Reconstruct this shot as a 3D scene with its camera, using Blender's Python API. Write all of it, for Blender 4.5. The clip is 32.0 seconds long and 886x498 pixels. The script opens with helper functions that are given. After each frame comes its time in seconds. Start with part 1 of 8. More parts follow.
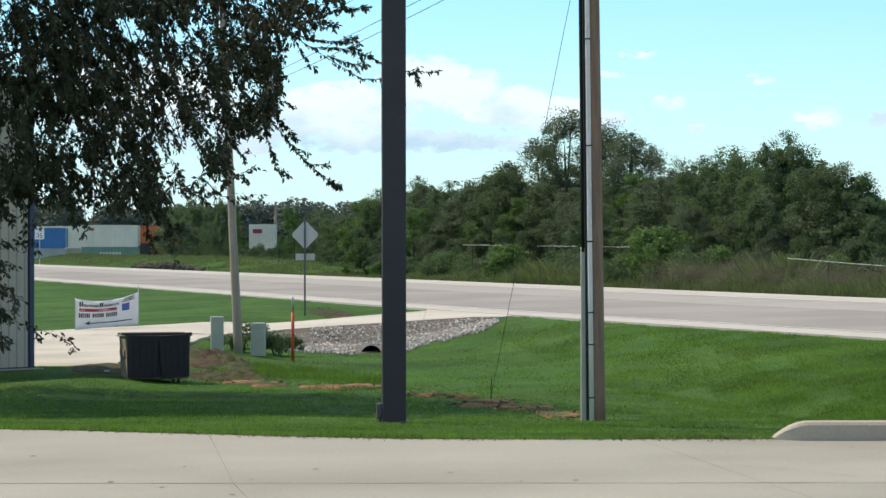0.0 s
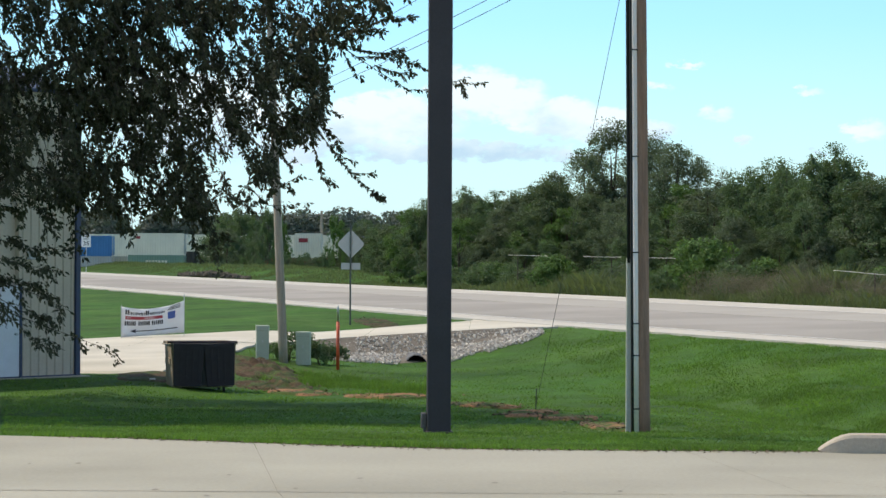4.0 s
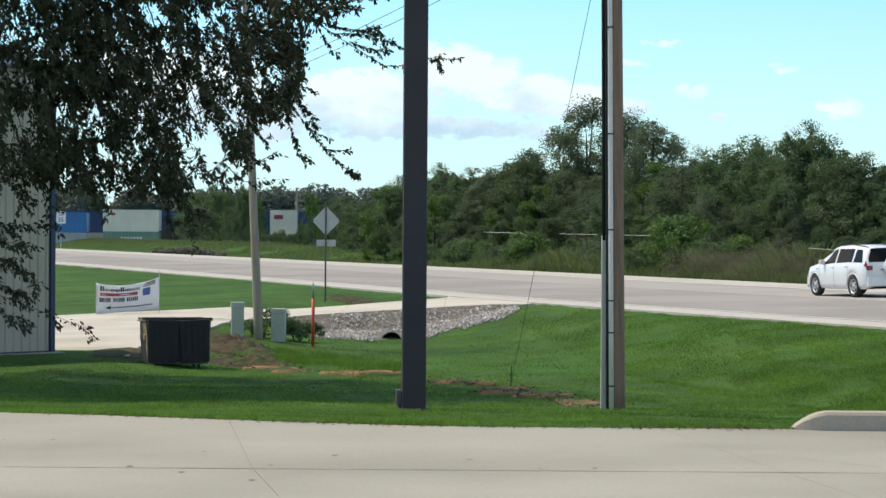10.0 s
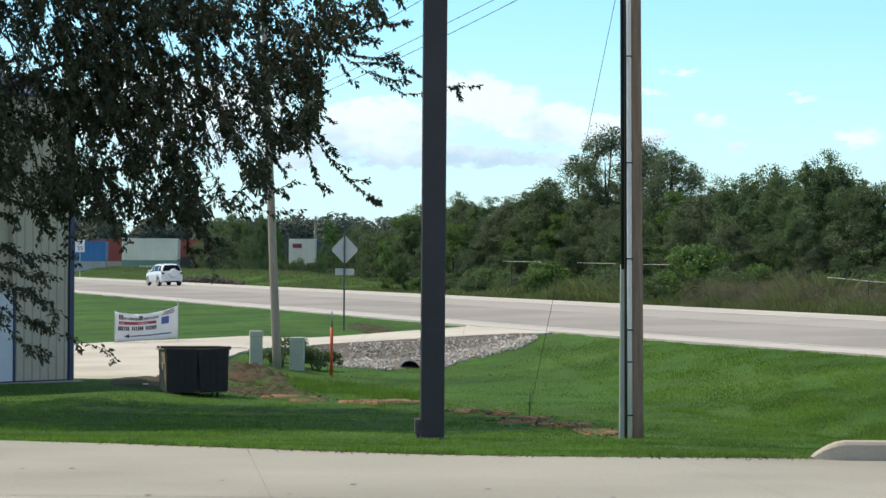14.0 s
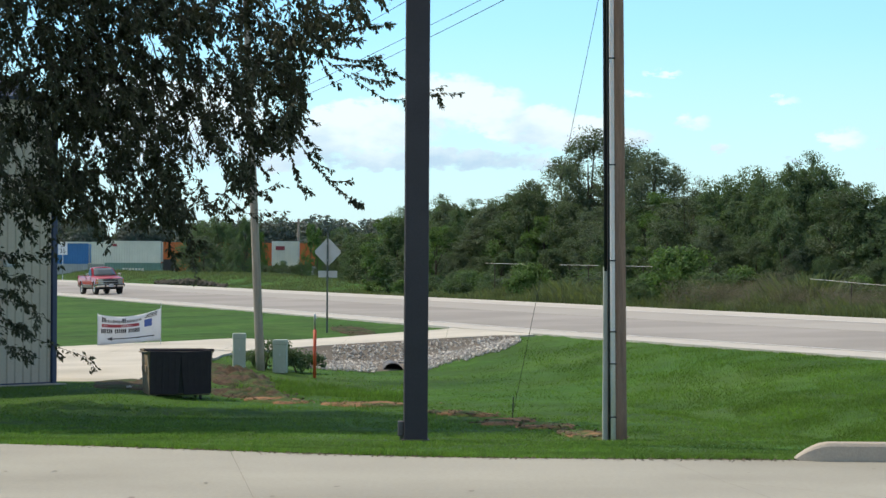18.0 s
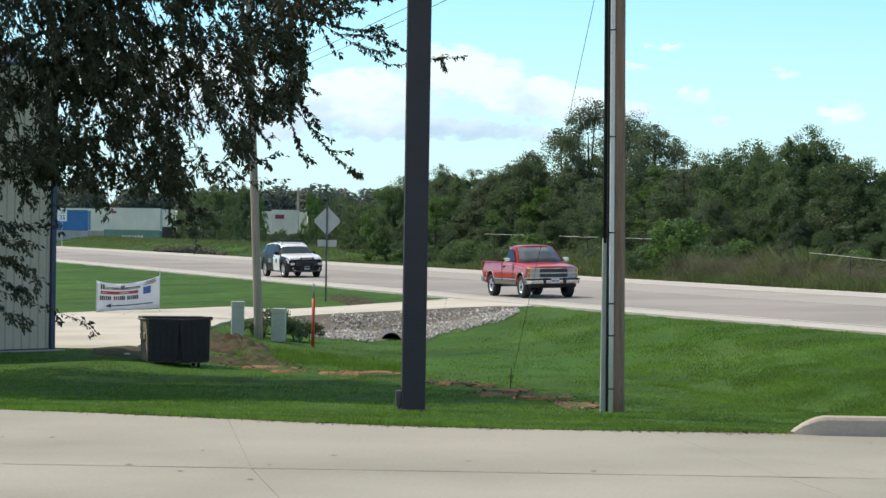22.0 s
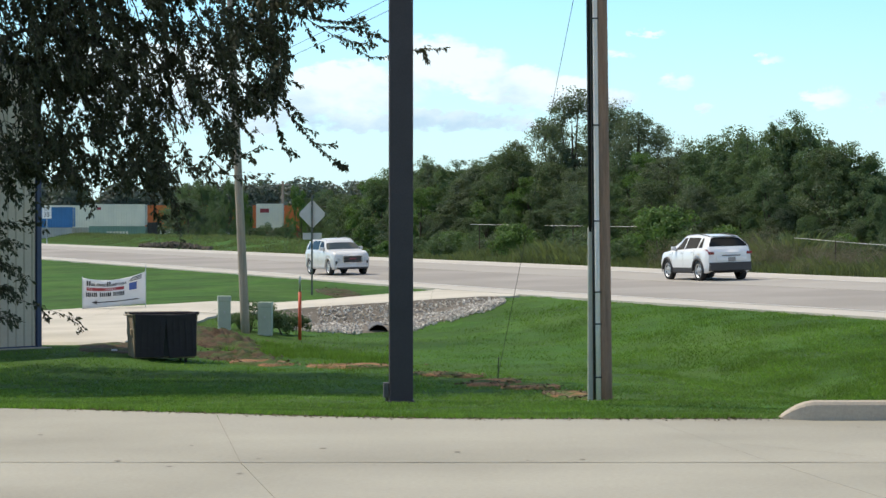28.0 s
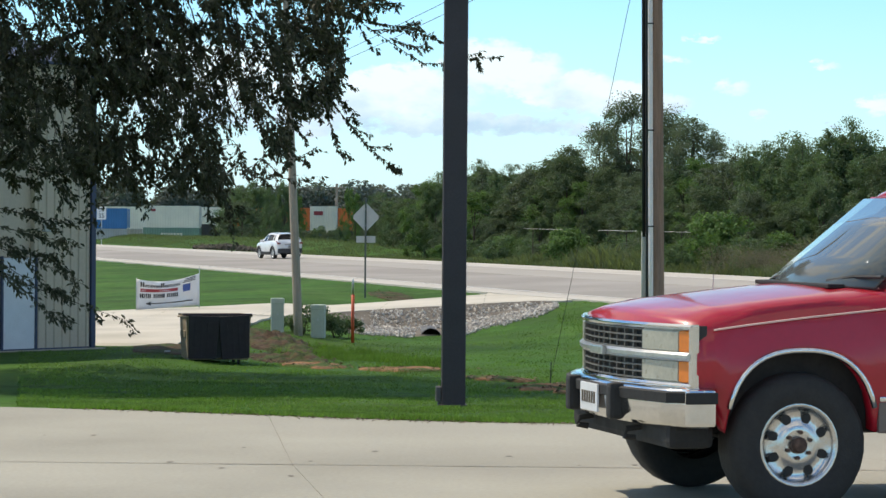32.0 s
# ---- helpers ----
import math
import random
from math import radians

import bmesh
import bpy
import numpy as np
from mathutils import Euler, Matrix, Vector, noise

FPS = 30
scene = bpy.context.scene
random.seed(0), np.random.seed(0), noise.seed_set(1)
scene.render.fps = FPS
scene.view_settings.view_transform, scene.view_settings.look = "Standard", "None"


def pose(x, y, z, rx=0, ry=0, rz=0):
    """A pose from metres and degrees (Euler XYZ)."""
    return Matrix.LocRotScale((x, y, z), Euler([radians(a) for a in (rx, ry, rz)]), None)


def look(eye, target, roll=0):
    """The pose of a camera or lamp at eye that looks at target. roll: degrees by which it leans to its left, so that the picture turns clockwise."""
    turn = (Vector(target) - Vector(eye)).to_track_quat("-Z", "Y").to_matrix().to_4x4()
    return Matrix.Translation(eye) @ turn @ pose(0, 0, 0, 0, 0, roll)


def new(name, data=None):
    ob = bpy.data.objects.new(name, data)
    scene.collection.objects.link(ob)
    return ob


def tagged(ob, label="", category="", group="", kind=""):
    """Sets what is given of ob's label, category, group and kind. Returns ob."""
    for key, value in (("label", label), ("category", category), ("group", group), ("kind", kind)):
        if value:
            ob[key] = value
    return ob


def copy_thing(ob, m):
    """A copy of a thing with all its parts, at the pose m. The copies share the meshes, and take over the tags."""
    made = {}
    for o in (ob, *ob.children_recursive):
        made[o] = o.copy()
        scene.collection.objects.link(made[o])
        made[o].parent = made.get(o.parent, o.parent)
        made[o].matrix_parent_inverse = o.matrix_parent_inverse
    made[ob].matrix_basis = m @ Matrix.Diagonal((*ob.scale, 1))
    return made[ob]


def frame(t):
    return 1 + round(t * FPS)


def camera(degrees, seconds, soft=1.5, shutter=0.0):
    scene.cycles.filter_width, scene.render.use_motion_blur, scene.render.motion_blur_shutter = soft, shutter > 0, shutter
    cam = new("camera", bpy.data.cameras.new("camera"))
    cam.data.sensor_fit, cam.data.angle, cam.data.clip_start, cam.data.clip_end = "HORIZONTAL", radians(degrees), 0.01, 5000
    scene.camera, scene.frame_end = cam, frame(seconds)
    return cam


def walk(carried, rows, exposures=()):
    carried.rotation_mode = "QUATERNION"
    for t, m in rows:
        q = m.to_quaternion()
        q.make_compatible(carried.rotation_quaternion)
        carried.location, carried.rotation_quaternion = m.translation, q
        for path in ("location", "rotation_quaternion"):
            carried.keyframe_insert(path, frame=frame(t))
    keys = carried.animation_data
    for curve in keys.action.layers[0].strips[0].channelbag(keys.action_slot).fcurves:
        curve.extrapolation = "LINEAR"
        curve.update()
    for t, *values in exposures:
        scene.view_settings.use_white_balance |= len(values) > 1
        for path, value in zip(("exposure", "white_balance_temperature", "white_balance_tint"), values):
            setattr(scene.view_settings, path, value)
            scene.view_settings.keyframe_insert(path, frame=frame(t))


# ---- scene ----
# ---- camera ----
EYE = (0.0, 0.0, 1.58)
PATH = [
    (0, 89.742, 0.045, 0.000), (0.5, 89.749, -0.102, 0.539), (1, 89.773, -0.168, 0.982), (1.5, 89.854, -0.492, 1.136),
    (2, 89.920, -0.382, 1.216), (2.5, 89.999, -0.125, 1.177), (3, 90.029, 0.048, 1.152), (3.5, 89.949, -0.087, 1.218),
    (4, 89.957, -0.281, 0.995), (4.5, 90.032, -0.447, -0.033), (6.5, 90.278, -0.703, -0.711), (7, 90.340, -0.918, -0.556),
    (7.5, 90.293, -1.049, -0.345), (8, 90.072, -1.159, -0.176), (8.5, 89.863, -1.346, -0.126), (9, 89.705, -1.042, -0.110),
    (9.5, 89.593, -0.201, -0.008), (10, 89.459, -0.379, 0.457), (10.5, 89.300, -0.917, 0.854), (11, 89.189, -0.870, 1.115),
    (11.5, 89.267, -0.842, 1.282), (12, 89.504, -0.641, 1.017), (12.5, 89.752, -0.565, 0.580), (13, 89.911, -0.339, 0.701),
    (13.5, 90.010, -0.452, 0.843), (15.5, 90.192, -0.357, 0.941), (16, 90.096, -0.322, 0.840), (16.5, 89.944, -0.103, 0.709),
    (17, 90.044, -0.046, 0.568), (17.5, 90.129, -0.143, 0.558), (18, 90.136, -0.350, 0.494), (18.5, 90.056, -0.409, 0.432),
    (19, 89.917, -0.414, 0.355), (19.5, 89.845, -0.396, 0.399), (20, 89.764, -0.653, 0.455), (20.5, 89.719, -0.800, 0.476),
    (21, 89.618, -1.065, 0.512), (21.5, 89.526, -1.016, 0.509), (22, 89.487, -0.925, 0.481), (22.5, 89.441, -0.901, 0.353),
    (23, 89.401, -0.894, 0.252), (23.5, 89.390, -0.686, 0.235), (24, 89.411, -0.508, 0.208), (24.5, 89.450, -0.804, 0.218),
    (25, 89.447, -0.867, 0.165), (25.5, 89.473, -0.837, 0.172), (27.5, 89.428, -0.315, 0.074), (28, 89.294, 0.003, 0.155),
    (28.5, 89.253, -0.058, 0.293), (29, 89.245, -0.284, 0.525), (29.5, 89.289, -0.753, 0.690), (30, 89.309, -1.234, 0.868),
    (30.5, 89.342, -1.250, 1.016), (31, 89.349, -1.189, 1.147), (31.5, 89.384, -0.692, 1.278), (32, 89.374, -0.438, 1.324)]
cam = camera(19.14, 32.0, soft=1.5)
walk(cam, [(t, pose(*EYE, rx, ry, rz)) for t, rx, ry, rz in PATH], [(0.0, 0.0, 7350.0, 10.0), (5.0, 0.0, 7350.0, 10.0), (7.0, -0.16, 7250.0, 9.0), (8.5, -0.14, 7250.0, 9.0), (10.5, 0.0, 7350.0, 10.0),
      (16.0, 0.0, 7300.0, 10.0), (20.0, -0.06, 7300.0, 10.0), (23.0, 0.02, 7350.0, 10.0), (32.0, 0.02, 7350.0, 10.0)])

# ---- world, sun, exposure ----
SUN_EL, SUN_AZ = 55.0, -60.0      # azimuth from +y towards +x, in degrees


def sun_vector():
    e, a = radians(SUN_EL), radians(SUN_AZ)
    return Vector((math.cos(e) * math.sin(a), math.cos(e) * math.cos(a), math.sin(e)))


def make_world():
    w = bpy.data.worlds.new("sky")
    scene.world = w
    w.use_nodes = True
    nt = w.node_tree
    nt.nodes.clear()
    n, l = nt.nodes, nt.links
    out = n.new("ShaderNodeOutputWorld")
    bg = n.new("ShaderNodeBackground")
    sky = n.new("ShaderNodeTexSky")
    sky.sky_type = "NISHITA"
    sky.sun_disc = False
    sky.sun_elevation = radians(SUN_EL)
    sky.sun_rotation = radians(SUN_AZ)
    sky.air_density, sky.dust_density, sky.ozone_density = 1.0, 0.3, 1.0
    sky.altitude = 300
    # cumulus bank low over the tree line, from stretched noise on the sky's own directions
    tc = n.new("ShaderNodeTexCoord")
    sep = n.new("ShaderNodeSeparateXYZ")
    l.new(tc.outputs["Generated"], sep.inputs[0])

    def mth(op, a, b=None, c=None):
        m = n.new("ShaderNodeMath")
        m.operation = op
        for i, v in enumerate((a, b, c)):
            if v is None:
                continue
            if isinstance(v, (int, float)):
                m.inputs[i].default_value = v
            else:
                l.new(v, m.inputs[i])
        return m.outputs[0]

    az = mth("ARCTAN2", sep.outputs[0], sep.outputs[1])
    el = mth("ARCSINE", sep.outputs[2])
    comb = n.new("ShaderNodeCombineXYZ")
    l.new(mth("MULTIPLY", az, 34.0), comb.inputs[0])
    l.new(mth("MULTIPLY", el, 62.0), comb.inputs[1])
    big = n.new("ShaderNodeTexNoise")
    big.inputs["Scale"].default_value = 1.0
    big.inputs["Detail"].default_value = 7.0
    big.inputs["Roughness"].default_value = 0.55
    l.new(comb.outputs[0], big.inputs["Vector"])

    comb2 = n.new("ShaderNodeCombineXYZ")
    l.new(mth("MULTIPLY", az, 120.0), comb2.inputs[0])
    l.new(mth("MULTIPLY", el, 230.0), comb2.inputs[1])
    small = n.new("ShaderNodeTexNoise")
    small.inputs["Scale"].default_value = 1.0
    small.inputs["Detail"].default_value = 5.0
    small.inputs["Roughness"].default_value = 0.6
    l.new(comb2.outputs[0], small.inputs["Vector"])

    # ragged edges: the banks' outlines are stirred by the noise
    stir = n.new("ShaderNodeSeparateColor")
    l.new(small.outputs["Color"], stir.inputs[0])
    swirl = n.new("ShaderNodeSeparateColor")
    l.new(big.outputs["Color"], swirl.inputs[0])
    azw = mth("ADD", az, mth("ADD", mth("MULTIPLY", mth("SUBTRACT", stir.outputs[0], 0.5), 0.016), mth("MULTIPLY", mth("SUBTRACT", swirl.outputs[0], 0.5), 0.02)))
    elw = mth("ADD", el, mth("ADD", mth("MULTIPLY", mth("SUBTRACT", stir.outputs[1], 0.5), 0.009), mth("MULTIPLY", mth("SUBTRACT", swirl.outputs[1], 0.5), 0.008)))

    def puff(a0, e0, wa, we):
        da = mth("DIVIDE", mth("SUBTRACT", azw, a0), wa)
        de = mth("DIVIDE", mth("SUBTRACT", elw, e0), we)
        r2 = mth("ADD", mth("MULTIPLY", da, da), mth("MULTIPLY", de, de))
        weight = 0.75 if wa < 0.0115 else 1.0
        return mth("MULTIPLY", mth("POWER", mth("MAXIMUM", mth("SUBTRACT", 1.0, r2), 0.0), 0.7), weight)

    cover = None
    for p in CLOUDS:
        v = puff(*p)
        cover = v if cover is None else mth("MAXIMUM", cover, v)
    # broken cumulus above the view, unseen, added to make the ambient less blue
    wide = n.new("ShaderNodeTexNoise")
    wide.inputs["Scale"].default_value = 3.2
    wide.inputs["Detail"].default_value = 6.0
    l.new(tc.outputs["Generated"], wide.inputs["Vector"])
    high = n.new("ShaderNodeMapRange")
    high.interpolation_type = "SMOOTHSTEP"
    high.inputs["From Min"].default_value = 0.13
    high.inputs["From Max"].default_value = 0.30
    l.new(el, high.inputs["Value"])
    over = mth("MULTIPLY", high.outputs[0], mth("MULTIPLY", mth("SUBTRACT", wide.outputs[0], 0.43), 6.0))
    cover = mth("MAXIMUM", cover, mth("MINIMUM", mth("MAXIMUM", over, 0.0), 1.0))
    dens = mth("ADD", mth("MULTIPLY", cover, 0.72), mth("ADD", mth("MULTIPLY", mth("SUBTRACT", big.outputs[0], 0.5), 0.9), mth("MULTIPLY", mth("SUBTRACT", small.outputs[0], 0.5), 0.8)))
    ramp = n.new("ShaderNodeMapRange")
    ramp.interpolation_type = "SMOOTHSTEP"
    ramp.inputs["From Min"].default_value = 0.24
    ramp.inputs["From Max"].default_value = 0.60
    l.new(dens, ramp.inputs["Value"])
    # grey undersides where the cloud is thick and low in its bank
    shade = n.new("ShaderNodeMapRange")
    shade.inputs["From Min"].default_value = 0.34
    shade.inputs["From Max"].default_value = 0.68
    l.new(mth("ADD", big.outputs[0], mth("MULTIPLY", mth("SUBTRACT", mth("MINIMUM", el, 0.07), 0.041), 14.0)), shade.inputs["Value"])
    cloud = n.new("ShaderNodeMixRGB")
    cloud.inputs[1].default_value = (4.9, 7.2, 9.9, 1)
    cloud.inputs[2].default_value = (8.5, 10.4, 11.8, 1)
    l.new(shade.outputs[0], cloud.inputs[0])
    # the added overhead clouds are neutral white, to balance the tinted sky
    upper = n.new("ShaderNodeMixRGB")
    l.new(high.outputs[0], upper.inputs[0])
    l.new(cloud.outputs[0], upper.inputs[1])
    upper.inputs[2].default_value = (9.0, 9.0, 9.0, 1)
    # thin bright veil towards the horizon
    veil = n.new("ShaderNodeMapRange")
    veil.inputs["From Min"].default_value = 0.0
    veil.inputs["From Max"].default_value = 0.085
    veil.inputs["To Min"].default_value = 0.75
    veil.inputs["To Max"].default_value = 0.0
    l.new(el, veil.inputs["Value"])
    tint = n.new("ShaderNodeMixRGB")
    tint.blend_type = "MULTIPLY"
    tint.inputs[0].default_value = 1.0
    tint.inputs[2].default_value = SKY_TINT
    l.new(sky.outputs[0], tint.inputs[1])
    m1 = n.new("ShaderNodeMixRGB")
    l.new(veil.outputs[0], m1.inputs[0])
    l.new(tint.outputs[0], m1.inputs[1])
    m1.inputs[2].default_value = (6.6, 9.2, 11.2, 1)
    m2 = n.new("ShaderNodeMixRGB")
    l.new(mth("MULTIPLY", ramp.outputs[0], 0.92), m2.inputs[0])
    l.new(m1.outputs[0], m2.inputs[1])
    l.new(upper.outputs[0], m2.inputs[2])
    l.new(m2.outputs[0], bg.inputs[0])
    bg.inputs[1].default_value = SKY_STRENGTH
    l.new(bg.outputs[0], out.inputs[0])


SKY_STRENGTH = 0.105
SKY_TINT = (0.85, 1.45, 1.90, 1)
# cloud banks: azimuth, elevation, half widths, all in radians
CLOUDS = [(-0.0074, 0.0586, 0.0204, 0.0130), (0.0087, 0.0554, 0.0182, 0.0112), (-0.0353, 0.0489, 0.0343, 0.0128), (0.0270, 0.0490, 0.0247, 0.0108),
          (0.0463, 0.0469, 0.0161, 0.0086), (-0.0568, 0.0445, 0.0257, 0.0118), (-0.0740, 0.0391, 0.0214, 0.0096), (0.0613, 0.0448, 0.0118, 0.0052),
          (-0.0138, 0.0362, 0.0710, 0.0050), (0.0740, 0.0696, 0.0112, 0.0017), (0.0644, 0.0628, 0.0065, 0.0026),
          (0.0853, 0.0513, 0.0108, 0.0034), (0.1194, 0.0592, 0.0086, 0.0028), (0.0968, 0.0408, 0.0047, 0.0032), (0.1437, 0.0443, 0.0108, 0.0056),
          (0.1237, 0.0381, 0.0065, 0.0019), (0.1647, 0.0441, 0.0118, 0.0043), (-0.1148, 0.0516, 0.0559, 0.0237),
          (0.2400, 0.0473, 0.0516, 0.0129), (-0.2331, 0.0581, 0.0645, 0.0172)]
make_world()
sun = new("sun", bpy.data.lights.new("sun", "SUN"))
sun.data.energy, sun.data.angle, sun.data.color = 3.9, radians(0.55), (1.0, 0.94, 0.84)
sun.matrix_world = look(sun_vector() * 100, (0, 0, 0))

# ---- materials ----
MATS = {}


def mat(name, base, rough=0.8, metal=0.0, var=0.12, scale=3.0, fine=40.0, bump=0.0, bump_scale=60.0, second=None, mix=(0.45, 0.62),
        object_random=0.0, island=0.0, spec=0.5, coat=0.0, coords="Object", stretch=(1, 1, 1), emit=0.0):
    """Principled material with broad and fine variation, an optional second colour in patches, and bump."""
    if name in MATS:
        return MATS[name]
    m = bpy.data.materials.new(name)
    m.use_nodes = True
    nt = m.node_tree
    n, l = nt.nodes, nt.links
    b = n["Principled BSDF"]
    b.inputs["Roughness"].default_value = rough
    b.inputs["Metallic"].default_value = metal
    b.inputs["Specular IOR Level"].default_value = spec
    b.inputs["Coat Weight"].default_value = coat
    b.inputs["Coat Roughness"].default_value = 0.06
    tc = n.new("ShaderNodeTexCoord")
    mp = n.new("ShaderNodeMapping")
    mp.inputs["Scale"].default_value = stretch
    l.new(tc.outputs[coords], mp.inputs[0])

    def tex(s, det=5.0):
        t = n.new("ShaderNodeTexNoise")
        t.inputs["Scale"].default_value = s
        t.inputs["Detail"].default_value = det
        l.new(mp.outputs[0], t.inputs["Vector"])
        return t.outputs[0]

    def mixc(fac, a, c, mode="MIX"):
        x = n.new("ShaderNodeMixRGB")
        x.blend_type = mode
        for i, v in enumerate((fac, a, c)):
            if isinstance(v, (int, float)):
                x.inputs[i].default_value = v
            elif isinstance(v, tuple):
                x.inputs[i].default_value = (*v[:3], 1)
            else:
                l.new(v, x.inputs[i])
        return x.outputs[0]

    def rng(src, lo, hi, a, c):
        r = n.new("ShaderNodeMapRange")
        for k, v in zip(("From Min", "From Max", "To Min", "To Max"), (lo, hi, a, c)):
            r.inputs[k].default_value = v
        l.new(src, r.inputs["Value"])
        return r.outputs[0]

    col = base
    if second:
        col = mixc(rng(tex(scale * 0.55, 6.0), mix[0], mix[1], 0, 1), base, second)
    if var:
        g = rng(tex(scale), 0.25, 0.75, 1 - var, 1 + var)
        col = mixc(1.0, col, g, "MULTIPLY")
        g2 = rng(tex(fine, 3.0), 0.25, 0.75, 1 - var * 0.8, 1 + var * 0.8)
        col = mixc(1.0, col, g2, "MULTIPLY")
        l.new(rng(tex(scale * 2.3), 0.3, 0.7, max(0.02, rough - 0.1 * var * 4), min(1, rough + 0.1 * var * 4)), b.inputs["Roughness"])
    if object_random:
        o = n.new("ShaderNodeObjectInfo")
        col = mixc(1.0, col, rng(o.outputs["Random"], 0, 1, 1 - object_random, 1 + object_random), "MULTIPLY")
    if island:
        o = n.new("ShaderNodeNewGeometry")
        col = mixc(1.0, col, rng(o.outputs["Random Per Island"], 0, 1, 1 - island, 1 + island), "MULTIPLY")
    if isinstance(col, tuple):
        b.inputs["Base Color"].default_value = (*col[:3], 1)
    else:
        l.new(col, b.inputs["Base Color"])
    if bump:
        bp = n.new("ShaderNodeBump")
        bp.inputs["Strength"].default_value = bump
        bp.inputs["Distance"].default_value = 0.02
        l.new(tex(bump_scale, 4.0), bp.inputs["Height"])
        l.new(bp.outputs[0], b.inputs["Normal"])
    if emit:
        b.inputs["Emission Color"].default_value = (*base[:3], 1)
        b.inputs["Emission Strength"].default_value = emit
    MATS[name] = m
    return m


def leaf_mat(name, base, island=0.35, trans=0.35, spec=0.2, var=0.15, scale=0.6):
    """Leaf: diffuse and gloss with some light let through."""
    if name in MATS:
        return MATS[name]
    m = mat(name, base, rough=0.55, var=var, scale=scale, fine=9.0, island=island, spec=spec)
    n, l = m.node_tree.nodes, m.node_tree.links
    b, o = n["Principled BSDF"], n["Material Output"]
    t = n.new("ShaderNodeBsdfTranslucent")
    src = b.inputs["Base Color"].links[0].from_socket
    y = n.new("ShaderNodeMixRGB")
    y.blend_type = "MULTIPLY"
    y.inputs[0].default_value = 1.0
    y.inputs[2].default_value = (1.1, 1.25, 0.6, 1)
    l.new(src, y.inputs[1])
    l.new(y.outputs[0], t.inputs[0])
    mx = n.new("ShaderNodeMixShader")
    mx.inputs[0].default_value = trans
    l.new(b.outputs[0], mx.inputs[1])
    l.new(t.outputs[0], mx.inputs[2])
    l.new(mx.outputs[0], o.inputs[0])
    return m


def glass_mat(name, tint=(0.02, 0.03, 0.03), rough=0.03, spec=0.10):
    """Dark car glass, read from outside as a glossy tinted sheet."""
    return mat(name, tint, rough=rough, var=0.0, spec=spec)


M_GRASS = mat("grass", (0.036, 0.096, 0.014), rough=0.95, var=0.36, scale=0.35, fine=3.0, bump=0.6, bump_scale=14.0, second=(0.048, 0.100, 0.018), mix=(0.40, 0.66), spec=0.1)
M_CONC = mat("concrete", (0.335, 0.320, 0.266), rough=0.9, var=0.10, scale=0.5, fine=30.0, bump=0.15, bump_scale=90.0, second=(0.268, 0.254, 0.206), mix=(0.44, 0.70), spec=0.25)
M_ROAD = mat("road_asphalt", (0.27, 0.252, 0.23), rough=0.95, var=0.08, scale=0.25, fine=25.0, bump=0.2, bump_scale=70.0, second=(0.315, 0.295, 0.272), spec=0.2)
M_SHOULDER = mat("pale_shoulder", (0.46, 0.435, 0.39), rough=0.95, var=0.08, scale=0.4, fine=25.0, spec=0.2)
M_WHITE_LINE = mat("road_paint", (0.62, 0.62, 0.60), rough=0.8, var=0.15, scale=1.5, fine=30.0)
M_CLAY = mat("red_clay", (0.25, 0.135, 0.075), rough=1.0, var=0.3, scale=3.0, fine=25.0, bump=0.9, bump_scale=18.0, second=(0.060, 0.095, 0.028), mix=(0.46, 0.56), spec=0.1)
M_DIRT = mat("brown_soil", (0.070, 0.047, 0.030), rough=1.0, var=0.55, scale=3.0, fine=25.0, bump=0.9, bump_scale=18.0, second=(0.044, 0.064, 0.022), mix=(0.42, 0.58), spec=0.1)
M_GRAVEL = mat("gravel_bed", (0.17, 0.150, 0.125), rough=1.0, var=0.25, scale=3.0, fine=30.0, bump=0.8, bump_scale=30.0, spec=0.15)
M_ROCK = mat("limestone_rock", (0.46, 0.425, 0.375), rough=0.95, var=0.22, scale=4.0, fine=22.0, object_random=0.38, island=0.38, bump=0.3, bump_scale=20.0)
M_DARKSTEEL = mat("black_painted_steel", (0.040, 0.031, 0.038), rough=0.6, var=0.15, scale=1.2, fine=40.0)
M_WOODPOLE = mat("weathered_pole_wood", (0.34, 0.190, 0.132), rough=0.9, var=0.28, scale=3.0, fine=30.0, bump=0.5, bump_scale=14.0, second=(0.27, 0.160, 0.118), stretch=(6, 6, 0.35))
M_WOODGREY = mat("grey_pole_wood", (0.33, 0.285, 0.235), rough=0.9, var=0.22, scale=3.0, fine=30.0, bump=0.5, bump_scale=14.0, stretch=(6, 6, 0.35))
M_GALV = mat("galvanised_steel", (0.50, 0.52, 0.53), rough=0.45, metal=0.8, var=0.12, scale=3.0, fine=30.0)
M_PVC = mat("grey_plastic_conduit", (0.92, 0.78, 0.74), rough=0.5, var=0.06, scale=2.0, fine=20.0)
M_BLACK = mat("black_rubber", (0.018, 0.018, 0.018), rough=0.75, var=0.15, scale=6.0, fine=60.0)
M_PEDESTAL = mat("pale_green_plastic", (0.40, 0.45, 0.38), rough=0.6, var=0.08, scale=3.0, fine=25.0)
M_ORANGE = mat("orange_plastic", (0.56, 0.085, 0.03), rough=0.5, var=0.08, scale=4.0, fine=25.0)
M_BARK = mat("dark_bark", (0.07, 0.055, 0.042), rough=0.95, var=0.3, scale=5.0, fine=30.0, bump=0.8, bump_scale=16.0, stretch=(3, 3, 0.6))
M_LEAF_NEAR = leaf_mat("elm_leaf", (0.074, 0.072, 0.042), island=0.35, trans=0.10, spec=0.15)
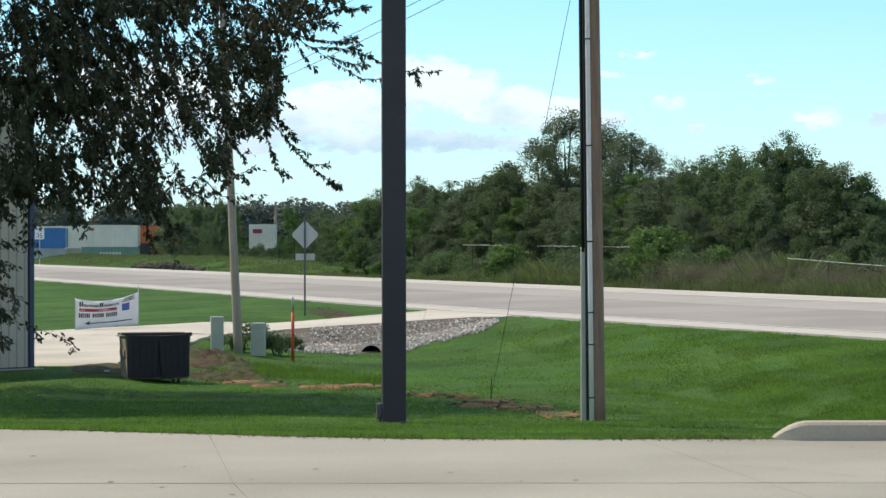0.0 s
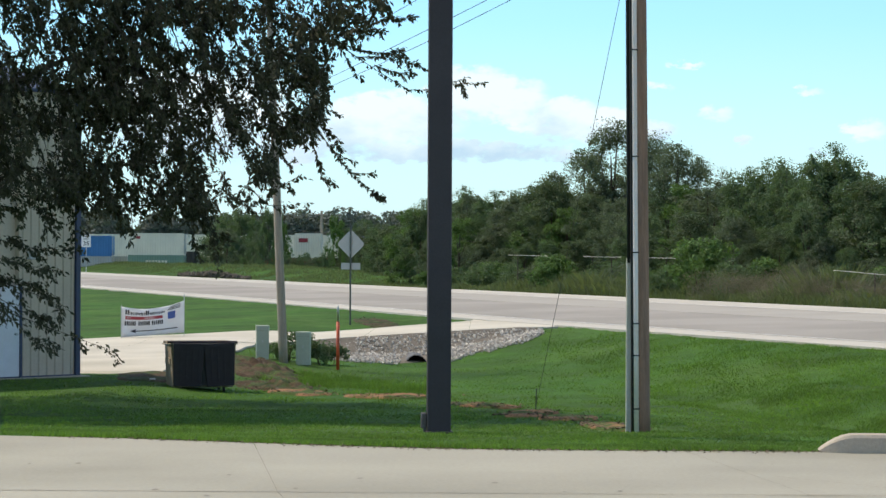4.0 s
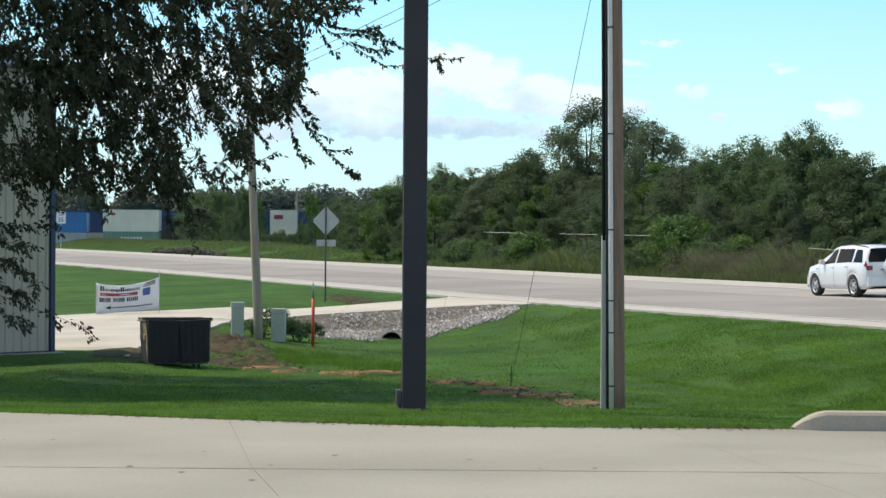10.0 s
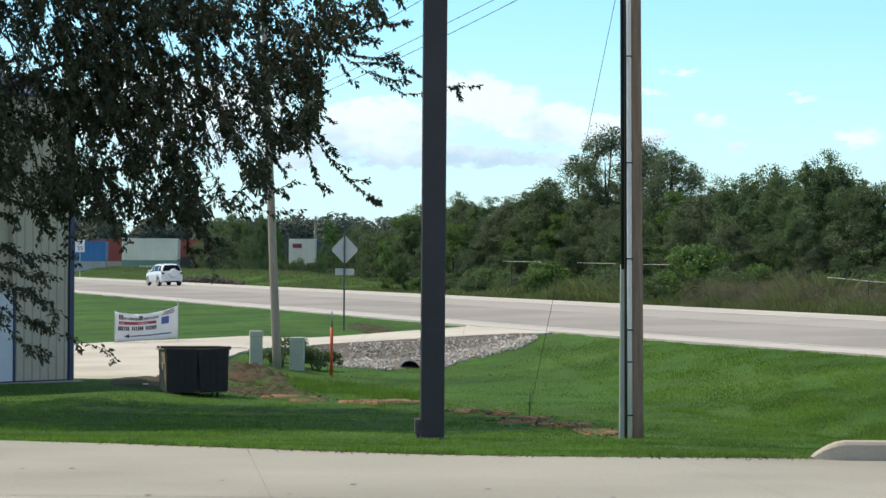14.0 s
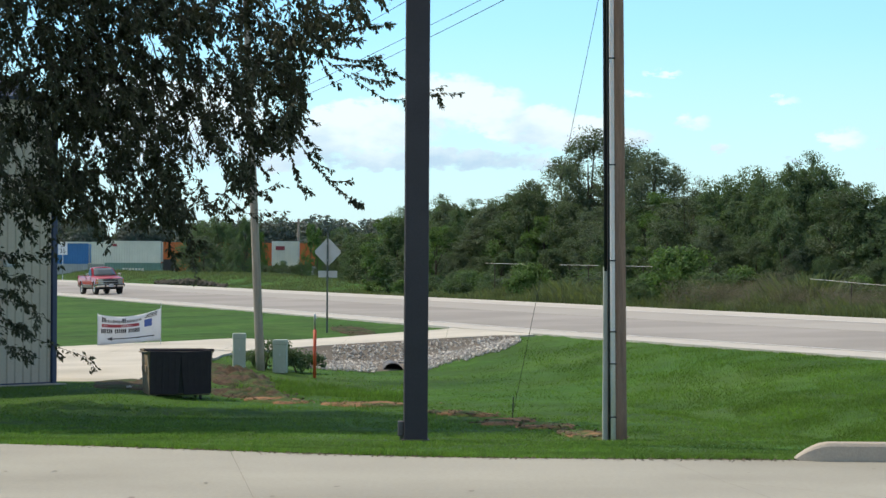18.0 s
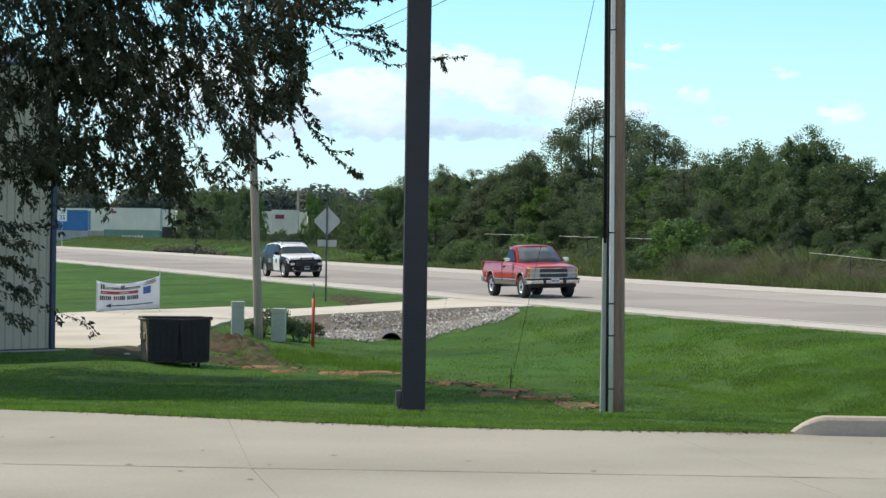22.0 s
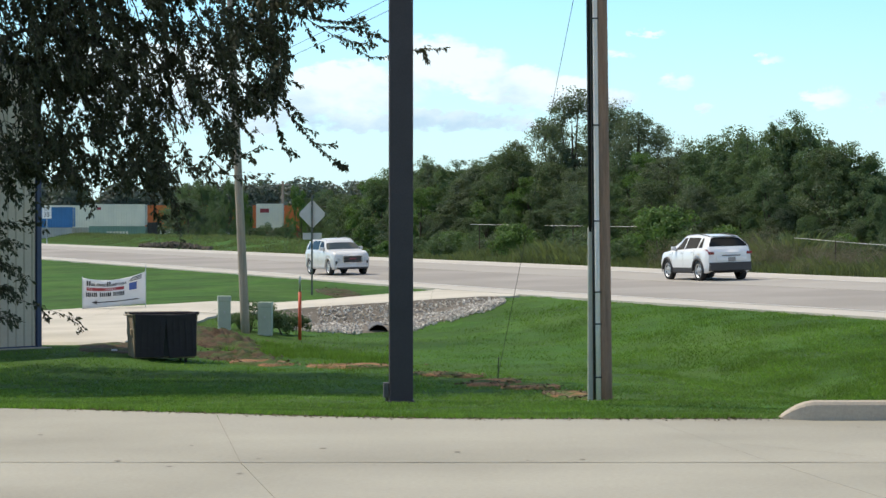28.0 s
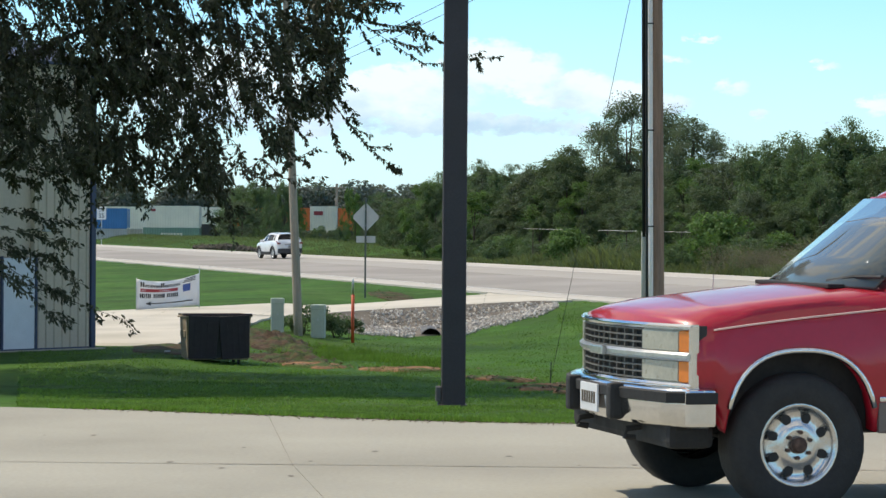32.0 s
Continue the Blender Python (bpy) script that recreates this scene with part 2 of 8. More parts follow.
M_LEAF_FAR = leaf_mat("tree_leaf", (0.106, 0.158, 0.086), island=0.12, trans=0.35)
M_LEAF_LIGHT = leaf_mat("bright_leaf", (0.108, 0.184, 0.064), island=0.2, trans=0.35)
M_LEAF_DULL = leaf_mat("dull_leaf", (0.114, 0.146, 0.102), island=0.12, trans=0.35)
M_BLADE = leaf_mat("grass_blade", (0.104, 0.186, 0.042), island=0.15, trans=0.5, var=0.42, scale=0.45)
M_DRY = leaf_mat("dry_brush", (0.160, 0.142, 0.122), island=0.12, trans=0.4)


def bearing(b):
    """Sideways metres per metre ahead for a point b steps along the starting view (784 is straight ahead)."""
    return (b - 784) / 4650


def rise(h):
    """Metres over the eye per metre ahead, h steps down the starting view (420 is the horizon)."""
    return (420 - h) / 4650


# ---- mesh helpers ----
def part(name, bm, material, parent=None, label="", smooth=False):
    """Links a bmesh as ONE mesh object, under parent if given."""
    me = bpy.data.meshes.new(name)
    bm.to_mesh(me)
    bm.free()
    if smooth:
        me.shade_smooth()
    me.materials.append(material)
    ob = new(name, me)
    if parent:
        ob.parent = parent
    if label:
        ob["label"] = label
    return ob


def mesh_part(name, verts, faces, material, parent=None, label="", smooth=False):
    me = bpy.data.meshes.new(name)
    me.from_pydata([tuple(v) for v in verts], [], [tuple(f) for f in faces])
    me.update()
    if smooth:
        me.shade_smooth()
    me.materials.append(material)
    ob = new(name, me)
    if parent:
        ob.parent = parent
    if label:
        ob["label"] = label
    return ob


def thing(name, x, y, z, label, category, group="", rz=0.0, kind=""):
    e = new(name)
    e.matrix_basis = pose(x, y, z, 0, 0, rz)
    return tagged(e, label, category, group, kind)


def add_box(bm, cx, cy, cz, sx, sy, sz, rz=0.0, bevel=0.0, m=None):
    mx = (m or Matrix()) @ pose(cx, cy, cz, 0, 0, rz) @ Matrix.Diagonal((sx, sy, sz, 1))
    r = bmesh.ops.create_cube(bm, size=1.0, matrix=mx)
    if bevel:
        es = list({e for v in r["verts"] for e in v.link_edges})
        bmesh.ops.bevel(bm, geom=es, offset=bevel, segments=2, affect="EDGES", profile=0.6)
    return bm


def box(cx, cy, cz, sx, sy, sz, rz=0.0, bevel=0.0, m=None):
    return add_box(bmesh.new(), cx, cy, cz, sx, sy, sz, rz, bevel, m)


def add_cyl(bm, p0, p1, r0, r1=None, seg=14, cap=True):
    """A tapered rod from p0 to p1."""
    p0, p1 = Vector(p0), Vector(p1)
    d = p1 - p0
    m = Matrix.Translation((p0 + p1) / 2) @ d.to_track_quat("Z", "Y").to_matrix().to_4x4()
    bmesh.ops.create_cone(bm, cap_ends=cap, segments=seg, radius1=r0, radius2=r0 if r1 is None else r1, depth=d.length, matrix=m)
    return bm


def cyl(p0, p1, r0, r1=None, seg=14):
    return add_cyl(bmesh.new(), p0, p1, r0, r1, seg)


def add_tube(bm, pts, radii, seg=8):
    """A tube along a line of points."""
    rings = []
    for i, p in enumerate(pts):
        p = Vector(p)
        a, b = Vector(pts[max(0, i - 1)]), Vector(pts[min(len(pts) - 1, i + 1)])
        q = (b - a).to_track_quat("Z", "Y")
        r = radii[i] if isinstance(radii, (list, tuple)) else radii
        rings.append([bm.verts.new(p + q @ Vector((r * math.cos(6.2832 * k / seg), r * math.sin(6.2832 * k / seg), 0))) for k in range(seg)])
    for a, b in zip(rings, rings[1:]):
        for k in range(seg):
            bm.faces.new((a[k], a[(k + 1) % seg], b[(k + 1) % seg], b[k]))
    bm.faces.new(rings[0][::-1])
    bm.faces.new(rings[-1])
    return bm


def tube(pts, radii, seg=8):
    return add_tube(bmesh.new(), pts, radii, seg)


def grid_faces(nu, nv):
    return [(i * nv + j, (i + 1) * nv + j, (i + 1) * nv + j + 1, i * nv + j + 1) for i in range(nu - 1) for j in range(nv - 1)]


def smoothstep(a, b, x):
    t = min(1.0, max(0.0, (x - a) / (b - a)))
    return t * t * (3 - 2 * t)


# ---- ground ----
RC, RS = math.cos(radians(18.0)), math.sin(radians(18.0))
ROAD_NEAR, ROAD_FAR = 28.0, 42.6


def uv(x, y):
    """Across the road (u) and along it, away from the camera (v)."""
    return x * RC + y * RS, -x * RS + y * RC


def xy(u, v):
    return u * RC - v * RS, u * RS + v * RC


def road_z(x, y):
    x, y = min(45.0, max(-70.0, x)), min(330.0, max(15.0, y))
    v = y * RC - x * RS
    return -0.90 + 0.0048 * (y - 100) + 0.0249 * x + 0.0035 * max(0.0, 83.0 - max(20.0, v))


def lot_edge(x):
    return 20.5 + 0.37 * (math.log1p(math.exp(min(60.0, -(x + 0.35) * 3.0))) / 3.0 if x > -20 else -x - 0.35) - 0.14 * max(0.0, -x - 3.0)


def drive_near(x):
    return 82.6 + 0.53 * (x - 1.7) if x > -7.0 else 78.0 + 0.6 * (x + 7.0)


def drive_far(x):
    return drive_near(x) + 8.6 + 0.55 * max(0.0, x + 4.0)


def drive_z(x):
    return -0.97 - 0.55 * smoothstep(2.0, -11.0, x)


def smax(a, b, k):
    h = max(k - abs(a - b), 0.0) / k
    return max(a, b) + h * h * k * 0.25


def ground(x, y):
    u, v = uv(x, y)
    if u > ROAD_FAR:
        e = u - ROAD_FAR
        z = road_z(x - e * RC, y - e * RS)
        z -= 0.45 * smoothstep(0.3, 6.0, e)
        far = smoothstep(60.0, 200.0, e)
        z = z * (1 - far) - 1.25 * far
        yard = smoothstep(165.0, 215.0, v)
        z += yard * (1.25 * smoothstep(1.0, 9.0, e) - 2.95 * smoothstep(11.0, 20.0, e)) * (1 - far)
        return z - 1.2 * far * yard
    if u >= ROAD_NEAR:
        return road_z(x, y)
    e = ROAD_NEAR - u
    left = smoothstep(-1.0, -8.0, x)
    s = (0.10 + 0.05 * smoothstep(9.0, 3.0, x)) * (1 - left) + 0.033 * left
    zr = road_z(x + e * RC, y + e * RS) - 0.03 - s * max(0.0, e - 0.1)
    za = -2.1 * (1 - math.exp(-max(0.0, y - lot_edge(x) - 0.1) / 25.0))
    # the mown flat breaks off along a crest into the ditch
    za -= 0.52 * smoothstep(-0.4, 2.8, x - 5.6 + (y - 33) * 0.0914) * smoothstep(24.0, 30.0, y) * smoothstep(80.0, 62.0, y)
    z = smax(zr, za, 0.35)
    n, f = drive_near(x), drive_far(x)
    if y < n:
        zd = drive_z(x) - 0.42 * (n - y)
    elif y > f:
        zd = drive_z(x) - 0.10 * (y - f)
    else:
        zd = drive_z(x)
    if x < 2.6:
        w = 1.0 - smoothstep(1.2, 2.6, x)
        z = z + w * (smax(z, zd, 0.05) - z)
        if n <= y <= f and x > -6:
            z = z * (1 - w) + w * min(z, zd + 0.01)
    z += 0.05 * noise.noise((x * 0.22, y * 0.22, 0.0)) * smoothstep(0.5, 4.0, y - lot_edge(x))
    # humps and hollows of the ditch's bank
    z += (0.13 * noise.noise((x * 0.33, y * 0.12, 6.0)) + 0.05 * noise.noise((x * 0.9, y * 0.35, 2.0))) * smoothstep(2.2, 4.5, x) * smoothstep(34.0, 44.0, y) * smoothstep(0.3, 2.5, e)
    return z


def lines(*spans):
    """Grid lines: (start, stop, step) spans joined."""
    out = []
    for a, b, s in spans:
        k = max(1, round(abs(b - a) / s))
        out += [a + (b - a) * i / k for i in range(k)]
    return out + [spans[-1][1]]


def build_ground():
    xs = lines((-2500, -300, 300), (-300, -60, 20), (-60, -20, 2.0), (-20, 20, 0.5), (20, 60, 2.0), (60, 300, 20), (300, 2500, 300))
    ys = lines((-300, -30, 30), (-30, 18, 4), (18, 50, 0.5), (50, 100, 0.6), (100, 200, 1.5), (200, 500, 8), (500, 3000, 250))
    verts = []
    for x in xs:
        for y in ys:
            u = uv(x, y)[0]
            z = ground(x, y)
            if ROAD_NEAR + 1.0 < u < ROAD_FAR - 1.0 and -60 < x < 60:
                z -= 0.15
            elif ROAD_NEAR <= u <= ROAD_FAR:
                z -= 0.05
            if y < lot_edge(x) - 0.4:
                z = -0.2
            verts.append((x, y, z))
    ob = mesh_part("ground", verts, grid_faces(len(xs), len(ys)), M_GRASS, smooth=True)
    tagged(ob, "mown green grass verge sloping into a shallow ditch", "grass", kind="structure")


def build_road():
    """Carriageway, pale shoulders and edge lines, in strips along the road."""
    vs = lines((-420, -60, 30), (-60, 40, 5), (40, 160, 4), (160, 420, 10), (420, 900, 60))

    def strip(name, u0, u1, dz, material, label, parent=None, n=4, seg=None):
        v2 = seg or vs
        verts = []
        for v in v2:
            for i in range(n + 1):
                u = u0 + (u1 - u0) * i / n
                x, y = xy(u, v)
                verts.append((x, y, road_z(x, y) + dz))
        return mesh_part(name, verts, grid_faces(len(v2), n + 1), material, parent, label)

    road = tagged(strip("road", 29.3, 36.2, 0.02, M_ROAD, "", n=6), "grey asphalt highway lane with worn wheel tracks", "road", kind="structure")
    strip("lane", 36.2, 40.0, 0.022, M_LANE_FAR, "paler grey concrete lane", road)
    strip("shoulder", 40.0, ROAD_FAR, 0.018, M_SHOULDER, "pale worn shoulder", road)
    strip("shoulder", ROAD_NEAR, 29.3, 0.018, M_SHOULDER, "pale worn shoulder", road)
    for u in (29.3, 40.05):
        strip("edge_line", u, u + 0.13, 0.03, M_WHITE_LINE, "white edge line", road, n=1)
    # the slab's outer faces down to the verge
    for u in (ROAD_NEAR, ROAD_FAR):
        verts = []
        for v in vs:
            x, y = xy(u, v)
            z = road_z(x, y)
            verts += [(x, y, z + 0.018), (x, y, z - 0.25)]
        mesh_part("road_edge", verts, grid_faces(len(vs), 2), M_SHOULDER, road)


def build_lot():
    """Concrete slabs of the car park, with open joints, up to the grass."""
    lot = tagged(new("car_park"), "pale concrete car park with sawn joints and a few stains", "pavement", kind="structure")
    joints_x = [-40, -22.4, -12.14, -8.72, -5.3, -1.88, 1.54, 4.96, 8.4, 11.8, 22.0, 40]
    rows_y = [-20.0, -8, 0.0, 6.0, 11.4, 16.85]
    g = 0.002
    skew = lambda y: 0.17 * (20.0 - y)
    for a, b in zip(joints_x, joints_x[1:]):
        for c, d in zip(rows_y, rows_y[1:]):
            bm = bmesh.new()
            q = [(a + g + skew(c + g), c + g), (b - g + skew(c + g), c + g), (b - g + skew(d - g), d - g), (a + g + skew(d - g), d - g)]
            vt, vl = [bm.verts.new((*p, 0)) for p in q], [bm.verts.new((*p, -0.2)) for p in q]
            bm.faces.new(vt)
            for i in range(4):
                bm.faces.new((vl[i], vl[(i + 1) % 4], vt[(i + 1) % 4], vt[i]))
            part("slab", bm, M_CONC, lot)
        n = max(4, int((b - a) / 0.35))
        bm = bmesh.new()
        top, low = [], []
        for i in range(n + 1):
            x = a + g + (b - a - 2 * g) * i / n
            y1 = lot_edge(x) + 0.03 * noise.noise((x * 1.7, 3.0, 0))
            x0 = x + skew(16.85)
            top.append((bm.verts.new((x0, 16.85 + g, 0)), bm.verts.new((x, y1, 0))))
            low.append((bm.verts.new((x0, 16.85 + g, -0.2)), bm.verts.new((x, y1, -0.2))))
        for i in range(n):
            bm.faces.new((top[i][0], top[i + 1][0], top[i + 1][1], top[i][1]))
            bm.faces.new((top[i][1], top[i + 1][1], low[i + 1][1], low[i][1]))
            bm.faces.new((top[i][0], low[i][0], low[i + 1][0], top[i + 1][0]))
        part("slab", bm, M_CONC, lot)
    # sealed joint across the slabs
    verts = []
    for k in range(161):
        x = -20 + 40 * k / 160
        y, w = 16.87 + 0.012 * noise.noise((x * 0.8, 1, 1)), 0.009 + 0.008 * noise.noise((x * 2.1, 5, 1))
        verts += [(x, y - w, 0.003), (x, y + w, 0.003)]
    mesh_part("joint_seal", verts, grid_faces(161, 2), M_SEAL, lot, "worn joint seal")
    # hairline cracks and small dark spots
    for x0, y0, x1, y1 in ((1.96, 18.3, 2.75, 17.3), (-3.3, 18.4, -2.95, 18.2), (2.5, 16.2, 2.75, 16.15)):
        verts = []
        for k in range(15):
            f = k / 14
            x, y = x0 + (x1 - x0) * f, y0 + (y1 - y0) * f
            x += 0.02 * noise.noise((x * 9, y * 9, 3))
            w = 0.004 + 0.003 * noise.noise((x * 11, y * 5, 8))
            verts += [(x - w, y, 0.003), (x + w, y, 0.003)]
        mesh_part("crack", verts, grid_faces(15, 2), M_SEAL, lot, "hairline crack")
    r = random.Random(3)
    for k in range(14):
        x, y, q = r.uniform(-3.4, 3.4), r.uniform(15.8, 20.0), r.uniform(0.008, 0.022)
        verts = [(x + q * (1 + 0.4 * r.random()) * math.cos(a * 0.7), y + 2 * q * (1 + 0.4 * r.random()) * math.sin(a * 0.7), 0.003) for a in range(9)]
        mesh_part("spot", verts, [tuple(range(9))], M_JOINT, lot, "small dark spot")
    # joint bed
    part("joint_bed", box(0, 0, -0.085, 79.8, 41, 0.16), M_JOINT, lot, "dark joint filler")
    # exit lane to the road beyond the kerb, out towards the right
    verts = []
    for i in range(15):
        t = i / 14
        for j in range(5):
            s = 16 + 2 * j
            x0, y0 = s, 20.4
            x1, y1 = xy(ROAD_NEAR, 25 - 8 * (4 - j) / 4 + 4)
            x, y = x0 + (x1 - x0) * t, y0 + (y1 - y0) * t
            verts.append((x, y, max(ground(x, y), -0.02 + (road_z(x1, y1) + 0.02) * t) + 0.03))
    mesh_part("exit_lane", verts, grid_faces(15, 5), M_CONC, lot)


def build_kerb():
    """Raised kerb with a sloped rounded nose."""
    xs = [k + 0.08 for k in (2.50, 2.53, 2.57, 2.62, 2.68, 2.74, 2.80, 2.9, 3.2, 4, 6, 9, 12, 15.5)]
    verts = []
    for x in xs:
        h = 0.148 * math.sin(min(1.0, (x - 2.57) / 0.27) * math.pi / 2) ** 0.8
        y0 = 20.36 + 0.10 * max(0.0, 1 - (x - 2.58) / 0.25) ** 2
        prof = [(0, -0.1), (0.012, h * 0.8), (0.03, h * 0.95), (0.055, h), (0.135, h), (0.16, h * 0.94), (0.17, -0.1)]
        verts += [(x, y0 + a, b) for a, b in prof]
    f = grid_faces(len(xs), 7)
    f.append(tuple(range(6, -1, -1)))
    ob = mesh_part("kerb", verts, f, M_KERB, smooth=False)
    tagged(ob, "raised pale concrete kerb with a rounded sloping nose", "kerb", kind="structure")


def build_driveway():
    d = tagged(new("driveway"), "pale concrete driveway crossing the ditch to the road", "driveway", kind="structure")
    # slabs across the drive
    cuts = [-30, -24, -18, -14, -10.5, -7.2, -3.8, -0.6, 2.2]
    for a, b in zip(cuts, cuts[1:]):
        verts = []
        nx, ny = 9, 9
        for i in range(nx):
            x = a + 0.004 + (b - a - 0.008) * i / (nx - 1)
            n, f = drive_near(x), drive_far(x)
            for j in range(ny):
                y = n + (f - n) * j / (ny - 1)
                u, v = uv(x, y)
                X, Y = x, y
                if u > ROAD_NEAR - 0.02:
                    X, Y = xy(ROAD_NEAR - 0.02, v)
                verts.append((X, Y, max(ground(X, Y), drive_z(X) - 0.02) + 0.045))
        k = len(verts)
        faces = grid_faces(nx, ny)
        edge = [i * ny for i in range(nx)]
        low = []
        for e in edge:
            low.append(len(verts))
            verts.append((verts[e][0], verts[e][1] - 0.01, verts[e][2] - 0.25))
        faces += [(edge[i + 1], edge[i], low[i], low[i + 1]) for i in range(nx - 1)]
        mesh_part("slab", verts, faces, M_DRIVE, d)
    # apron beside the metal building
    verts, nx, ny = [], 16, 22
    for i in range(nx):
        for j in range(ny):
            t = j / (ny - 1)
            y = 61.0 + 0.5 * math.sin(i * 1.3) + (78.0 - 61.0) * t
            x = -24 + (24 - 7.75 + 0.95 * t ** 0.7 + 0.04 * math.sin(j * 1.7)) * min(1.0, i / (nx - 2)) + (0.03 if i == nx - 1 else 0)
            rim = -0.25 if i == nx - 1 or j == 0 else 0.0
            verts.append((x, min(y, drive_near(x) - 0.02), ground(x, min(y, drive_near(x))) + 0.06 + rim))
    mesh_part("apron", verts, grid_faces(nx, ny), M_DRIVE, d)


def draped(name, cx, cy, rx, ry, rz, material, lift, label, category, seed=1, h=0.0, n=44, kind="structure"):
    """An uneven patch or low mound laid on the ground."""
    verts, faces = [], []
    c, s = math.cos(radians(rz)), math.sin(radians(rz))
    rings = 14
    for k in range(rings + 1):
        for i in range(n):
            a = 6.2832 * i / n
            w = 1 + 0.38 * noise.noise((math.cos(a) * 1.6 + seed, math.sin(a) * 1.6, seed * 3.1)) + 0.14 * noise.noise((math.cos(a) * 5 + seed, math.sin(a) * 5, seed))
            r = k / rings
            dx, dy = rx * w * r * math.cos(a), ry * w * r * math.sin(a)
            x, y = cx + dx * c - dy * s, cy + dx * s + dy * c
            bumpy = (0.05 * noise.noise((x * 3, y * 3, seed)) + (0.16 * noise.noise((x * 4, y * 2.2, seed)) + 0.08 * noise.noise((x * 11, y * 7, seed)) if h > 0.05 else 0.0)) * (1 - r ** 3) + h * (1 - r * r) ** 1.5
            verts.append((x, y, ground(x, y) + (lift if k < rings else -0.03) + bumpy))
    for k in range(rings):
        for i in range(n):
            j = (i + 1) % n
            faces.append((k * n + i, (k + 1) * n + i, (k + 1) * n + j, k * n + j))
    ob = mesh_part(name, verts, faces, material, smooth=True)
    return tagged(ob, label, category, kind=kind)


M_LANE_FAR = mat("pale_lane_concrete", (0.345, 0.325, 0.295), rough=0.95, var=0.08, scale=0.3, fine=25.0, spec=0.2)
M_SEAL = mat("worn_joint_seal", (0.235, 0.212, 0.17), rough=0.95, var=0.3, scale=3.0)
M_JOINT = mat("joint_filler", (0.20, 0.18, 0.15), rough=0.95, var=0.1)
M_KERB = mat("kerb_concrete", (0.40, 0.345, 0.28), rough=0.9, var=0.1, scale=2.0, fine=40.0, bump=0.2, spec=0.2)
M_DRIVE = mat("driveway_concrete", (0.51, 0.475, 0.405), rough=0.9, var=0.08, scale=0.5, fine=20.0, bump=0.15, spec=0.2, second=(0.43, 0.40, 0.335))
build_ground()
build_road()
build_lot()
build_kerb()
build_driveway()


# ---- poles, wires, roadside furniture ----
def build_black_pole():
    x, y = -0.65, 34.7
    z = ground(x, y)
    t = thing("sign_post", x, y, z - 0.05, "tall square black painted steel post standing in the grass", "post", rz=4)
    part("post", box(0, 0, 4.6, 0.31, 0.31, 9.2, bevel=0.018), M_DARKSTEEL, t)
    part("base_plate", box(0, 0, 0.06, 0.36, 0.36, 0.05, bevel=0.01), M_DARKSTEEL, t)
    b = thing("junction_box", x - 0.195, y - 0.02, z, "small weathered grey electrical box beside a post", "electrical box", rz=4)
    part("box", box(0, 0, 0.17, 0.075, 0.11, 0.20, bevel=0.012), M_JBOX, b)
    part("conduit", cyl((0.01, 0, -0.05), (0.01, 0, 0.10), 0.022), M_JBOX, b)
    part("lid", box(0, -0.058, 0.17, 0.06, 0.012, 0.17, bevel=0.004), M_JBOX, b)


def build_utility_pole():
    x, y = 2.15, 37.15
    z = ground(x, y)
    t = thing("utility_pole", x, y, z, "brown weathered wooden utility pole with grey conduits strapped to it", "utility pole")
    bm = bmesh.new()
    n = 14
    add_tube(bm, [(0.0 - 0.012 * k / n * 9, 0, -0.3 + 10.3 * k / n) for k in range(n + 1)], [0.150 - 0.035 * k / n for k in range(n + 1)], 20)
    part("pole", bm, M_WOODPOLE, t, smooth=True)
    lean = lambda h: -0.012 * (h + 0.3) / 10.3 * 9
    part("u_guard", box(-0.155, -0.02, 1.22, 0.10, 0.10, 2.5, bevel=0.02), M_GUARD, t, "grey-green steel cable guard")
    part("conduit", tube([(-0.055 + lean(h), -0.165 + 0.003 * h, h) for h in (-0.1, 2, 4, 6, 8.5)], 0.035, 10), M_PVC, t, "pale grey conduit", smooth=True)
    part("cable", tube([(-0.105 + lean(h), -0.145 + 0.003 * h, h) for h in (-0.1, 2, 4, 6, 9.0)], 0.020, 8), M_BLACK, t, "black cable", smooth=True)
    part("cable", tube([(-0.145 + lean(h), -0.06, h) for h in (2.4, 4, 6, 9.0)], 0.024, 8), M_BLACK, t, "black cable", smooth=True)
    for h in (0.35, 1.1, 1.55, 2.55, 3.9, 5.4, 6.7):
        part("strap", box(-0.06 + lean(h), -0.17 + 0.003 * h, h, 0.11, 0.065, 0.018, bevel=0.004), M_BLACK, t, "dark metal strap")
    # guy wire from the pole's head to its anchor in the ground
    gx, gy = 0.88, 48.75
    gz = ground(gx, gy)
    ax, ay, az = gx - x, gy - y, gz - z
    part("guy_wire", tube([(ax, ay, az), (-0.1, 0.1, 7.2)], 0.0042, 6), M_WIRE, t, "thin steel guy wire")
    part("anchor_rod", cyl((ax, ay, az - 0.2), (ax * 0.985, ay * 0.985, az + 0.40), 0.010), M_WIRE, t, "rusty anchor rod")


def build_small_pole():
    x, y = -5.57, 71.5
    z = ground(x, y)
    t = thing("utility_pole", x, y, z, "slim grey weathered wooden utility pole behind two cable pedestals", "utility pole")
    n = 12
    part("pole", tube([(-0.045 * h, 0, h) for h in [-0.4 + 11.4 * k / n for k in range(n + 1)]], [0.125 - 0.042 * k / n for k in range(n + 1)], 16), M_WOODGREY, t, smooth=True)
    part("crossarm", box(-0.45, 0, 10.3, 2.2, 0.09, 0.11, rz=25, bevel=0.01), M_WOODGREY, t)


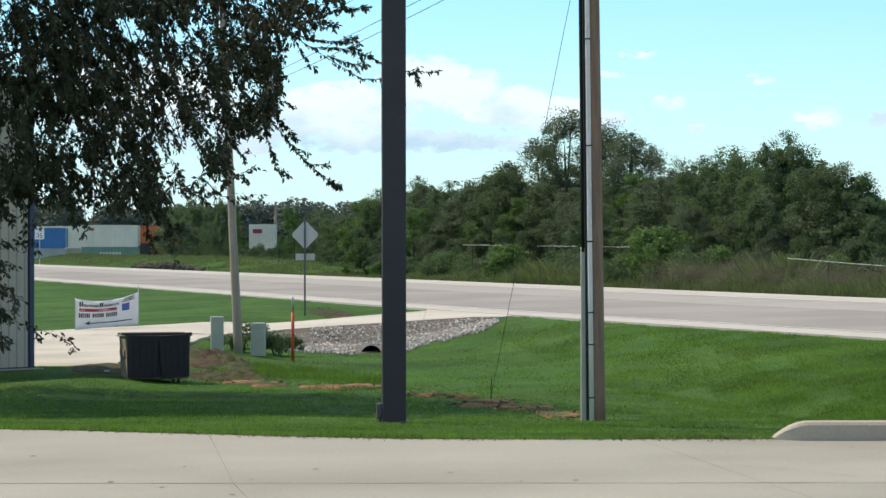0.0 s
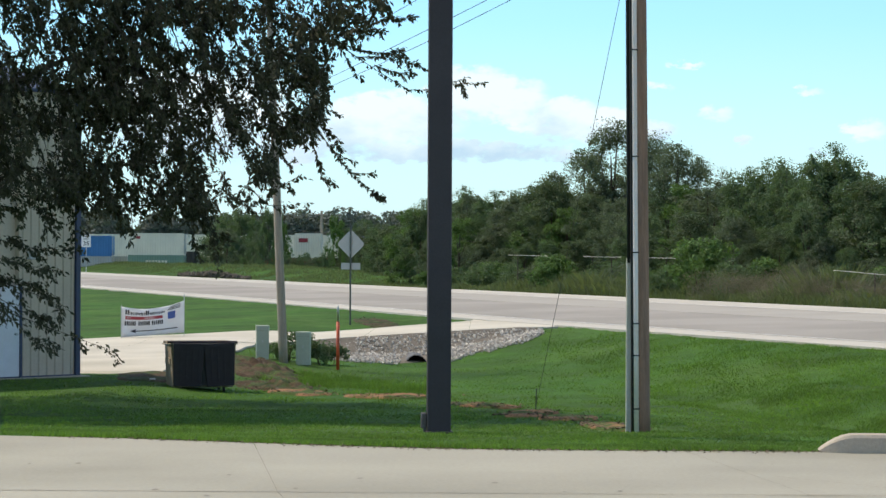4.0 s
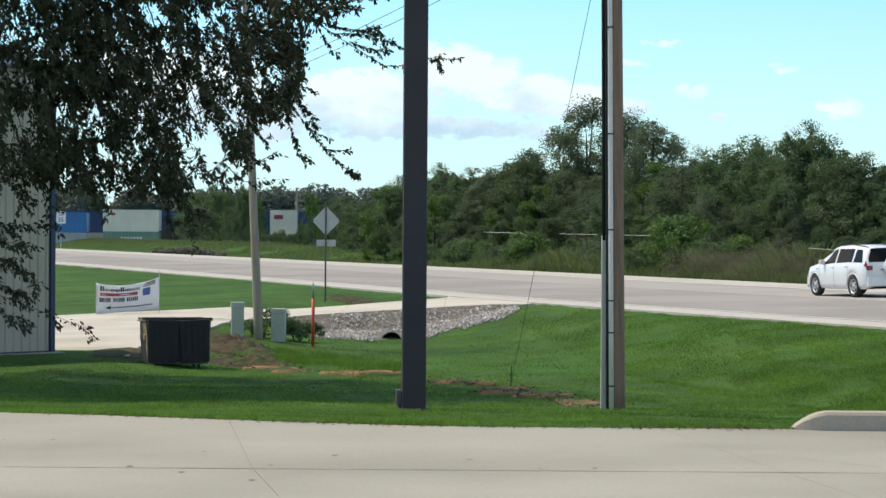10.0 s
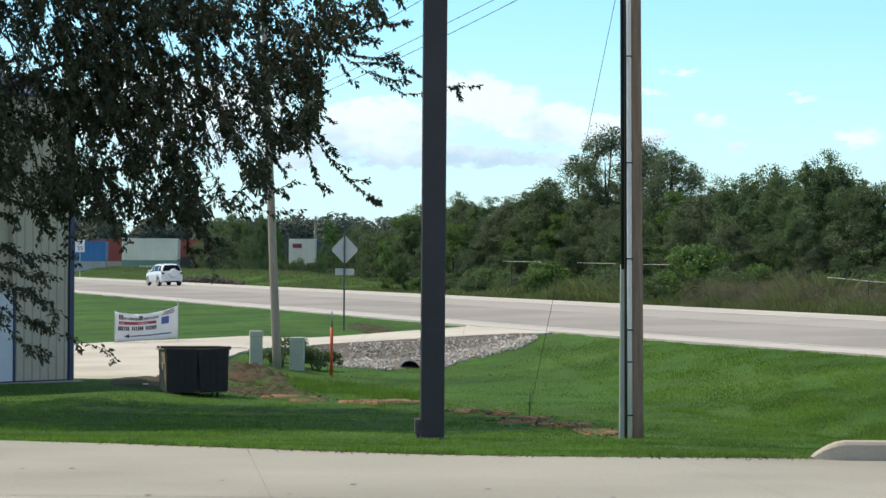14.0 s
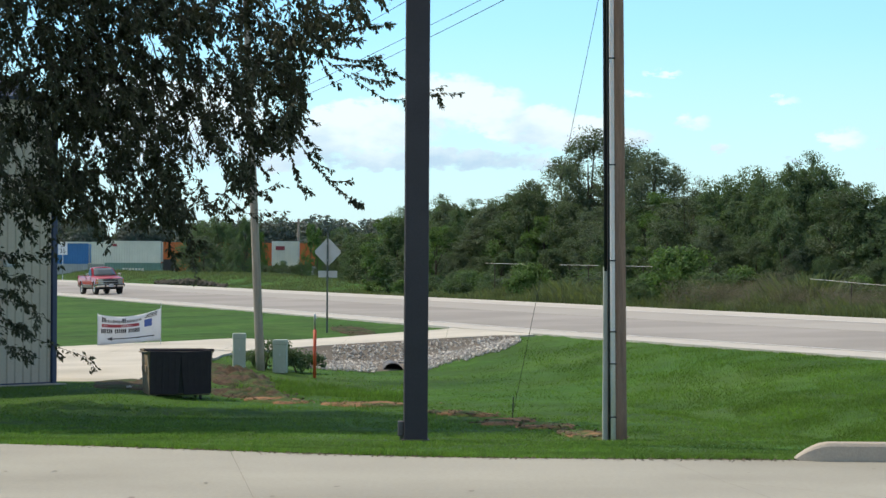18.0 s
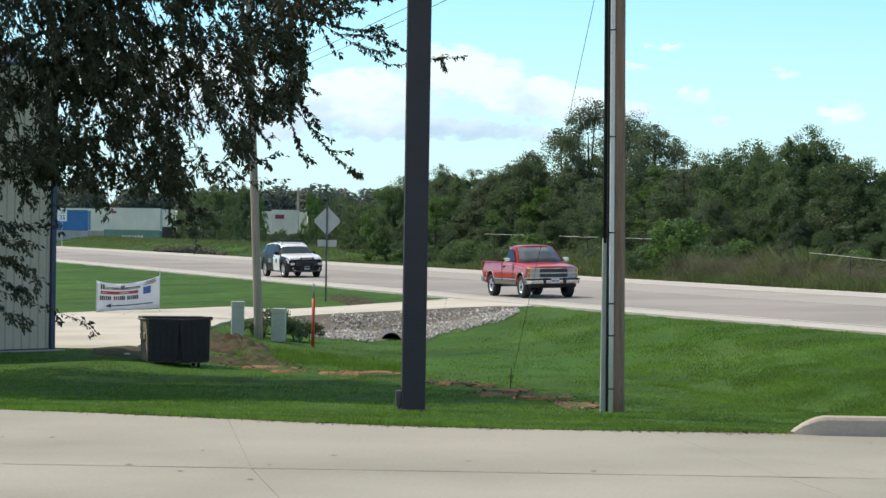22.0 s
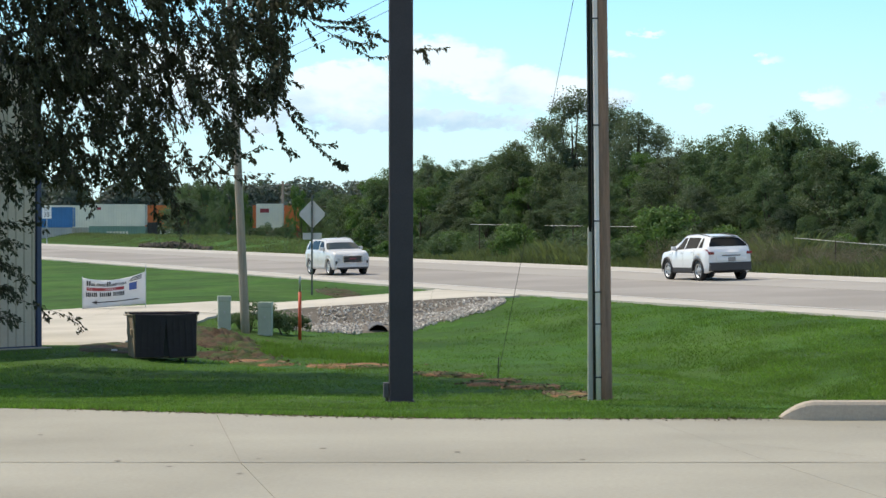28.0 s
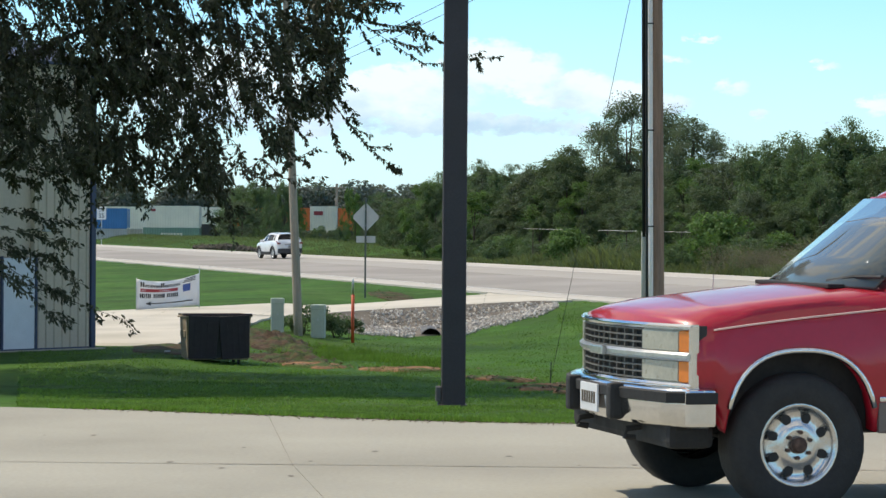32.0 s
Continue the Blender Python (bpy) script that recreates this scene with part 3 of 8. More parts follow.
def wire(name, a, b, sag, r, label, n=14):
    pts = []
    for i in range(n + 1):
        t = i / n
        p = Vector(a).lerp(Vector(b), t)
        pts.append((p.x, p.y, p.z - sag * 4 * t * (1 - t)))
    ob = part(name, tube(pts, r, 5), M_WIRE)
    return tagged(ob, label, "cable")


def pedestal(x, y, h, w, rz, parts=True):
    z = ground(x, y)
    t = thing("cable_pedestal", x, y, z, "pale green plastic cable pedestal in the grass", "cable pedestal", "cable pedestals", rz=rz)
    part("body", box(0, 0, h * 0.42, w, w * 0.72, h * 0.84, bevel=0.02), M_PEDESTAL, t)
    part("cover", box(0, 0, h * 0.91, w * 1.06, w * 0.80, h * 0.17, bevel=0.03), M_PEDESTAL, t)
    part("latch", box(0, -w * 0.37, h * 0.55, 0.035, 0.02, 0.06, bevel=0.005), M_GALV, t, "metal latch")
    return t


def build_marker():
    x, y = -4.06, 70.95
    t = thing("cable_marker", x, y, ground(x, y), "orange plastic buried cable marker post with a pale cap", "marker post")
    part("post", tube([(0, 0, -0.1), (0, 0, 1.30)], 0.045, 12), M_ORANGE, t, smooth=True)
    part("cap", tube([(0, 0, 1.30), (0, 0, 1.68), (0, 0, 1.74)], [0.028, 0.028, 0.015], 12), M_GALV, t, "pale grey cap", smooth=True)


def build_diamond_sign():
    x, y = -4.99, 95.05
    z = ground(x, y)
    t = thing("road_sign", x, y, z, "diamond road sign showing its bare metal back", "road sign", rz=-14)
    part("post", box(0, -0.03, 1.75, 0.06, 0.04, 3.8, bevel=0.008), M_POSTGREEN, t)
    bm = bmesh.new()
    add_box(bm, 0, 0, 0, 0.75, 0.006, 0.75, m=pose(0, 0.01, 2.92, 0, 45, 0))
    bmesh.ops.bevel(bm, geom=[e for e in bm.edges if abs((e.verts[0].co - e.verts[1].co).y) > 0.004], offset=0.05, segments=4, affect="EDGES")
    part("plate", bm, M_SIGNBACK, t, "bare grey metal plate")
    part("plaque", box(0, 0.01, 2.12, 0.72, 0.006, 0.24), M_SIGNBACK, t, "bare metal plaque")
    for h in (2.62, 3.22):
        part("bolt", cyl((0, -0.055, h), (0, -0.03, h), 0.018, seg=8), M_GALV, t)


M_JBOX = mat("weathered_grey_box", (0.13, 0.12, 0.12), rough=0.8, var=0.2, scale=8.0)
M_GUARD = mat("grey_green_guard", (0.52, 0.50, 0.44), rough=0.6, var=0.12, scale=2.0)
M_WIRE = mat("dark_wire", (0.045, 0.045, 0.045), rough=0.6, var=0.1)
M_SIGNBACK = mat("bare_aluminium", (0.52, 0.49, 0.48), rough=0.55, metal=0.1, var=0.08, scale=3.0)
M_POSTGREEN = mat("dark_sign_post", (0.09, 0.10, 0.09), rough=0.6, var=0.15)
build_black_pole()
build_utility_pole()
build_small_pole()
pedestal(-6.06, 70.45, 0.98, 0.34, 8)
pedestal(-5.04, 71.65, 0.92, 0.38, -5)
build_marker()
build_diamond_sign()


# ---- plants ----
def quads(points, normals, size, rng, aspect=1.0):
    """Small leaf clumps: one bent quad at each point, turned by chance about its normal."""
    n = len(points)
    t = rng.normal(size=(n, 3))
    t -= (t * normals).sum(1)[:, None] * normals
    t /= np.linalg.norm(t, axis=1)[:, None] + 1e-9
    b = np.cross(normals, t)
    s = (size * (0.6 + 0.8 * rng.random(n)))[:, None]
    v = np.stack([points - t * s, points + b * s * aspect * 0.55 + normals * s * 0.25, points + t * s, points - b * s * aspect * 0.55 + normals * s * 0.1], 1).reshape(-1, 3)
    f = np.arange(n * 4).reshape(-1, 4)
    return v, f


def crown_points(rng, n, blobs):
    """Points on and in a set of uneven blobs (x, y, z, radius), thicker towards their skins."""
    w = np.array([b[3] ** 2 for b in blobs])
    k = rng.choice(len(blobs), n, p=w / w.sum())
    c = np.array([b[:3] for b in blobs])[k]
    r = np.array([b[3] for b in blobs])[k]
    d = rng.normal(size=(n, 3))
    d /= np.linalg.norm(d, axis=1)[:, None]
    rad = r * (0.45 + 0.6 * rng.random(n) ** 0.6)
    p = c + d * rad[:, None] * np.array([1.0, 1.0, 0.85])
    nor = d + np.array([0, 0, 0.5]) + rng.normal(size=(n, 3)) * 0.65
    nor /= np.linalg.norm(nor, axis=1)[:, None]
    return p, nor


def lumps(rng, blobs, each, lo=0.36, hi=0.66):
    """Breaks large blobs up into small ones spread over their skins."""
    out = []
    for x, y, z, r in blobs:
        for k in range(each):
            d = rng.normal(size=3)
            d[2] = d[2] * 0.8 + 0.25
            d /= np.linalg.norm(d)
            q = r * (0.45 + 0.55 * rng.random())
            out.append((x + d[0] * q, y + d[1] * q, z + d[2] * q * 0.9, r * (lo + (hi - lo) * rng.random())))
    return out


def make_tree(seed, height, spread, leaves, size, material, bare=0.25, label="broad-leaved tree with a dense green crown", clusters=300, tight=1.0):
    """A whole tree: tapered trunk, limbs and a crown of many small sprays of leaves in an uneven outline."""
    rng = np.random.default_rng(seed)
    t = tagged(new("tree"), label, "tree")
    bend = rng.normal(size=2) * 0.25
    trunk = [(bend[0] * k * k * 0.5, bend[1] * k * k * 0.5, -0.3 + (height * 0.8 + 0.3) * k) for k in (0, 0.2, 0.4, 0.6, 0.8, 1.0)]
    part("trunk", tube(trunk, [height * r for r in (0.024, 0.019, 0.015, 0.011, 0.007, 0.003)], 8), M_BARK, t, smooth=True)
    lobes = []
    nb = 8 + clusters // 30
    for i in range(nb):
        q = (i + 0.6) / nb
        env = max(0.1, math.sin(math.pi * (0.12 + 0.88 * q) ** 0.85)) ** 0.7
        a = i * 2.4 + rng.random() * 1.2
        rr = spread * 0.50 * env * (0.30 + 0.70 * rng.random())
        lobes.append((math.cos(a) * rr, math.sin(a) * rr, height * (bare + (1 - bare) * q * 0.93), spread * (0.10 + 0.16 * rng.random()) * (0.6 + 0.5 * env)))
    mids = []
    while len(mids) < clusters:
        x, y, z, r = lobes[rng.integers(0, nb)]
        d = rng.normal(size=3)
        d /= np.linalg.norm(d)
        f = r * (0.35 + 0.75 * rng.random())
        up = 1.35 if d[2] > 0 else 0.9
        mids.append((x + d[0] * f, y + d[1] * f, max(0.2, z + d[2] * f * up)))
    mids = np.array(mids)
    for i in range(9):
        b = mids[rng.integers(0, clusters)]
        h0 = b[2] * (0.40 + 0.25 * rng.random())
        part("limb", tube([(0, 0, h0), (b[0] * 0.5, b[1] * 0.5, (h0 + b[2]) / 2 + 0.1), tuple(b)], [height * 0.008, height * 0.005, height * 0.002], 6), M_BARK, t)
    k = rng.integers(0, clusters, leaves)
    rc = (spread * tight * (0.028 + 0.050 * rng.random(clusters)))[k][:, None]
    off = np.clip(rng.normal(size=(leaves, 3)), -1.5, 1.5) * np.array([0.66, 0.66, 0.55])
    out = mids[k] * np.array([1, 1, 0])
    out /= np.linalg.norm(out, axis=1)[:, None] + 1e-6
    # sprays lean outwards and droop at their ends
    reach = rng.random(leaves)[:, None] * rc * 1.5
    p = mids[k] + off * rc + out * reach - np.array([0, 0, 0.35]) * reach
    nor = out * 0.4 + np.array([0, 0, 0.7]) + rng.normal(size=(leaves, 3)) * 0.75
    nor /= np.linalg.norm(nor, axis=1)[:, None]
    p[:, 2] *= height / np.quantile(p[:, 2], 0.998)
    p[:, 2] = np.maximum(p[:, 2], 0.05)
    v, f = quads(p, nor, size, rng)
    mesh_part("crown", v, f, material, t)
    return t


def make_bush(seed, w, h, leaves, size, material, name="bush", label="leafy green roadside bush"):
    rng = np.random.default_rng(seed)
    t = tagged(new(name), label, "bush")
    blobs = []
    for i in range(8):
        a, r = rng.random() * 6.28, w * 0.33 * rng.random() ** 0.5
        hh = h * (0.25 + 0.6 * rng.random())
        blobs.append((math.cos(a) * r, math.sin(a) * r, hh, w * (0.16 + 0.12 * rng.random())))
    for i in range(3):
        b = blobs[i]
        part("stem", tube([(b[0] * 0.2, b[1] * 0.2, -0.1), (b[0], b[1], b[2])], [0.03, 0.012], 5), M_BARK, t)
    p, nor = crown_points(rng, leaves, lumps(rng, blobs, 7))
    p[:, 2] = np.maximum(p[:, 2], 0.03)
    v, f = quads(p, nor, size, rng)
    mesh_part("leaves", v, f, material, t)
    return t


def az(b):
    """Sideways metres per metre ahead for a bearing b (100 at the view's edge)."""
    return b / 100 * 0.1686


# skyline of the roadside wood: bearing, rise over the horizon in metres per 1000 m ahead
SKYLINE = ((-27, 10.5), (-24, 9), (-20, 10.5), (-17, 15), (-14, 20), (-8, 22), (-4, 25), (0, 23), (3, 20), (7, 23), (12, 25), (17, 24), (23, 23), (27, 25), (34, 27), (42, 26),
           (48, 27), (53, 25), (56, 28), (61, 32), (66, 33), (71, 33.5), (76, 38), (80, 36), (84, 29), (88, 26), (92, 26), (96, 22), (100, 17), (112, 18), (130, 17))


def skyline(b):
    for (b0, h0), (b1, h1) in zip(SKYLINE, SKYLINE[1:]):
        if b < b1:
            return h0 + (h1 - h0) * max(0.0, (b - b0) / (b1 - b0))
    return SKYLINE[-1][1]


def build_woods():
    kinds = [make_tree(11, 8.0, 4.8, 30000, 0.062, M_LEAF_FAR, 0.05), make_tree(12, 9.5, 5.2, 34000, 0.064, M_LEAF_FAR, 0.06, clusters=340),
             make_tree(13, 7.0, 4.6, 27000, 0.060, M_LEAF_DULL, 0.05), make_tree(14, 7.6, 3.8, 24000, 0.060, M_LEAF_LIGHT, 0.05, clusters=240),
             make_tree(15, 12.5, 7.2, 17500, 0.075, M_LEAF_DULL, 0.40, "tall open-crowned tree above the wood's edge", 125, 1.12),
             make_tree(16, 8.0, 5.4, 29000, 0.062, M_LEAF_OLIVE, 0.05, clusters=320)]
    base_h = [8.0, 9.5, 7.0, 7.6, 12.5, 8.0]
    spots = []          # bearing, across the road, share of the skyline, kind
    rng = random.Random(4)
    b = -26.0
    while b < 128:
        k = rng.choice((0, 0, 1, 1, 5)) if b > 50 else rng.choice((0, 1, 2, 3, 5))
        spots.append((b, (52.0 if b > -16.5 else 61.0) + 3.0 * rng.random(), 1.0 - 0.14 * rng.random(), k if b > -16 else 5))
        b += 3.4 + 2.6 * rng.random()
    for b, s, k in ((-4.5, 0.96, 2), (7.5, 1.0, 2), (14, 1.02, 5), (12, 0.84, 3), (18, 0.80, 3), (75.5, 1.04, 1), (91.5, 1.05, 1), (64, 1.03, 0), (-17.5, 1.02, 3)):
        spots.append((b, 52.5, s, k))
    for i in range(30):      # second row, filling between
        spots.append((-25 + i * 5.2, 60 + 5 * rng.random(), 0.90 + 0.08 * rng.random(), rng.choice((0, 1, 2))))
    for i in range(26):      # lower edge trees in front
        spots.append((-13 + i * 5.2 + 2 * rng.random(), 48.6 + 1.4 * rng.random(), 0.42 + 0.34 * rng.random(), rng.choice((0, 0, 2, 3, 5))))
    for b, rise, u in ((28, 49.0, 55), (35.5, 44.5, 57), (42, 40.0, 55), (47, 35.0, 56), (22, 38.0, 57)):
        d = u / (az(b) * RC + RS)
        e = EYE[2] - ground(az(b) * d, d)
        spots.append((b, u, (e + rise / 1000 * d) / (e + skyline(b) / 1000 * d), 4))
    used = [False] * 6
    for i, (b, u, share, k) in enumerate(spots):
        a = az(b)
        d = u / (a * RC + RS)
        x, y = a * d, d
        z = ground(x, y)
        s = (EYE[2] + skyline(b) / 1000 * d - z) * share / base_h[k]
        w = s * (0.85 + 0.4 * ((i * 0.618) % 1.0))
        m = pose(x, y, z - 0.1, 0, 0, (i * 137.5) % 360)
        if used[k]:
            o = copy_thing(kinds[k], m)
        else:
            used[k] = True
            o = kinds[k]
            o.matrix_basis = m
            tagged(o, group="roadside wood")
        o.scale = (w, w, s)
    # distant wood behind the rail yard; haze is painted into its leaf colour
    rng = np.random.default_rng(5)
    pts, nor = [], []
    for i in range(190):
        bx = -330 + i * 2.6 + rng.normal() * 2
        by = 640 + rng.random() * 60
        h = 12.0 + 3.0 * noise.noise((bx * 0.02, 1.0, 0)) + 1.6 * rng.random()
        p, q = crown_points(rng, 2400, [(bx, by, h * 0.30 - 2.0, h * 0.5), (bx + 2, by, h * 0.66 - 2.0, h * 0.36)])
        pts.append(p), nor.append(q)
    v, f = quads(np.concatenate(pts), np.concatenate(nor), 0.52, rng)
    tagged(mesh_part("far_wood", v, f, M_LEAF_FARWOOD), "distant wood along the horizon, its leaves coloured grey-green for haze", "woodland", kind="stuff")
    # nearer scrub beside the yard
    scrub = ((-61, 10), (-57, 15), (-52, 15), (-46, 14), (-43, 9), (-38, 8), (-34, 9.5), (-29, 9), (-26, 9.5), (-22, 10))

    def scrub_top(b):
        for (b0, h0), (b1, h1) in zip(scrub, scrub[1:]):
            if b < b1:
                return h0 + (h1 - h0) * max(0.0, (b - b0) / (b1 - b0))
        return scrub[-1][1]

    rng = random.Random(14)
    for i in range(31):
        b = -60.8 + 38.8 * i / 30 + rng.random()
        if -49.0 < b < -34.0:
            continue
        u = (60 if b < -44 else 76) + 9 * rng.random()
        share = 0.55 + 0.45 * rng.random() if i % 2 else 0.9 + 0.15 * rng.random()
        slim = 0.55 if -54 < b < -30 else 1.1
        k = rng.choice((0, 1, 2, 2, 5))
        a = az(b)
        d = u / (a * RC + RS)
        x, y = a * d, d
        z = ground(x, y)
        s = (EYE[2] + scrub_top(b) / 1000 * d - z) * share / base_h[k]
        o = copy_thing(kinds[k], pose(x, y, z - 0.1, 0, 0, i * 137.5 % 360))
        o.scale = (s * slim, s * slim, s)
    for b, h in ((-47.6, 14), (-46.4, 9), (-35.0, 12), (-33.6, 10)):      # slim trees either side of the trailer
        d = 66.0 / (az(b) * RC + RS)
        x, y = az(b) * d, d
        s = (EYE[2] + h / 1000 * d - ground(x, y)) / base_h[3]
        o = copy_thing(kinds[3], pose(x, y, ground(x, y) - 0.1, 0, 0, b * 31 % 360))
        o.scale = (s * 0.42, s * 0.42, s)
    for i in range(7):      # low scrub in front of the trailer
        b = -46.0 + 1.5 * i
        d = 64.0 / (az(b) * RC + RS)
        x, y = az(b) * d, d
        s = (EYE[2] - (2.2 + 0.8 * (i % 3)) / 1000 * d - ground(x, y)) / base_h[2]
        o = copy_thing(kinds[(0, 2, 5)[i % 3]], pose(x, y, ground(x, y) - 0.1, 0, 0, i * 77))
        o.scale = (s * 0.8, s * 0.8, s * base_h[2] / base_h[(0, 2, 5)[i % 3]])


def build_brush():
    """Bushes, tall weeds and the dry mound along the far side of the road."""
    kinds = [make_bush(21, 2.4, 1.8, 3600, 0.058, M_LEAF_LIGHT), make_bush(22, 2.6, 1.6, 3600, 0.058, M_LEAF_FAR), make_bush(23, 2.2, 1.4, 3200, 0.055, M_LEAF_DULL),
             make_bush(24, 6.6, 1.3, 42000, 0.022, M_DRY, label="mound of dry brown vines and brush")]
    rng = random.Random(8)
    spots = [(66, 45.9, 3, 1.15), (76, 45.7, 3, 1.05), (90, 45.4, 3, 0.9), (48, 45.2, 0, 1.5), (56, 45.6, 1, 1.0)]
    for i in range(44):
        b = -15 + i * 3.0 + rng.random()
        spots.append((b, (44.6 if b < 56 else 47.0) + 2.4 * rng.random(), rng.choice((0, 0, 1, 1, 2)), 0.5 + 0.7 * rng.random()))
    used = [False] * 4
    for b, u, k, s in spots:
        a = az(b)
        d = u / (a * RC + RS)
        x, y = a * d, d
        m = pose(x, y, ground(x, y), 0, 0, (b * 53) % 360)
        if not used[k]:
            used[k] = True
            kinds[k].matrix_basis = m
            o = kinds[k]
            tagged(o, group="roadside brush")
        else:
            o = copy_thing(kinds[k], m)
            tagged(o, group="roadside brush")
        o.scale = (s, s, s * 0.62) if k == 3 else (s, s, s)
    # tall weeds and uncut grass
    g = np.random.default_rng(9)
    verts, faces = [], []
    n = 0
    for i in range(80000):
        v = 60 + 240 * g.random() ** 1.25
        u = ROAD_FAR + 0.5 + 4.4 * g.random() ** 1.2 + (9.0 * g.random() if v > 165 else 0)
        x, y = xy(u, v)
        z = ground(x, y)
        h = (0.3 + 0.7 * g.random()) * (0.42 + 1.05 * min(1.0, max(0.0, u - ROAD_FAR - 0.5) / 2.4)) * (1.0 - 0.8 * smoothstep(120, 160, v)) * (0.75 + 1.0 * noise.noise((v * 0.22, u * 0.4, 2)))
        w = 0.011 + 0.013 * g.random()
        a = g.random() * 6.28
        dx, dy = math.cos(a) * w, math.sin(a) * w
        lx, ly = g.normal() * 0.2 * h, g.normal() * 0.2 * h
        verts += [(x - dx, y - dy, z - 0.02), (x + dx, y + dy, z - 0.02), (x + lx + dx * 0.5, y + ly + dy * 0.5, z + h * 0.7), (x + lx * 1.8, y + ly * 1.8, z + h)]
        faces += [(n, n + 1, n + 2), (n, n + 2, n + 3)]
        n += 4
    tagged(mesh_part("weeds", verts, faces, M_WEED), "tall uncut weeds and grass along the far verge", "weeds", kind="stuff")


# bare clay along a filled-in trench, from the soil mound to the pole's foot
TRAIL = ((-3.6, 56.2), (-2.6, 55.8), (-1.75, 54.9), (-0.95, 52.8), (-0.3, 50.2), (0.24, 49.2), (0.66, 45.9), (1.07, 44.3), (1.5, 43.2), (1.8, 40.2), (2.0, 38.2))


def build_near_grass():
    """Blades over the whole mown verge: short at the car park's edge, coarser tufts down the slope."""
    g = np.random.default_rng(10)
    verts, faces = [], []
    n = 0
    bare = [(-5.8, 66.0, 0.8, 3.4), (-4.75, 59.6, 0.8, 2.3), (-7.4, 59.6, 1.0, 3.2)] + [(a, b, 0.32, 0.8) for a, b in TRAIL]
    r = g.random((430000, 8))
    q = g.normal(size=(430000, 2))
    for i in range(430000):
        bank = i >= 300000
        near = i < 60000
        y = 20.3 + 6.0 * r[i, 0] ** 1.6 if near else 1.0 / (1 / 23.0 + (1 / 82.0 - 1 / 23.0) * r[i, 0])
        half = y * 0.185
        x = -half + 2 * half * r[i, 1]
        e = lot_edge(x)
        if near:
            y = y - 20.3 + e - 0.02
        if bank:      # thick uncut growth on the ditch's bank
            y = 1.0 / (1 / 37.0 + (1 / 78.0 - 1 / 37.0) * r[i, 0])
            crest = 5.6 - (y - 33) * 0.0914
            x = crest + (y * 0.185 + 0.8 - crest) * r[i, 1]
            e = lot_edge(x)
        if y < e or x > 2.6 and y < 20.62 or uv(x, y)[0] > ROAD_NEAR - 0.15 or y > drive_near(x) - 0.3 and x < 2.4:
            continue
        if -5.6 < x < 1.6 and y > drive_near(x) - 5.2 or x < -7.6 and y > 60.5:
            continue
        if any(((x - a) / c) ** 2 + ((y - b) / d) ** 2 < 1.0 for a, b, c, d in bare) and r[i, 2] > 0.25:
            continue
        lush = 0.75 + 0.6 * noise.noise((x * 0.9, y * 0.45, 4.0))
        if lush < 0.62 and r[i, 3] > 0.5:
            continue
        z = ground(x, y)
        h = (0.018 + 0.032 * r[i, 4]) * (1.35 if y < e + 0.5 else 1.6 if bank else 1.0) * lush
        w = (0.0035 + 0.004 * r[i, 5]) * (1.0 + (0.022 if bank else 0.035) * (y - 20))
        a = r[i, 6] * 6.28
        dx, dy = math.cos(a) * w, math.sin(a) * w
        lx, ly = q[i, 0] * 0.034, q[i, 1] * 0.034
        verts += [(x - dx, y - dy, z - 0.01), (x + dx, y + dy, z - 0.01), (x + lx, y + ly, z + h)]
        faces.append((n, n + 1, n + 2))
        n += 3
    tagged(mesh_part("grass_blades", verts, faces, M_BLADE), "short mown green grass blades beside the car park", "grass", kind="stuff")


def leafy_twig(rng, pts, n_leaves, leaf, spread):
    """Leaves hanging two-ranked along a line of points: pointed, folded blades."""
    P = np.array([tuple(p) for p in pts])
    seg = np.linalg.norm(np.diff(P, axis=0), axis=1)
    cum = np.concatenate([[0], np.cumsum(seg)])
    s = rng.random(n_leaves) ** 0.85 * cum[-1]
    k = np.clip(np.searchsorted(cum, s) - 1, 0, len(seg) - 1)
    f = ((s - cum[k]) / seg[k])[:, None]
    c = P[k] * (1 - f) + P[k + 1] * f
    t = (P[k + 1] - P[k]) / seg[k][:, None]
    side = np.cross(t, [0, 0, 1.0]) + rng.normal(size=(n_leaves, 3)) * 0.6
    side /= np.linalg.norm(side, axis=1)[:, None] + 1e-9
    side *= np.where(rng.random(n_leaves) < 0.5, 1, -1)[:, None]
    d = side * 0.8 + t * 0.6 + np.array([0, 0, -0.55]) + rng.normal(size=(n_leaves, 3)) * 0.25
    d /= np.linalg.norm(d, axis=1)[:, None]
    nrm = np.cross(d, t + rng.normal(size=(n_leaves, 3)) * 0.7)
    nrm /= np.linalg.norm(nrm, axis=1)[:, None] + 1e-9
    b = np.cross(nrm, d)
    L = (leaf * (0.65 + 0.6 * rng.random(n_leaves)))[:, None]
    o = c + rng.normal(size=(n_leaves, 3)) * spread
    W = L * 0.22
    v = np.stack([o, o + d * L * 0.45 + b * W + nrm * L * 0.08, o + d * L, o + d * L * 0.45 - b * W + nrm * L * 0.08, o + d * L * 0.5], 1).reshape(-1, 3)
    i = np.arange(n_leaves)[:, None] * 5
    faces = np.concatenate([i + [0, 1, 4], i + [1, 2, 4], i + [2, 3, 4], i + [3, 0, 4]])
    return v, faces


TREE_D = 44.0
SWAY = []


def tp(b, h, dy=0.0):
    """A point of the near tree: bearing and rise as seen from the lot, at its distance."""
    d = TREE_D + dy
    return Vector((bearing(b) * d, d, EYE[2] + rise(h) * d))


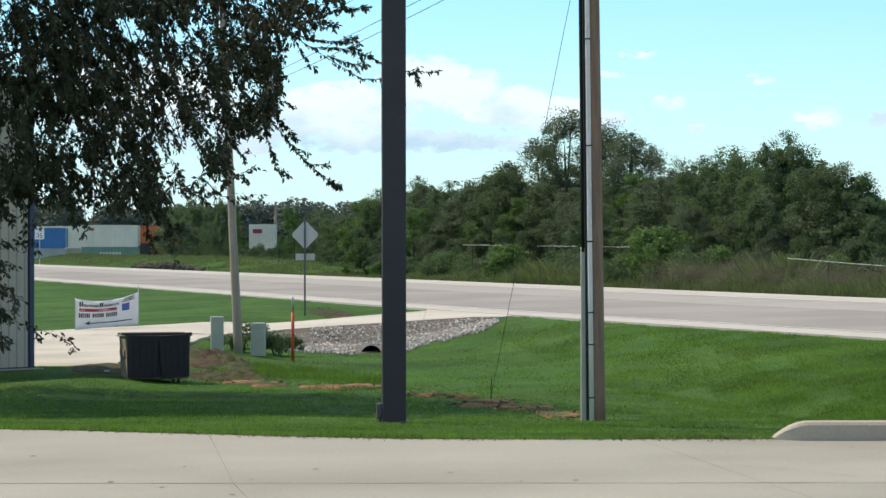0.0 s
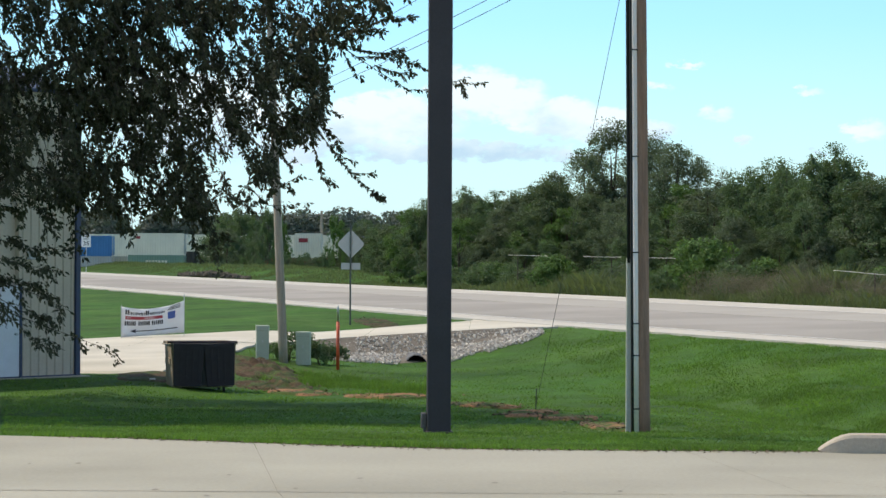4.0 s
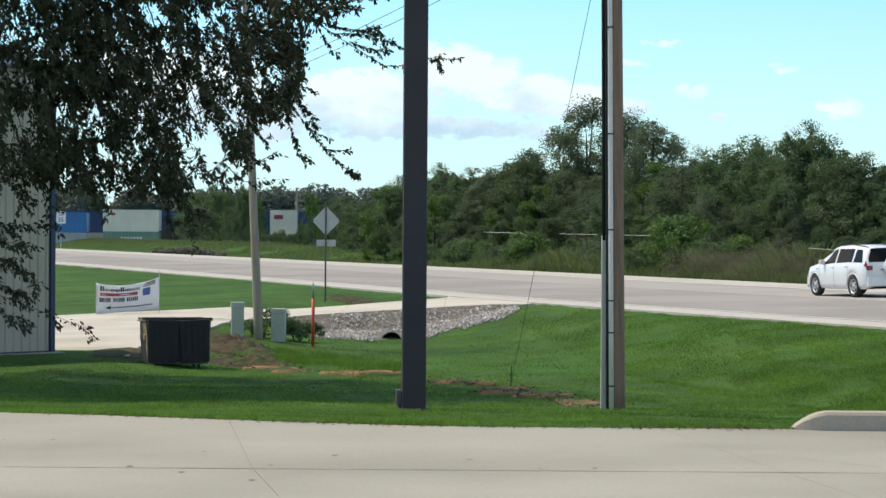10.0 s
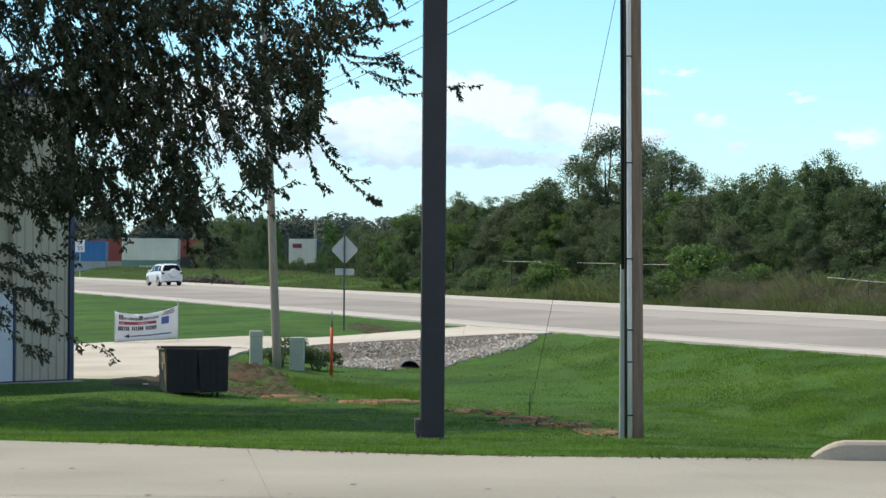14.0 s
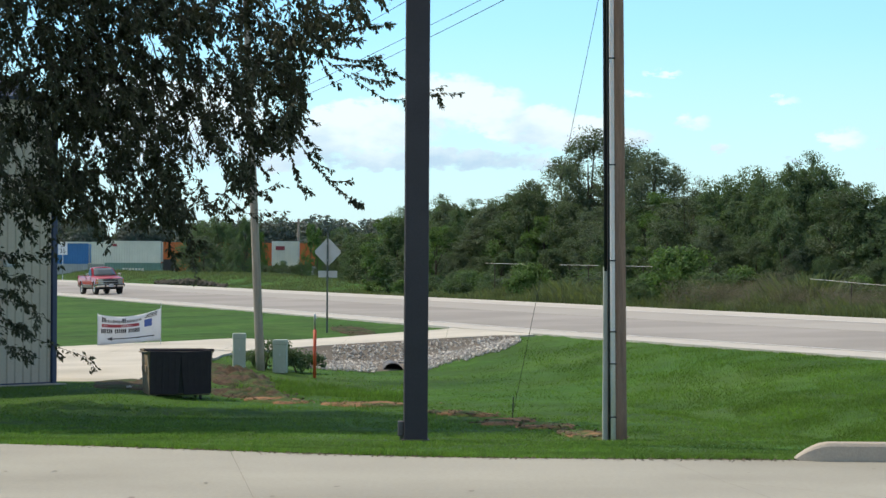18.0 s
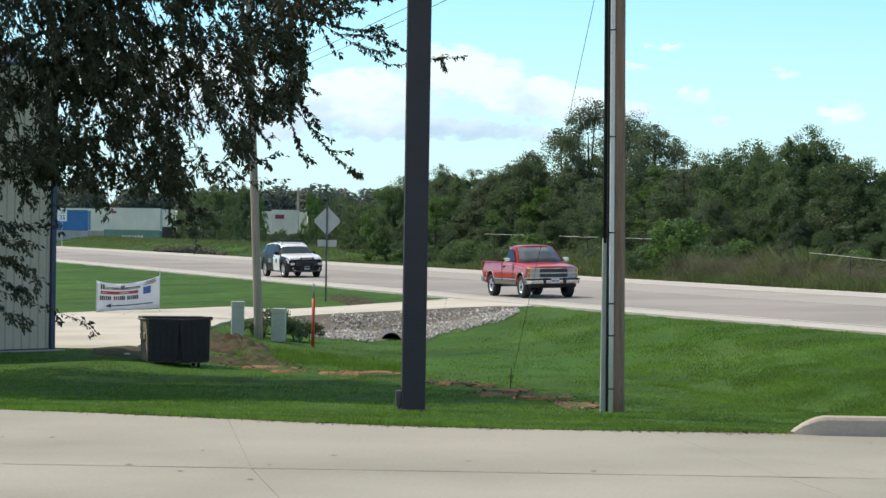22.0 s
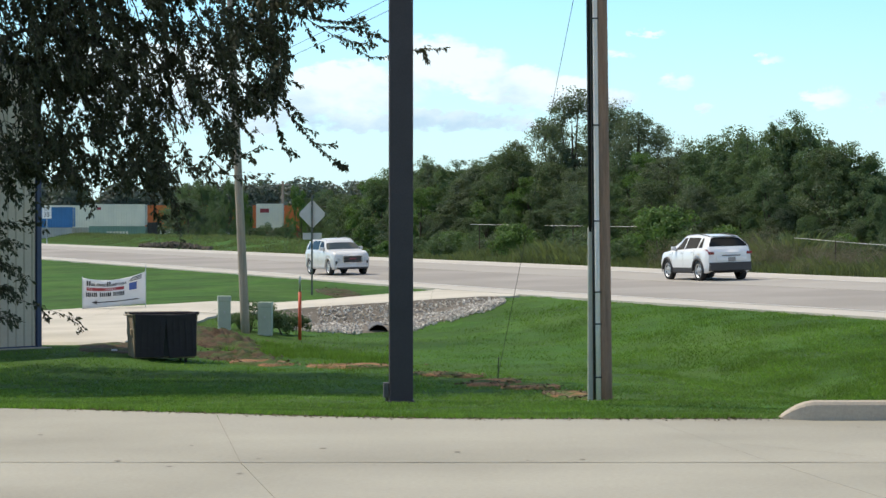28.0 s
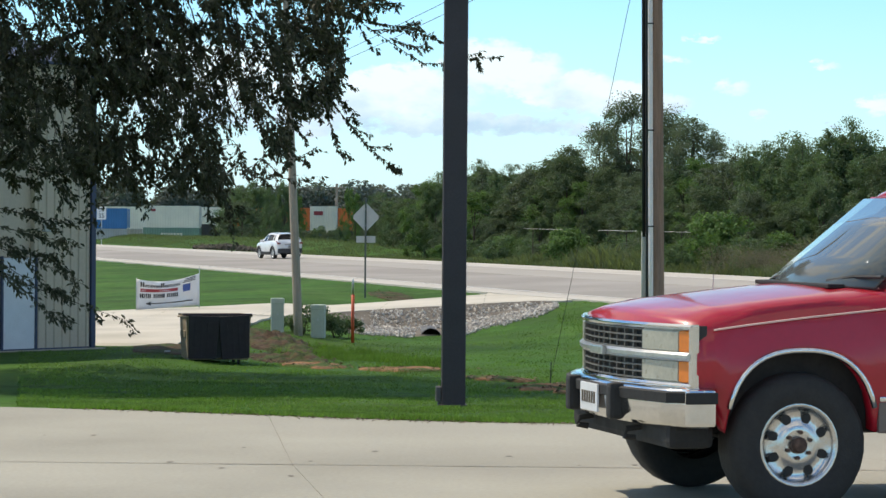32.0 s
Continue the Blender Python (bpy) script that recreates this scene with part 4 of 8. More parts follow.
def build_near_tree():
    """The elm at the lot's edge: trunk out to the left, limbs reaching over, hanging leafy branches."""
    rng = np.random.default_rng(31)
    root = Vector((-10.3, 44.2, ground(-10.3, 44.2)))
    t = thing("elm_tree", *root, "mature elm with drooping dark green leafy branches at the lot's edge", "tree")
    part("trunk", tube([(0, 0, -0.3), (0.05, 0, 0.8), (0.2, 0.05, 2.0), (0.5, 0.1, 3.4), (0.8, 0.1, 5.5), (1.1, 0, 8.0)], [0.36, 0.29, 0.25, 0.21, 0.14, 0.05], 14), M_BARK, t, smooth=True)

    def branch(name, pts, r0, leaves, leaf, spread, sub=0, sway=0.0, short=1.0):
        o = Vector(pts[0])
        loc = [Vector(p) - o for p in pts]
        bm = tube(loc, [r0 * (1 - 0.85 * i / (len(loc) - 1)) for i in range(len(loc))], 6)
        vs, fs, nv = [], [], 0
        lines_ = [(loc, leaves)]
        for k in range(sub):
            i = int(rng.integers(1, len(loc) - 1)) if len(loc) > 2 else 0
            a = loc[i].lerp(loc[min(i + 1, len(loc) - 1)], rng.random())
            L = (0.30 + 0.45 * rng.random()) * short
            d = Vector((rng.normal() * 0.5 + (0.15 if short == 1.0 else 0.75), rng.normal() * 0.6, (-0.75 if short == 1.0 else -0.25) + rng.normal() * 0.35)).normalized()
            e = [a, a + d * L * 0.5 + Vector((0, 0, 0.03)), a + d * L + Vector((0, 0, -0.05))]
            add_tube(bm, e, [r0 * 0.25, r0 * 0.18, r0 * 0.08], 4)
            lines_.append((e, int(leaves * 0.28)))
        for ln, k in lines_:
            v, f = leafy_twig(rng, ln, k, leaf, spread)
            vs.append(v), fs.append(f + nv)
            nv += len(v)
        b = part(name, bm, M_BARK, t)
        b.location = o - root
        mesh_part("leaves", np.concatenate(vs), np.concatenate(fs), M_LEAF_NEAR, b)
        if sway:
            SWAY.append((b, o - root, sway))
        return b

    # main limbs, mostly above the view
    for pts, r in (([root + Vector((0.5, 0.1, 3.3)), tp(-100, -40), tp(150, -70), tp(420, -60)], 0.10), ([root + Vector((0.3, 0.1, 2.4)), tp(-120, 160), tp(30, 90), tp(200, 110)], 0.07),
                   ([root + Vector((0.7, 0.1, 4.6)), tp(0, -250, -0.6), tp(250, -280, -0.8), tp(480, -200, -0.6)], 0.09)):
        loc = [p - root for p in pts]
        part("limb", tube(loc, [r, r * 0.8, r * 0.55, r * 0.25], 10), M_BARK, t, smooth=True)
    def lay(a, h, dy=0.0):
        """A point of the crown by its steps across and down, leaning with the tree."""
        return tp(-42.5 + 1.0013 * a + 0.0107 * h, 6.7 - 0.0107 * a + 1.0011 * h, dy)

    # ends that stand out against the sky: leaves, side twigs, points across and down
    free = ((150, 7, ((470, 40), (530, 48), (585, 36), (640, 16), (698, 13))), (90, 5, ((520, 40), (570, 40), (610, 38), (642, 42))), (70, 3, ((540, 12), (575, 20), (606, 8))),
            (190, 8, ((510, 48), (565, 66), (600, 90), (640, 116), (680, 141), (716, 142), (760, 131), (820, 127))), (120, 5, ((560, 62), (605, 72), (645, 78), (676, 64))),
            (120, 5, ((590, 84), (640, 84), (685, 96), (716, 109))), (70, 3, ((620, 98), (655, 112), (686, 119))), (40, 2, ((568, 80), (578, 98), (591, 119))), (26, 0, ((742, 128), (766, 128), (786, 120))),
            (190, 6, ((500, 190), (530, 226), (562, 268), (592, 298), (618, 322), (639, 336))), (34, 0, ((545, 248), (566, 262), (588, 270))), (34, 0, ((578, 288), (600, 291), (622, 290))),
            (90, 3, ((505, 205), (515, 250), (526, 286), (541, 314))), (60, 2, ((448, 208), (478, 222), (502, 244))), (90, 4, ((490, 80), (516, 100), (532, 130), (537, 152))), (30, 0, ((525, 176), (545, 181), (561, 189))),
            (110, 5, ((480, 120), (505, 165), (526, 200), (540, 226))), (60, 3, ((440, 240), (456, 258), (472, 274))), (50, 2, ((440, 296), (458, 308), (478, 321))), (34, 1, ((450, 316), (468, 304), (486, 296))))
    for i, (n, k, pts) in enumerate(free):
        dy = (i % 3 - 1) * 0.35 + 0.3
        branch("branch", [lay(a, h, dy) for a, h in pts], 0.009, int(n * 0.9), 0.086, 0.010, (k + 1) // 2, sway=0.6 + 0.2 * (i % 3), short=0.36)
    # lower branches, before the building and hanging from the crown's underside
    low_ones = ((150, ((-160, 280), (-70, 300), (10, 330), (70, 340))), (150, ((-170, 390), (-90, 450), (-20, 480), (40, 482))),
                (150, ((-170, 420), (-90, 480), (-10, 530), (60, 545))), (140, ((-170, 260), (-60, 300), (30, 350), (60, 395))), (100, ((-120, 300), (10, 330), (40, 372))), (170, ((-160, 380), (-60, 400), (10, 420), (50, 425))),
                (150, ((-160, 400), (-70, 430), (0, 450), (70, 462))), (150, ((-170, 430), (-60, 470), (20, 500), (80, 530))), (120, ((-170, 470), (-60, 520), (40, 556), (100, 578), (156, 597))),
                (130, ((-170, 440), (-80, 500), (-10, 560), (20, 595))),
                (170, ((-180, 300), (-90, 330), (-20, 350))), (70, ((60, 300), (80, 350), (84, 425))), (90, ((300, 330), (335, 390), (340, 440))),
                (80, ((270, 330), (295, 390), (305, 430))), (50, ((180, 330), (190, 370), (185, 412))), (60, ((130, 330), (165, 360), (170, 395))), (60, ((395, 310), (430, 345), (475, 347))))
    for i, (n, pts) in enumerate(low_ones):
        branch("branch", [lay(a, h, (i % 3 - 1) * 0.4) for a, h in pts], 0.012, int(n * 0.78), 0.105, 0.03, n // 26, sway=0.5, short=0.7)
    # boughs drooping through the dense part of the crown, each with sprays of leaves; gaps where the sky comes through
    edge = ((-200, 330), (-60, 320), (-5, 310), (40, 315), (75, 345), (100, 350), (118, 345), (160, 350), (210, 352), (260, 358), (300, 362), (330, 380), (350, 340), (372, 330), (400, 340), (440, 340), (454, 248),
            (470, 222), (505, 228), (532, 208), (541, 160), (545, 72), (575, 58), (605, 42), (650, 2), (700, -60), (900, -200))
    gaps = ((275, 45, 15, 20), (292, 95, 8, 12), (110, 208, 7, 14), (350, 215, 11, 22), (374, 290, 18, 38), (185, 285, 9, 11), (205, 318, 5, 10), (122, 326, 10, 8), (48, 42, 6, 12), (30, 85, 7, 6),
            (492, 145, 13, 9), (455, 168, 8, 14), (245, 160, 5, 9), (265, 214, 5, 8), (340, 188, 12, 5))

    def low(a):
        for (a0, h0), (a1, h1) in zip(edge, edge[1:]):
            if a < a1:
                return h0 + (h1 - h0) * (a - a0) / (a1 - a0)
        return -200

    def clear(a, h):
        return h > low(a) + 14 or any(((a - x) / rx) ** 2 + ((h - y) / ry) ** 2 < 1 for x, y, rx, ry in gaps)

    def thick(a, h):
        """How dense the leaves hang."""
        core = smoothstep(50, 120, a) * smoothstep(350, 300, a) * smoothstep(230, 170, h)
        f = 0.57 + 0.28 * core
        f *= 1 - 0.14 * smoothstep(75, 45, a) * smoothstep(170, 130, h) - 0.18 * smoothstep(340, 370, a) * smoothstep(130, 90, h) + 0.24 * smoothstep(100, 130, a) * smoothstep(370, 330, a) * smoothstep(150, 200, h)
        f *= 1 + 0.25 * smoothstep(440, 470, a) * smoothstep(120, 170, h) - 0.25 * smoothstep(100, 60, a) * smoothstep(190, 260, h)
        return f * (0.88 + 1.25 * noise.noise((a / 44, h / 44, 3.3)) * (1 - 0.8 * core))

    boughs = []
    for i in range(46):
        a = -190 + 640 * ((i * 0.6180339) % 1.0)
        top = -140 + 240 * rng.random()
        end = max(top + 110, low(a + 30) - 40 - 170 * rng.random())
        dy = rng.normal() * 0.9
        w = rng.normal() * 18
        boughs.append(([lay(a - 50, top, dy), lay(a - 15, top * 0.6 + end * 0.4 - 25, dy), lay(a + 15 + w * 0.5, top * 0.25 + end * 0.75 - 8, dy), lay(a + 32 + w, end, dy)], []))
    nodes = [tuple(p0.lerp(p1, f)) for pts, _ in boughs for p0, p1 in zip(pts, pts[1:]) for f in (0.0, 0.5)]
    owner = [i for i in range(len(boughs)) for _ in range(6)]
    seeds = []
    for i in range(9000):
        a, h = -180 + 850 * rng.random(), -130 + 540 * rng.random()
        L, da, dh = 0.22 + 0.30 * rng.random(), 0.35 + rng.normal() * 0.5, 0.75 + rng.normal() * 0.3
        f = L * 105 / math.hypot(da, dh)
        if any(clear(a + da * f * k, h + dh * f * k) for k in (0.0, 0.5, 1.0)) or rng.random() > thick(a + da * f * 0.5, h + dh * f * 0.5):
            continue
        seeds.append((lay(a, h, rng.normal() * 0.8), Vector((da, rng.normal() * 0.45, -dh)).normalized(), L))
    # each spray grows from the nearest wood that is already there
    base = np.array(nodes)
    seeds.sort(key=lambda q: float(((base - np.array(tuple(q[0]))) ** 2 * np.array([1, 0.3, 1])).sum(1).min()))
    grown = np.zeros((len(nodes) + 2 * len(seeds), 3))
    grown[:len(nodes)] = base
    count = len(nodes)
    for p, d, L in seeds:
        k = int(np.argmin(((grown[:count] - np.array(tuple(p))) ** 2 * np.array([1, 0.3, 1])).sum(1)))
        boughs[owner[k]][1].append((p, d, L, Vector(grown[k])))
        for q in (p, p + d * L * 0.5):
            grown[count] = tuple(q)
            owner.append(owner[k])
            count += 1
    for i, (pts, sprays) in enumerate(boughs):
        o = pts[0]
        bm = tube([p - o for p in pts], [0.018, 0.013, 0.009, 0.004], 6)
        vs, fs, nv = [], [], 0
        lines_ = [([p - o for p in pts], 24)]
        for p, d, L, m in sprays:
            e = [p - o, p - o + d * L * 0.5 + Vector((0, 0, 0.025)), p - o + d * L + Vector((0, 0, -0.04))]
            add_tube(bm, [m - o, (m - o).lerp(e[0], 0.6) + Vector((0, 0, 0.03))] + e, [0.006, 0.005, 0.0045, 0.004, 0.002], 4)
            lines_.append((e, 20))
        for ln, k in lines_:
            v, f = leafy_twig(rng, ln, k, 0.105, 0.024)
            vs.append(v), fs.append(f + nv)
            nv += len(v)
        b = part("branch", bm, M_BARK, t)
        b.location = o - root
        mesh_part("leaves", np.concatenate(vs), np.concatenate(fs), M_LEAF_NEAR, b)
        if i % 4 == 0:
            SWAY.append((b, o - root, 0.25))
    # upper crown, out of view, that throws the shade on the grass
    blobs = [(-1.0 + 5.6 * math.cos(a) * r, 2.4 + 8.6 * math.sin(a) * r, 8.8 + 3.4 * h, 1.7) for a, r, h in [(k * 2.4, (0.25 + 0.75 * ((k * 0.37) % 1)), (k * 0.618) % 1) for k in range(60)]]
    p, nor = crown_points(rng, 27000, blobs)
    v, f = quads(p, nor, 0.14, rng)
    mesh_part("crown", v, f, M_LEAF_NEAR, t)


# greyer and bluer than the near trees: the air's haze as base colour
M_LEAF_FARWOOD = leaf_mat("hazy_far_leaf", (0.105, 0.130, 0.122), island=0.15, trans=0.25)
M_WEED = leaf_mat("weed_stalk", (0.140, 0.162, 0.084), island=0.2, trans=0.4)
M_LEAF_OLIVE = leaf_mat("olive_leaf", (0.090, 0.126, 0.070), island=0.12, trans=0.3)
build_woods()
build_brush()
build_near_grass()
build_near_tree()


# ---- vehicles ----
def interp(profile, x):
    """Piecewise smooth value of a profile [(x, value), ...] at x."""
    if x <= profile[0][0]:
        return profile[0][1]
    for (a, p), (b, q) in zip(profile, profile[1:]):
        if x <= b:
            t = (x - a) / (b - a)
            return p + (q - p) * t
    return profile[-1][1]


def lathe(profile, seg=28):
    """Turns (radius, y) pairs about the y axis."""
    bm = bmesh.new()
    rings = []
    for r, y in profile:
        rings.append([bm.verts.new((r * math.cos(6.28319 * k / seg), y, r * math.sin(6.28319 * k / seg))) for k in range(seg)])
    for a, b in zip(rings, rings[1:]):
        for k in range(seg):
            bm.faces.new((a[k], b[k], b[(k + 1) % seg], a[(k + 1) % seg]))
    bmesh.ops.recalc_face_normals(bm, faces=bm.faces)
    return bm


def panel(pts, thick, out):
    """A flat or bent panel from a loop of points, with thickness along out."""
    bm = bmesh.new()
    o = Vector(out) * thick
    a = [bm.verts.new(Vector(p) + o) for p in pts]
    b = [bm.verts.new(Vector(p)) for p in pts]
    bm.faces.new(a)
    bm.faces.new(b[::-1])
    for i in range(len(pts)):
        j = (i + 1) % len(pts)
        bm.faces.new((a[j], a[i], b[i], b[j]))
    bmesh.ops.recalc_face_normals(bm, faces=bm.faces)
    return bm


def wheel(car, x, y, r, width, rim_r, rim_mat, holes, name="wheel"):
    """A wheel under the car: tyre, dished rim, dark openings and hub. side: +1 on the left."""
    s = 1 if y > 0 else -1
    w = new(name)
    w.parent = car
    w.location = (x, y, r)
    h = width / 2
    part("tyre", lathe([(rim_r * 0.98, -h * 0.85), (rim_r * 1.10, -h * 0.98), (r * 0.90, -h), (r * 0.975, -h * 0.82), (r, -h * 0.45), (r, h * 0.45), (r * 0.975, h * 0.82), (r * 0.90, h), (rim_r * 1.10, h * 0.98), (rim_r * 0.98, h * 0.85)]), M_TYRE, w, smooth=True)
    yo = h * 0.86 * s
    part("rim", lathe([(rim_r * 1.03, yo), (rim_r * 0.97, yo + 0.008 * s), (rim_r * 0.90, yo - 0.015 * s), (rim_r * 0.84, yo - 0.045 * s), (rim_r * 0.52, yo - 0.018 * s), (rim_r * 0.42, yo - 0.004 * s), (rim_r * 0.32, yo - 0.01 * s), (0.001, yo - 0.01 * s)]), rim_mat, w, smooth=True)
    n, rr, hr, long = holes
    for k in range(n):
        a = 6.28319 * k / n
        c = Vector((math.cos(a) * rim_r * rr, yo - 0.036 * s, math.sin(a) * rim_r * rr))
        bm = bmesh.new()
        m = Matrix.Translation(c) @ Matrix.Rotation(-a, 4, "Y") @ Matrix.Diagonal((long, 1, 1, 1)) @ Matrix.Rotation(radians(90), 4, "X")
        bmesh.ops.create_cone(bm, cap_ends=True, segments=12, radius1=rim_r * hr, radius2=rim_r * hr, depth=0.03, matrix=m)
        part("opening", bm, M_BLACK, w)
    if n == 8:
        for k in range(6):
            a = 6.28319 * k / 6 + 0.3
            part("lug_nut", cyl((math.cos(a) * rim_r * 0.31, yo - 0.02 * s, math.sin(a) * rim_r * 0.31), (math.cos(a) * rim_r * 0.31, yo + 0.014 * s, math.sin(a) * rim_r * 0.31), 0.011, seg=6), M_HUB, w)
    part("hub", lathe([(rim_r * 0.20, yo - 0.02 * s), (rim_r * 0.20, yo + 0.012 * s), (rim_r * 0.15, yo + 0.025 * s), (0.001, yo + 0.027 * s)], 14), M_HUB if holes[0] == 8 else rim_mat, w)
    return w


def body_shell(spec):
    """Outer skin: both sides with wheel arches, deck, nose and tail."""
    x0, x1, W = spec["x0"], spec["x1"], spec["half"]
    axles, ra = spec["axles"], spec["arch"]
    xs = set([x0, x1])
    k = 44
    for i in range(k + 1):
        xs.add(x0 + (x1 - x0) * i / k)
    for a in axles:
        for j in range(15):
            xs.add(a - ra * math.cos(math.pi * j / 14))
    for c in spec.get("cuts", ()):
        xs.add(c)
    xs = sorted(xs)
    xs = [x for i, x in enumerate(xs) if i == 0 or x - xs[i - 1] > 0.004]
    wheel_z, ap = spec["wheel_r"], spec.get("arch_p", 2.0)

    def hw(x):
        return W * interp(spec["plan"], x)

    def zbot(x):
        z = interp(spec["sill"], x)
        for a in axles:
            if abs(x - a) < ra:
                z = max(z, wheel_z + spec.get("arch_h", ra) * (1 - abs((x - a) / ra) ** ap) ** (1 / ap))
        return z

    def bow(x, y):
        f = max(0.0, (x - (x1 - 0.35)) / 0.35)
        b = max(0.0, ((x0 + 0.25) - x) / 0.25)
        q = (y / W) ** 2
        return x - spec["bow"][1] * q * f + spec["bow"][0] * q * b

    NL = 7
    bm = bmesh.new()
    cols = {}
    for s in (1, -1):
        for i, x in enumerate(xs):
            zb, zt = zbot(x), interp(spec["top"], x)
            zs = interp(spec["sill"], x)
            for j in range(NL + 1):
                z = zb + (zt - zb) * j / NL
                q = (z - zs) / max(0.05, zt - zs)
                bulge = 0.955 + 0.045 * math.sin(min(1.0, q / 0.5) * math.pi / 2) - spec.get("tumble", 0.045) * max(0.0, q - 0.55) / 0.45
                if q > 0.93:
                    bulge -= 0.02
                y = s * hw(x) * bulge
                cols[s, i, j] = bm.verts.new((bow(x, y), y, z))
    for s in (1, -1):
        for i in range(len(xs) - 1):
            for j in range(NL):
                q = [cols[s, i, j], cols[s, i + 1, j], cols[s, i + 1, j + 1], cols[s, i, j + 1]]
                bm.faces.new(q if s < 0 else q[::-1])
            # inward return at the lower edge and arches
            a, b = cols[s, i, 0], cols[s, i + 1, 0]
            c, d = bm.verts.new((a.co.x, a.co.y - s * 0.10, a.co.z + 0.01)), bm.verts.new((b.co.x, b.co.y - s * 0.10, b.co.z + 0.01))
            bm.faces.new((a, c, d, b))
    # deck
    NY = 8
    crown = spec.get("crown", 0.045)
    deck = {}
    for i, x in enumerate(xs):
        for k2 in range(NY + 1):
            if k2 in (0, NY):
                deck[i, k2] = cols[-1 if k2 == 0 else 1, i, NL]
            else:
                f = -1 + 2 * k2 / NY
                e = cols[1, i, NL].co
                y = e.y * f
                deck[i, k2] = bm.verts.new((bow(x, y), y, e.z + crown * (1 - f * f) ** 0.8))
    lo, hi = spec.get("open", (9, 9))
    for i in range(len(xs) - 1):
        if lo <= (xs[i] + xs[i + 1]) / 2 <= hi:
            continue
        for k2 in range(NY):
            bm.faces.new((deck[i, k2], deck[i, k2 + 1], deck[i + 1, k2 + 1], deck[i + 1, k2]))
    # nose and tail
    for i, flip in ((0, True), (len(xs) - 1, False)):
        prev = None
        for j in range(NL + 1):
            row = []
            for k2 in range(NY + 1):
                if k2 == 0:
                    row.append(cols[-1, i, j])
                elif k2 == NY:
                    row.append(cols[1, i, j])
                elif j == NL:
                    row.append(deck[i, k2])
                else:
                    y = cols[1, i, j].co.y * (-1 + 2 * k2 / NY)
                    row.append(bm.verts.new((bow(xs[i], y), y, cols[1, i, j].co.z)))
            if prev:
                for k2 in range(NY):
                    q = (prev[k2], prev[k2 + 1], row[k2 + 1], row[k2])
                    bm.faces.new(q if not flip else q[::-1])
            prev = row
    bmesh.ops.recalc_face_normals(bm, faces=bm.faces)
    return bm, hw, bow


def cabin(car, spec, paint, roof_paint=None, frame_mat=None):
    """Roof, pillars and panes over the body's belt line."""
    g = spec["cabin"]
    zb, zr, wb, wr = g["belt"], g["roof"], g["wb"], g["wr"]
    b0, b1, r0, r1 = g["rear_base"], g["front_base"], g["rear_top"], g["front_top"]
    fm = frame_mat or paint
    n = 10
    bm = bmesh.new()
    low = [bm.verts.new((x, s * wb * f, zb - 0.04)) for s in (1, -1) for x, f in ((b0, 0.93), ((b0 + b1) / 2, 1.0), (b1, 0.96))]
    top = [bm.verts.new((x, s * wr * f, zr - 0.045)) for s in (1, -1) for x, f in ((r0, 0.95), ((r0 + r1) / 2, 1.0), (r1, 0.95))]
    for o in (0, 3):
        for i in (0, 1):
            bm.faces.new((low[o + i], low[o + i + 1], top[o + i + 1], top[o + i]))
    bm.faces.new((low[0], low[3], top[3], top[0]))
    bm.faces.new((low[2], low[5], top[5], top[2]))
    bm.faces.new((top[0], top[1], top[4], top[3]))
    bm.faces.new((top[1], top[2], top[5], top[4]))
    bmesh.ops.recalc_face_normals(bm, faces=bm.faces)
    part("cab_frame", bm, fm, car)
    # roof skin, crowned and rounded
    verts = []
    nx, ny = 13, 9
    for i in range(nx):
        t = i / (nx - 1)
        x = r0 - 0.03 + (r1 - r0 + 0.06) * t
        for j in range(ny):
            f = -1 + 2 * j / (ny - 1)
            edge = max(abs(f), abs(2 * t - 1))
            z = zr + 0.03 * (1 - f * f) - 0.05 * abs(f) ** 4 - 0.05 * abs(2 * t - 1) ** 5 - (0.015 if edge >= 1 else 0)
            y = f * (wr * (1.0 - 0.05 * (2 * t - 1) ** 2) + 0.012)
            verts.append((x + max(0.0, 2 * t - 1) ** 2 * g.get("bow", 0.0) * 0.45 * (1 - f * f), y, z))
    part_roof = mesh_part("roof", verts, grid_faces(nx, ny), roof_paint or paint, car, smooth=True)
    sol = part_roof.modifiers.new("thickness", "SOLIDIFY")
    sol.thickness, sol.offset = 0.075, -1
    side = lambda x, t, s: Vector((x, s * (wb + (wr - wb) * t) * 1.006, zb - 0.04 + (zr - 0.045 - zb + 0.04) * t))
    for s in (1, -1):
        for a, b, c, d in g["panes"]:
            q = [side(a, 0.13, s), side(b, 0.13, s), side(d, 0.87, s), side(c, 0.87, s)]
            part("side_window", panel(q, 0.008, (0, s, 0)), M_GLASS, car, "dark tinted side window")
    for (xa, xb, name, label) in ((b1, r1, "windshield", "sloping windshield reflecting the sky"), (b0, r0, "rear_window", "dark rear window")):
        sg = 1 if name == "windshield" else -1
        nv = []
        for t in (0.06, 0.35, 0.65, 0.95):
            for f in (-0.93, -0.5, 0, 0.5, 0.93):
                w = (wb * 0.95 + (wr * 0.93 - wb * 0.95) * t)
                nv.append((xa + (xb - xa) * t + sg * ((g.get("bow", 0.05) if sg > 0 else 0.05) * (1 - 0.55 * t) * (1 - f * f) + 0.015), f * w, zb - 0.04 + (zr - 0.05 - zb + 0.04) * t + 0.006))
        o = mesh_part(name, nv, grid_faces(4, 5), (M_GLASS_SKY if "bow" in g else M_GLASS_F) if sg > 0 else M_GLASS, car, label, smooth=True)
        so = o.modifiers.new("thickness", "SOLIDIFY")
        so.thickness = 0.02


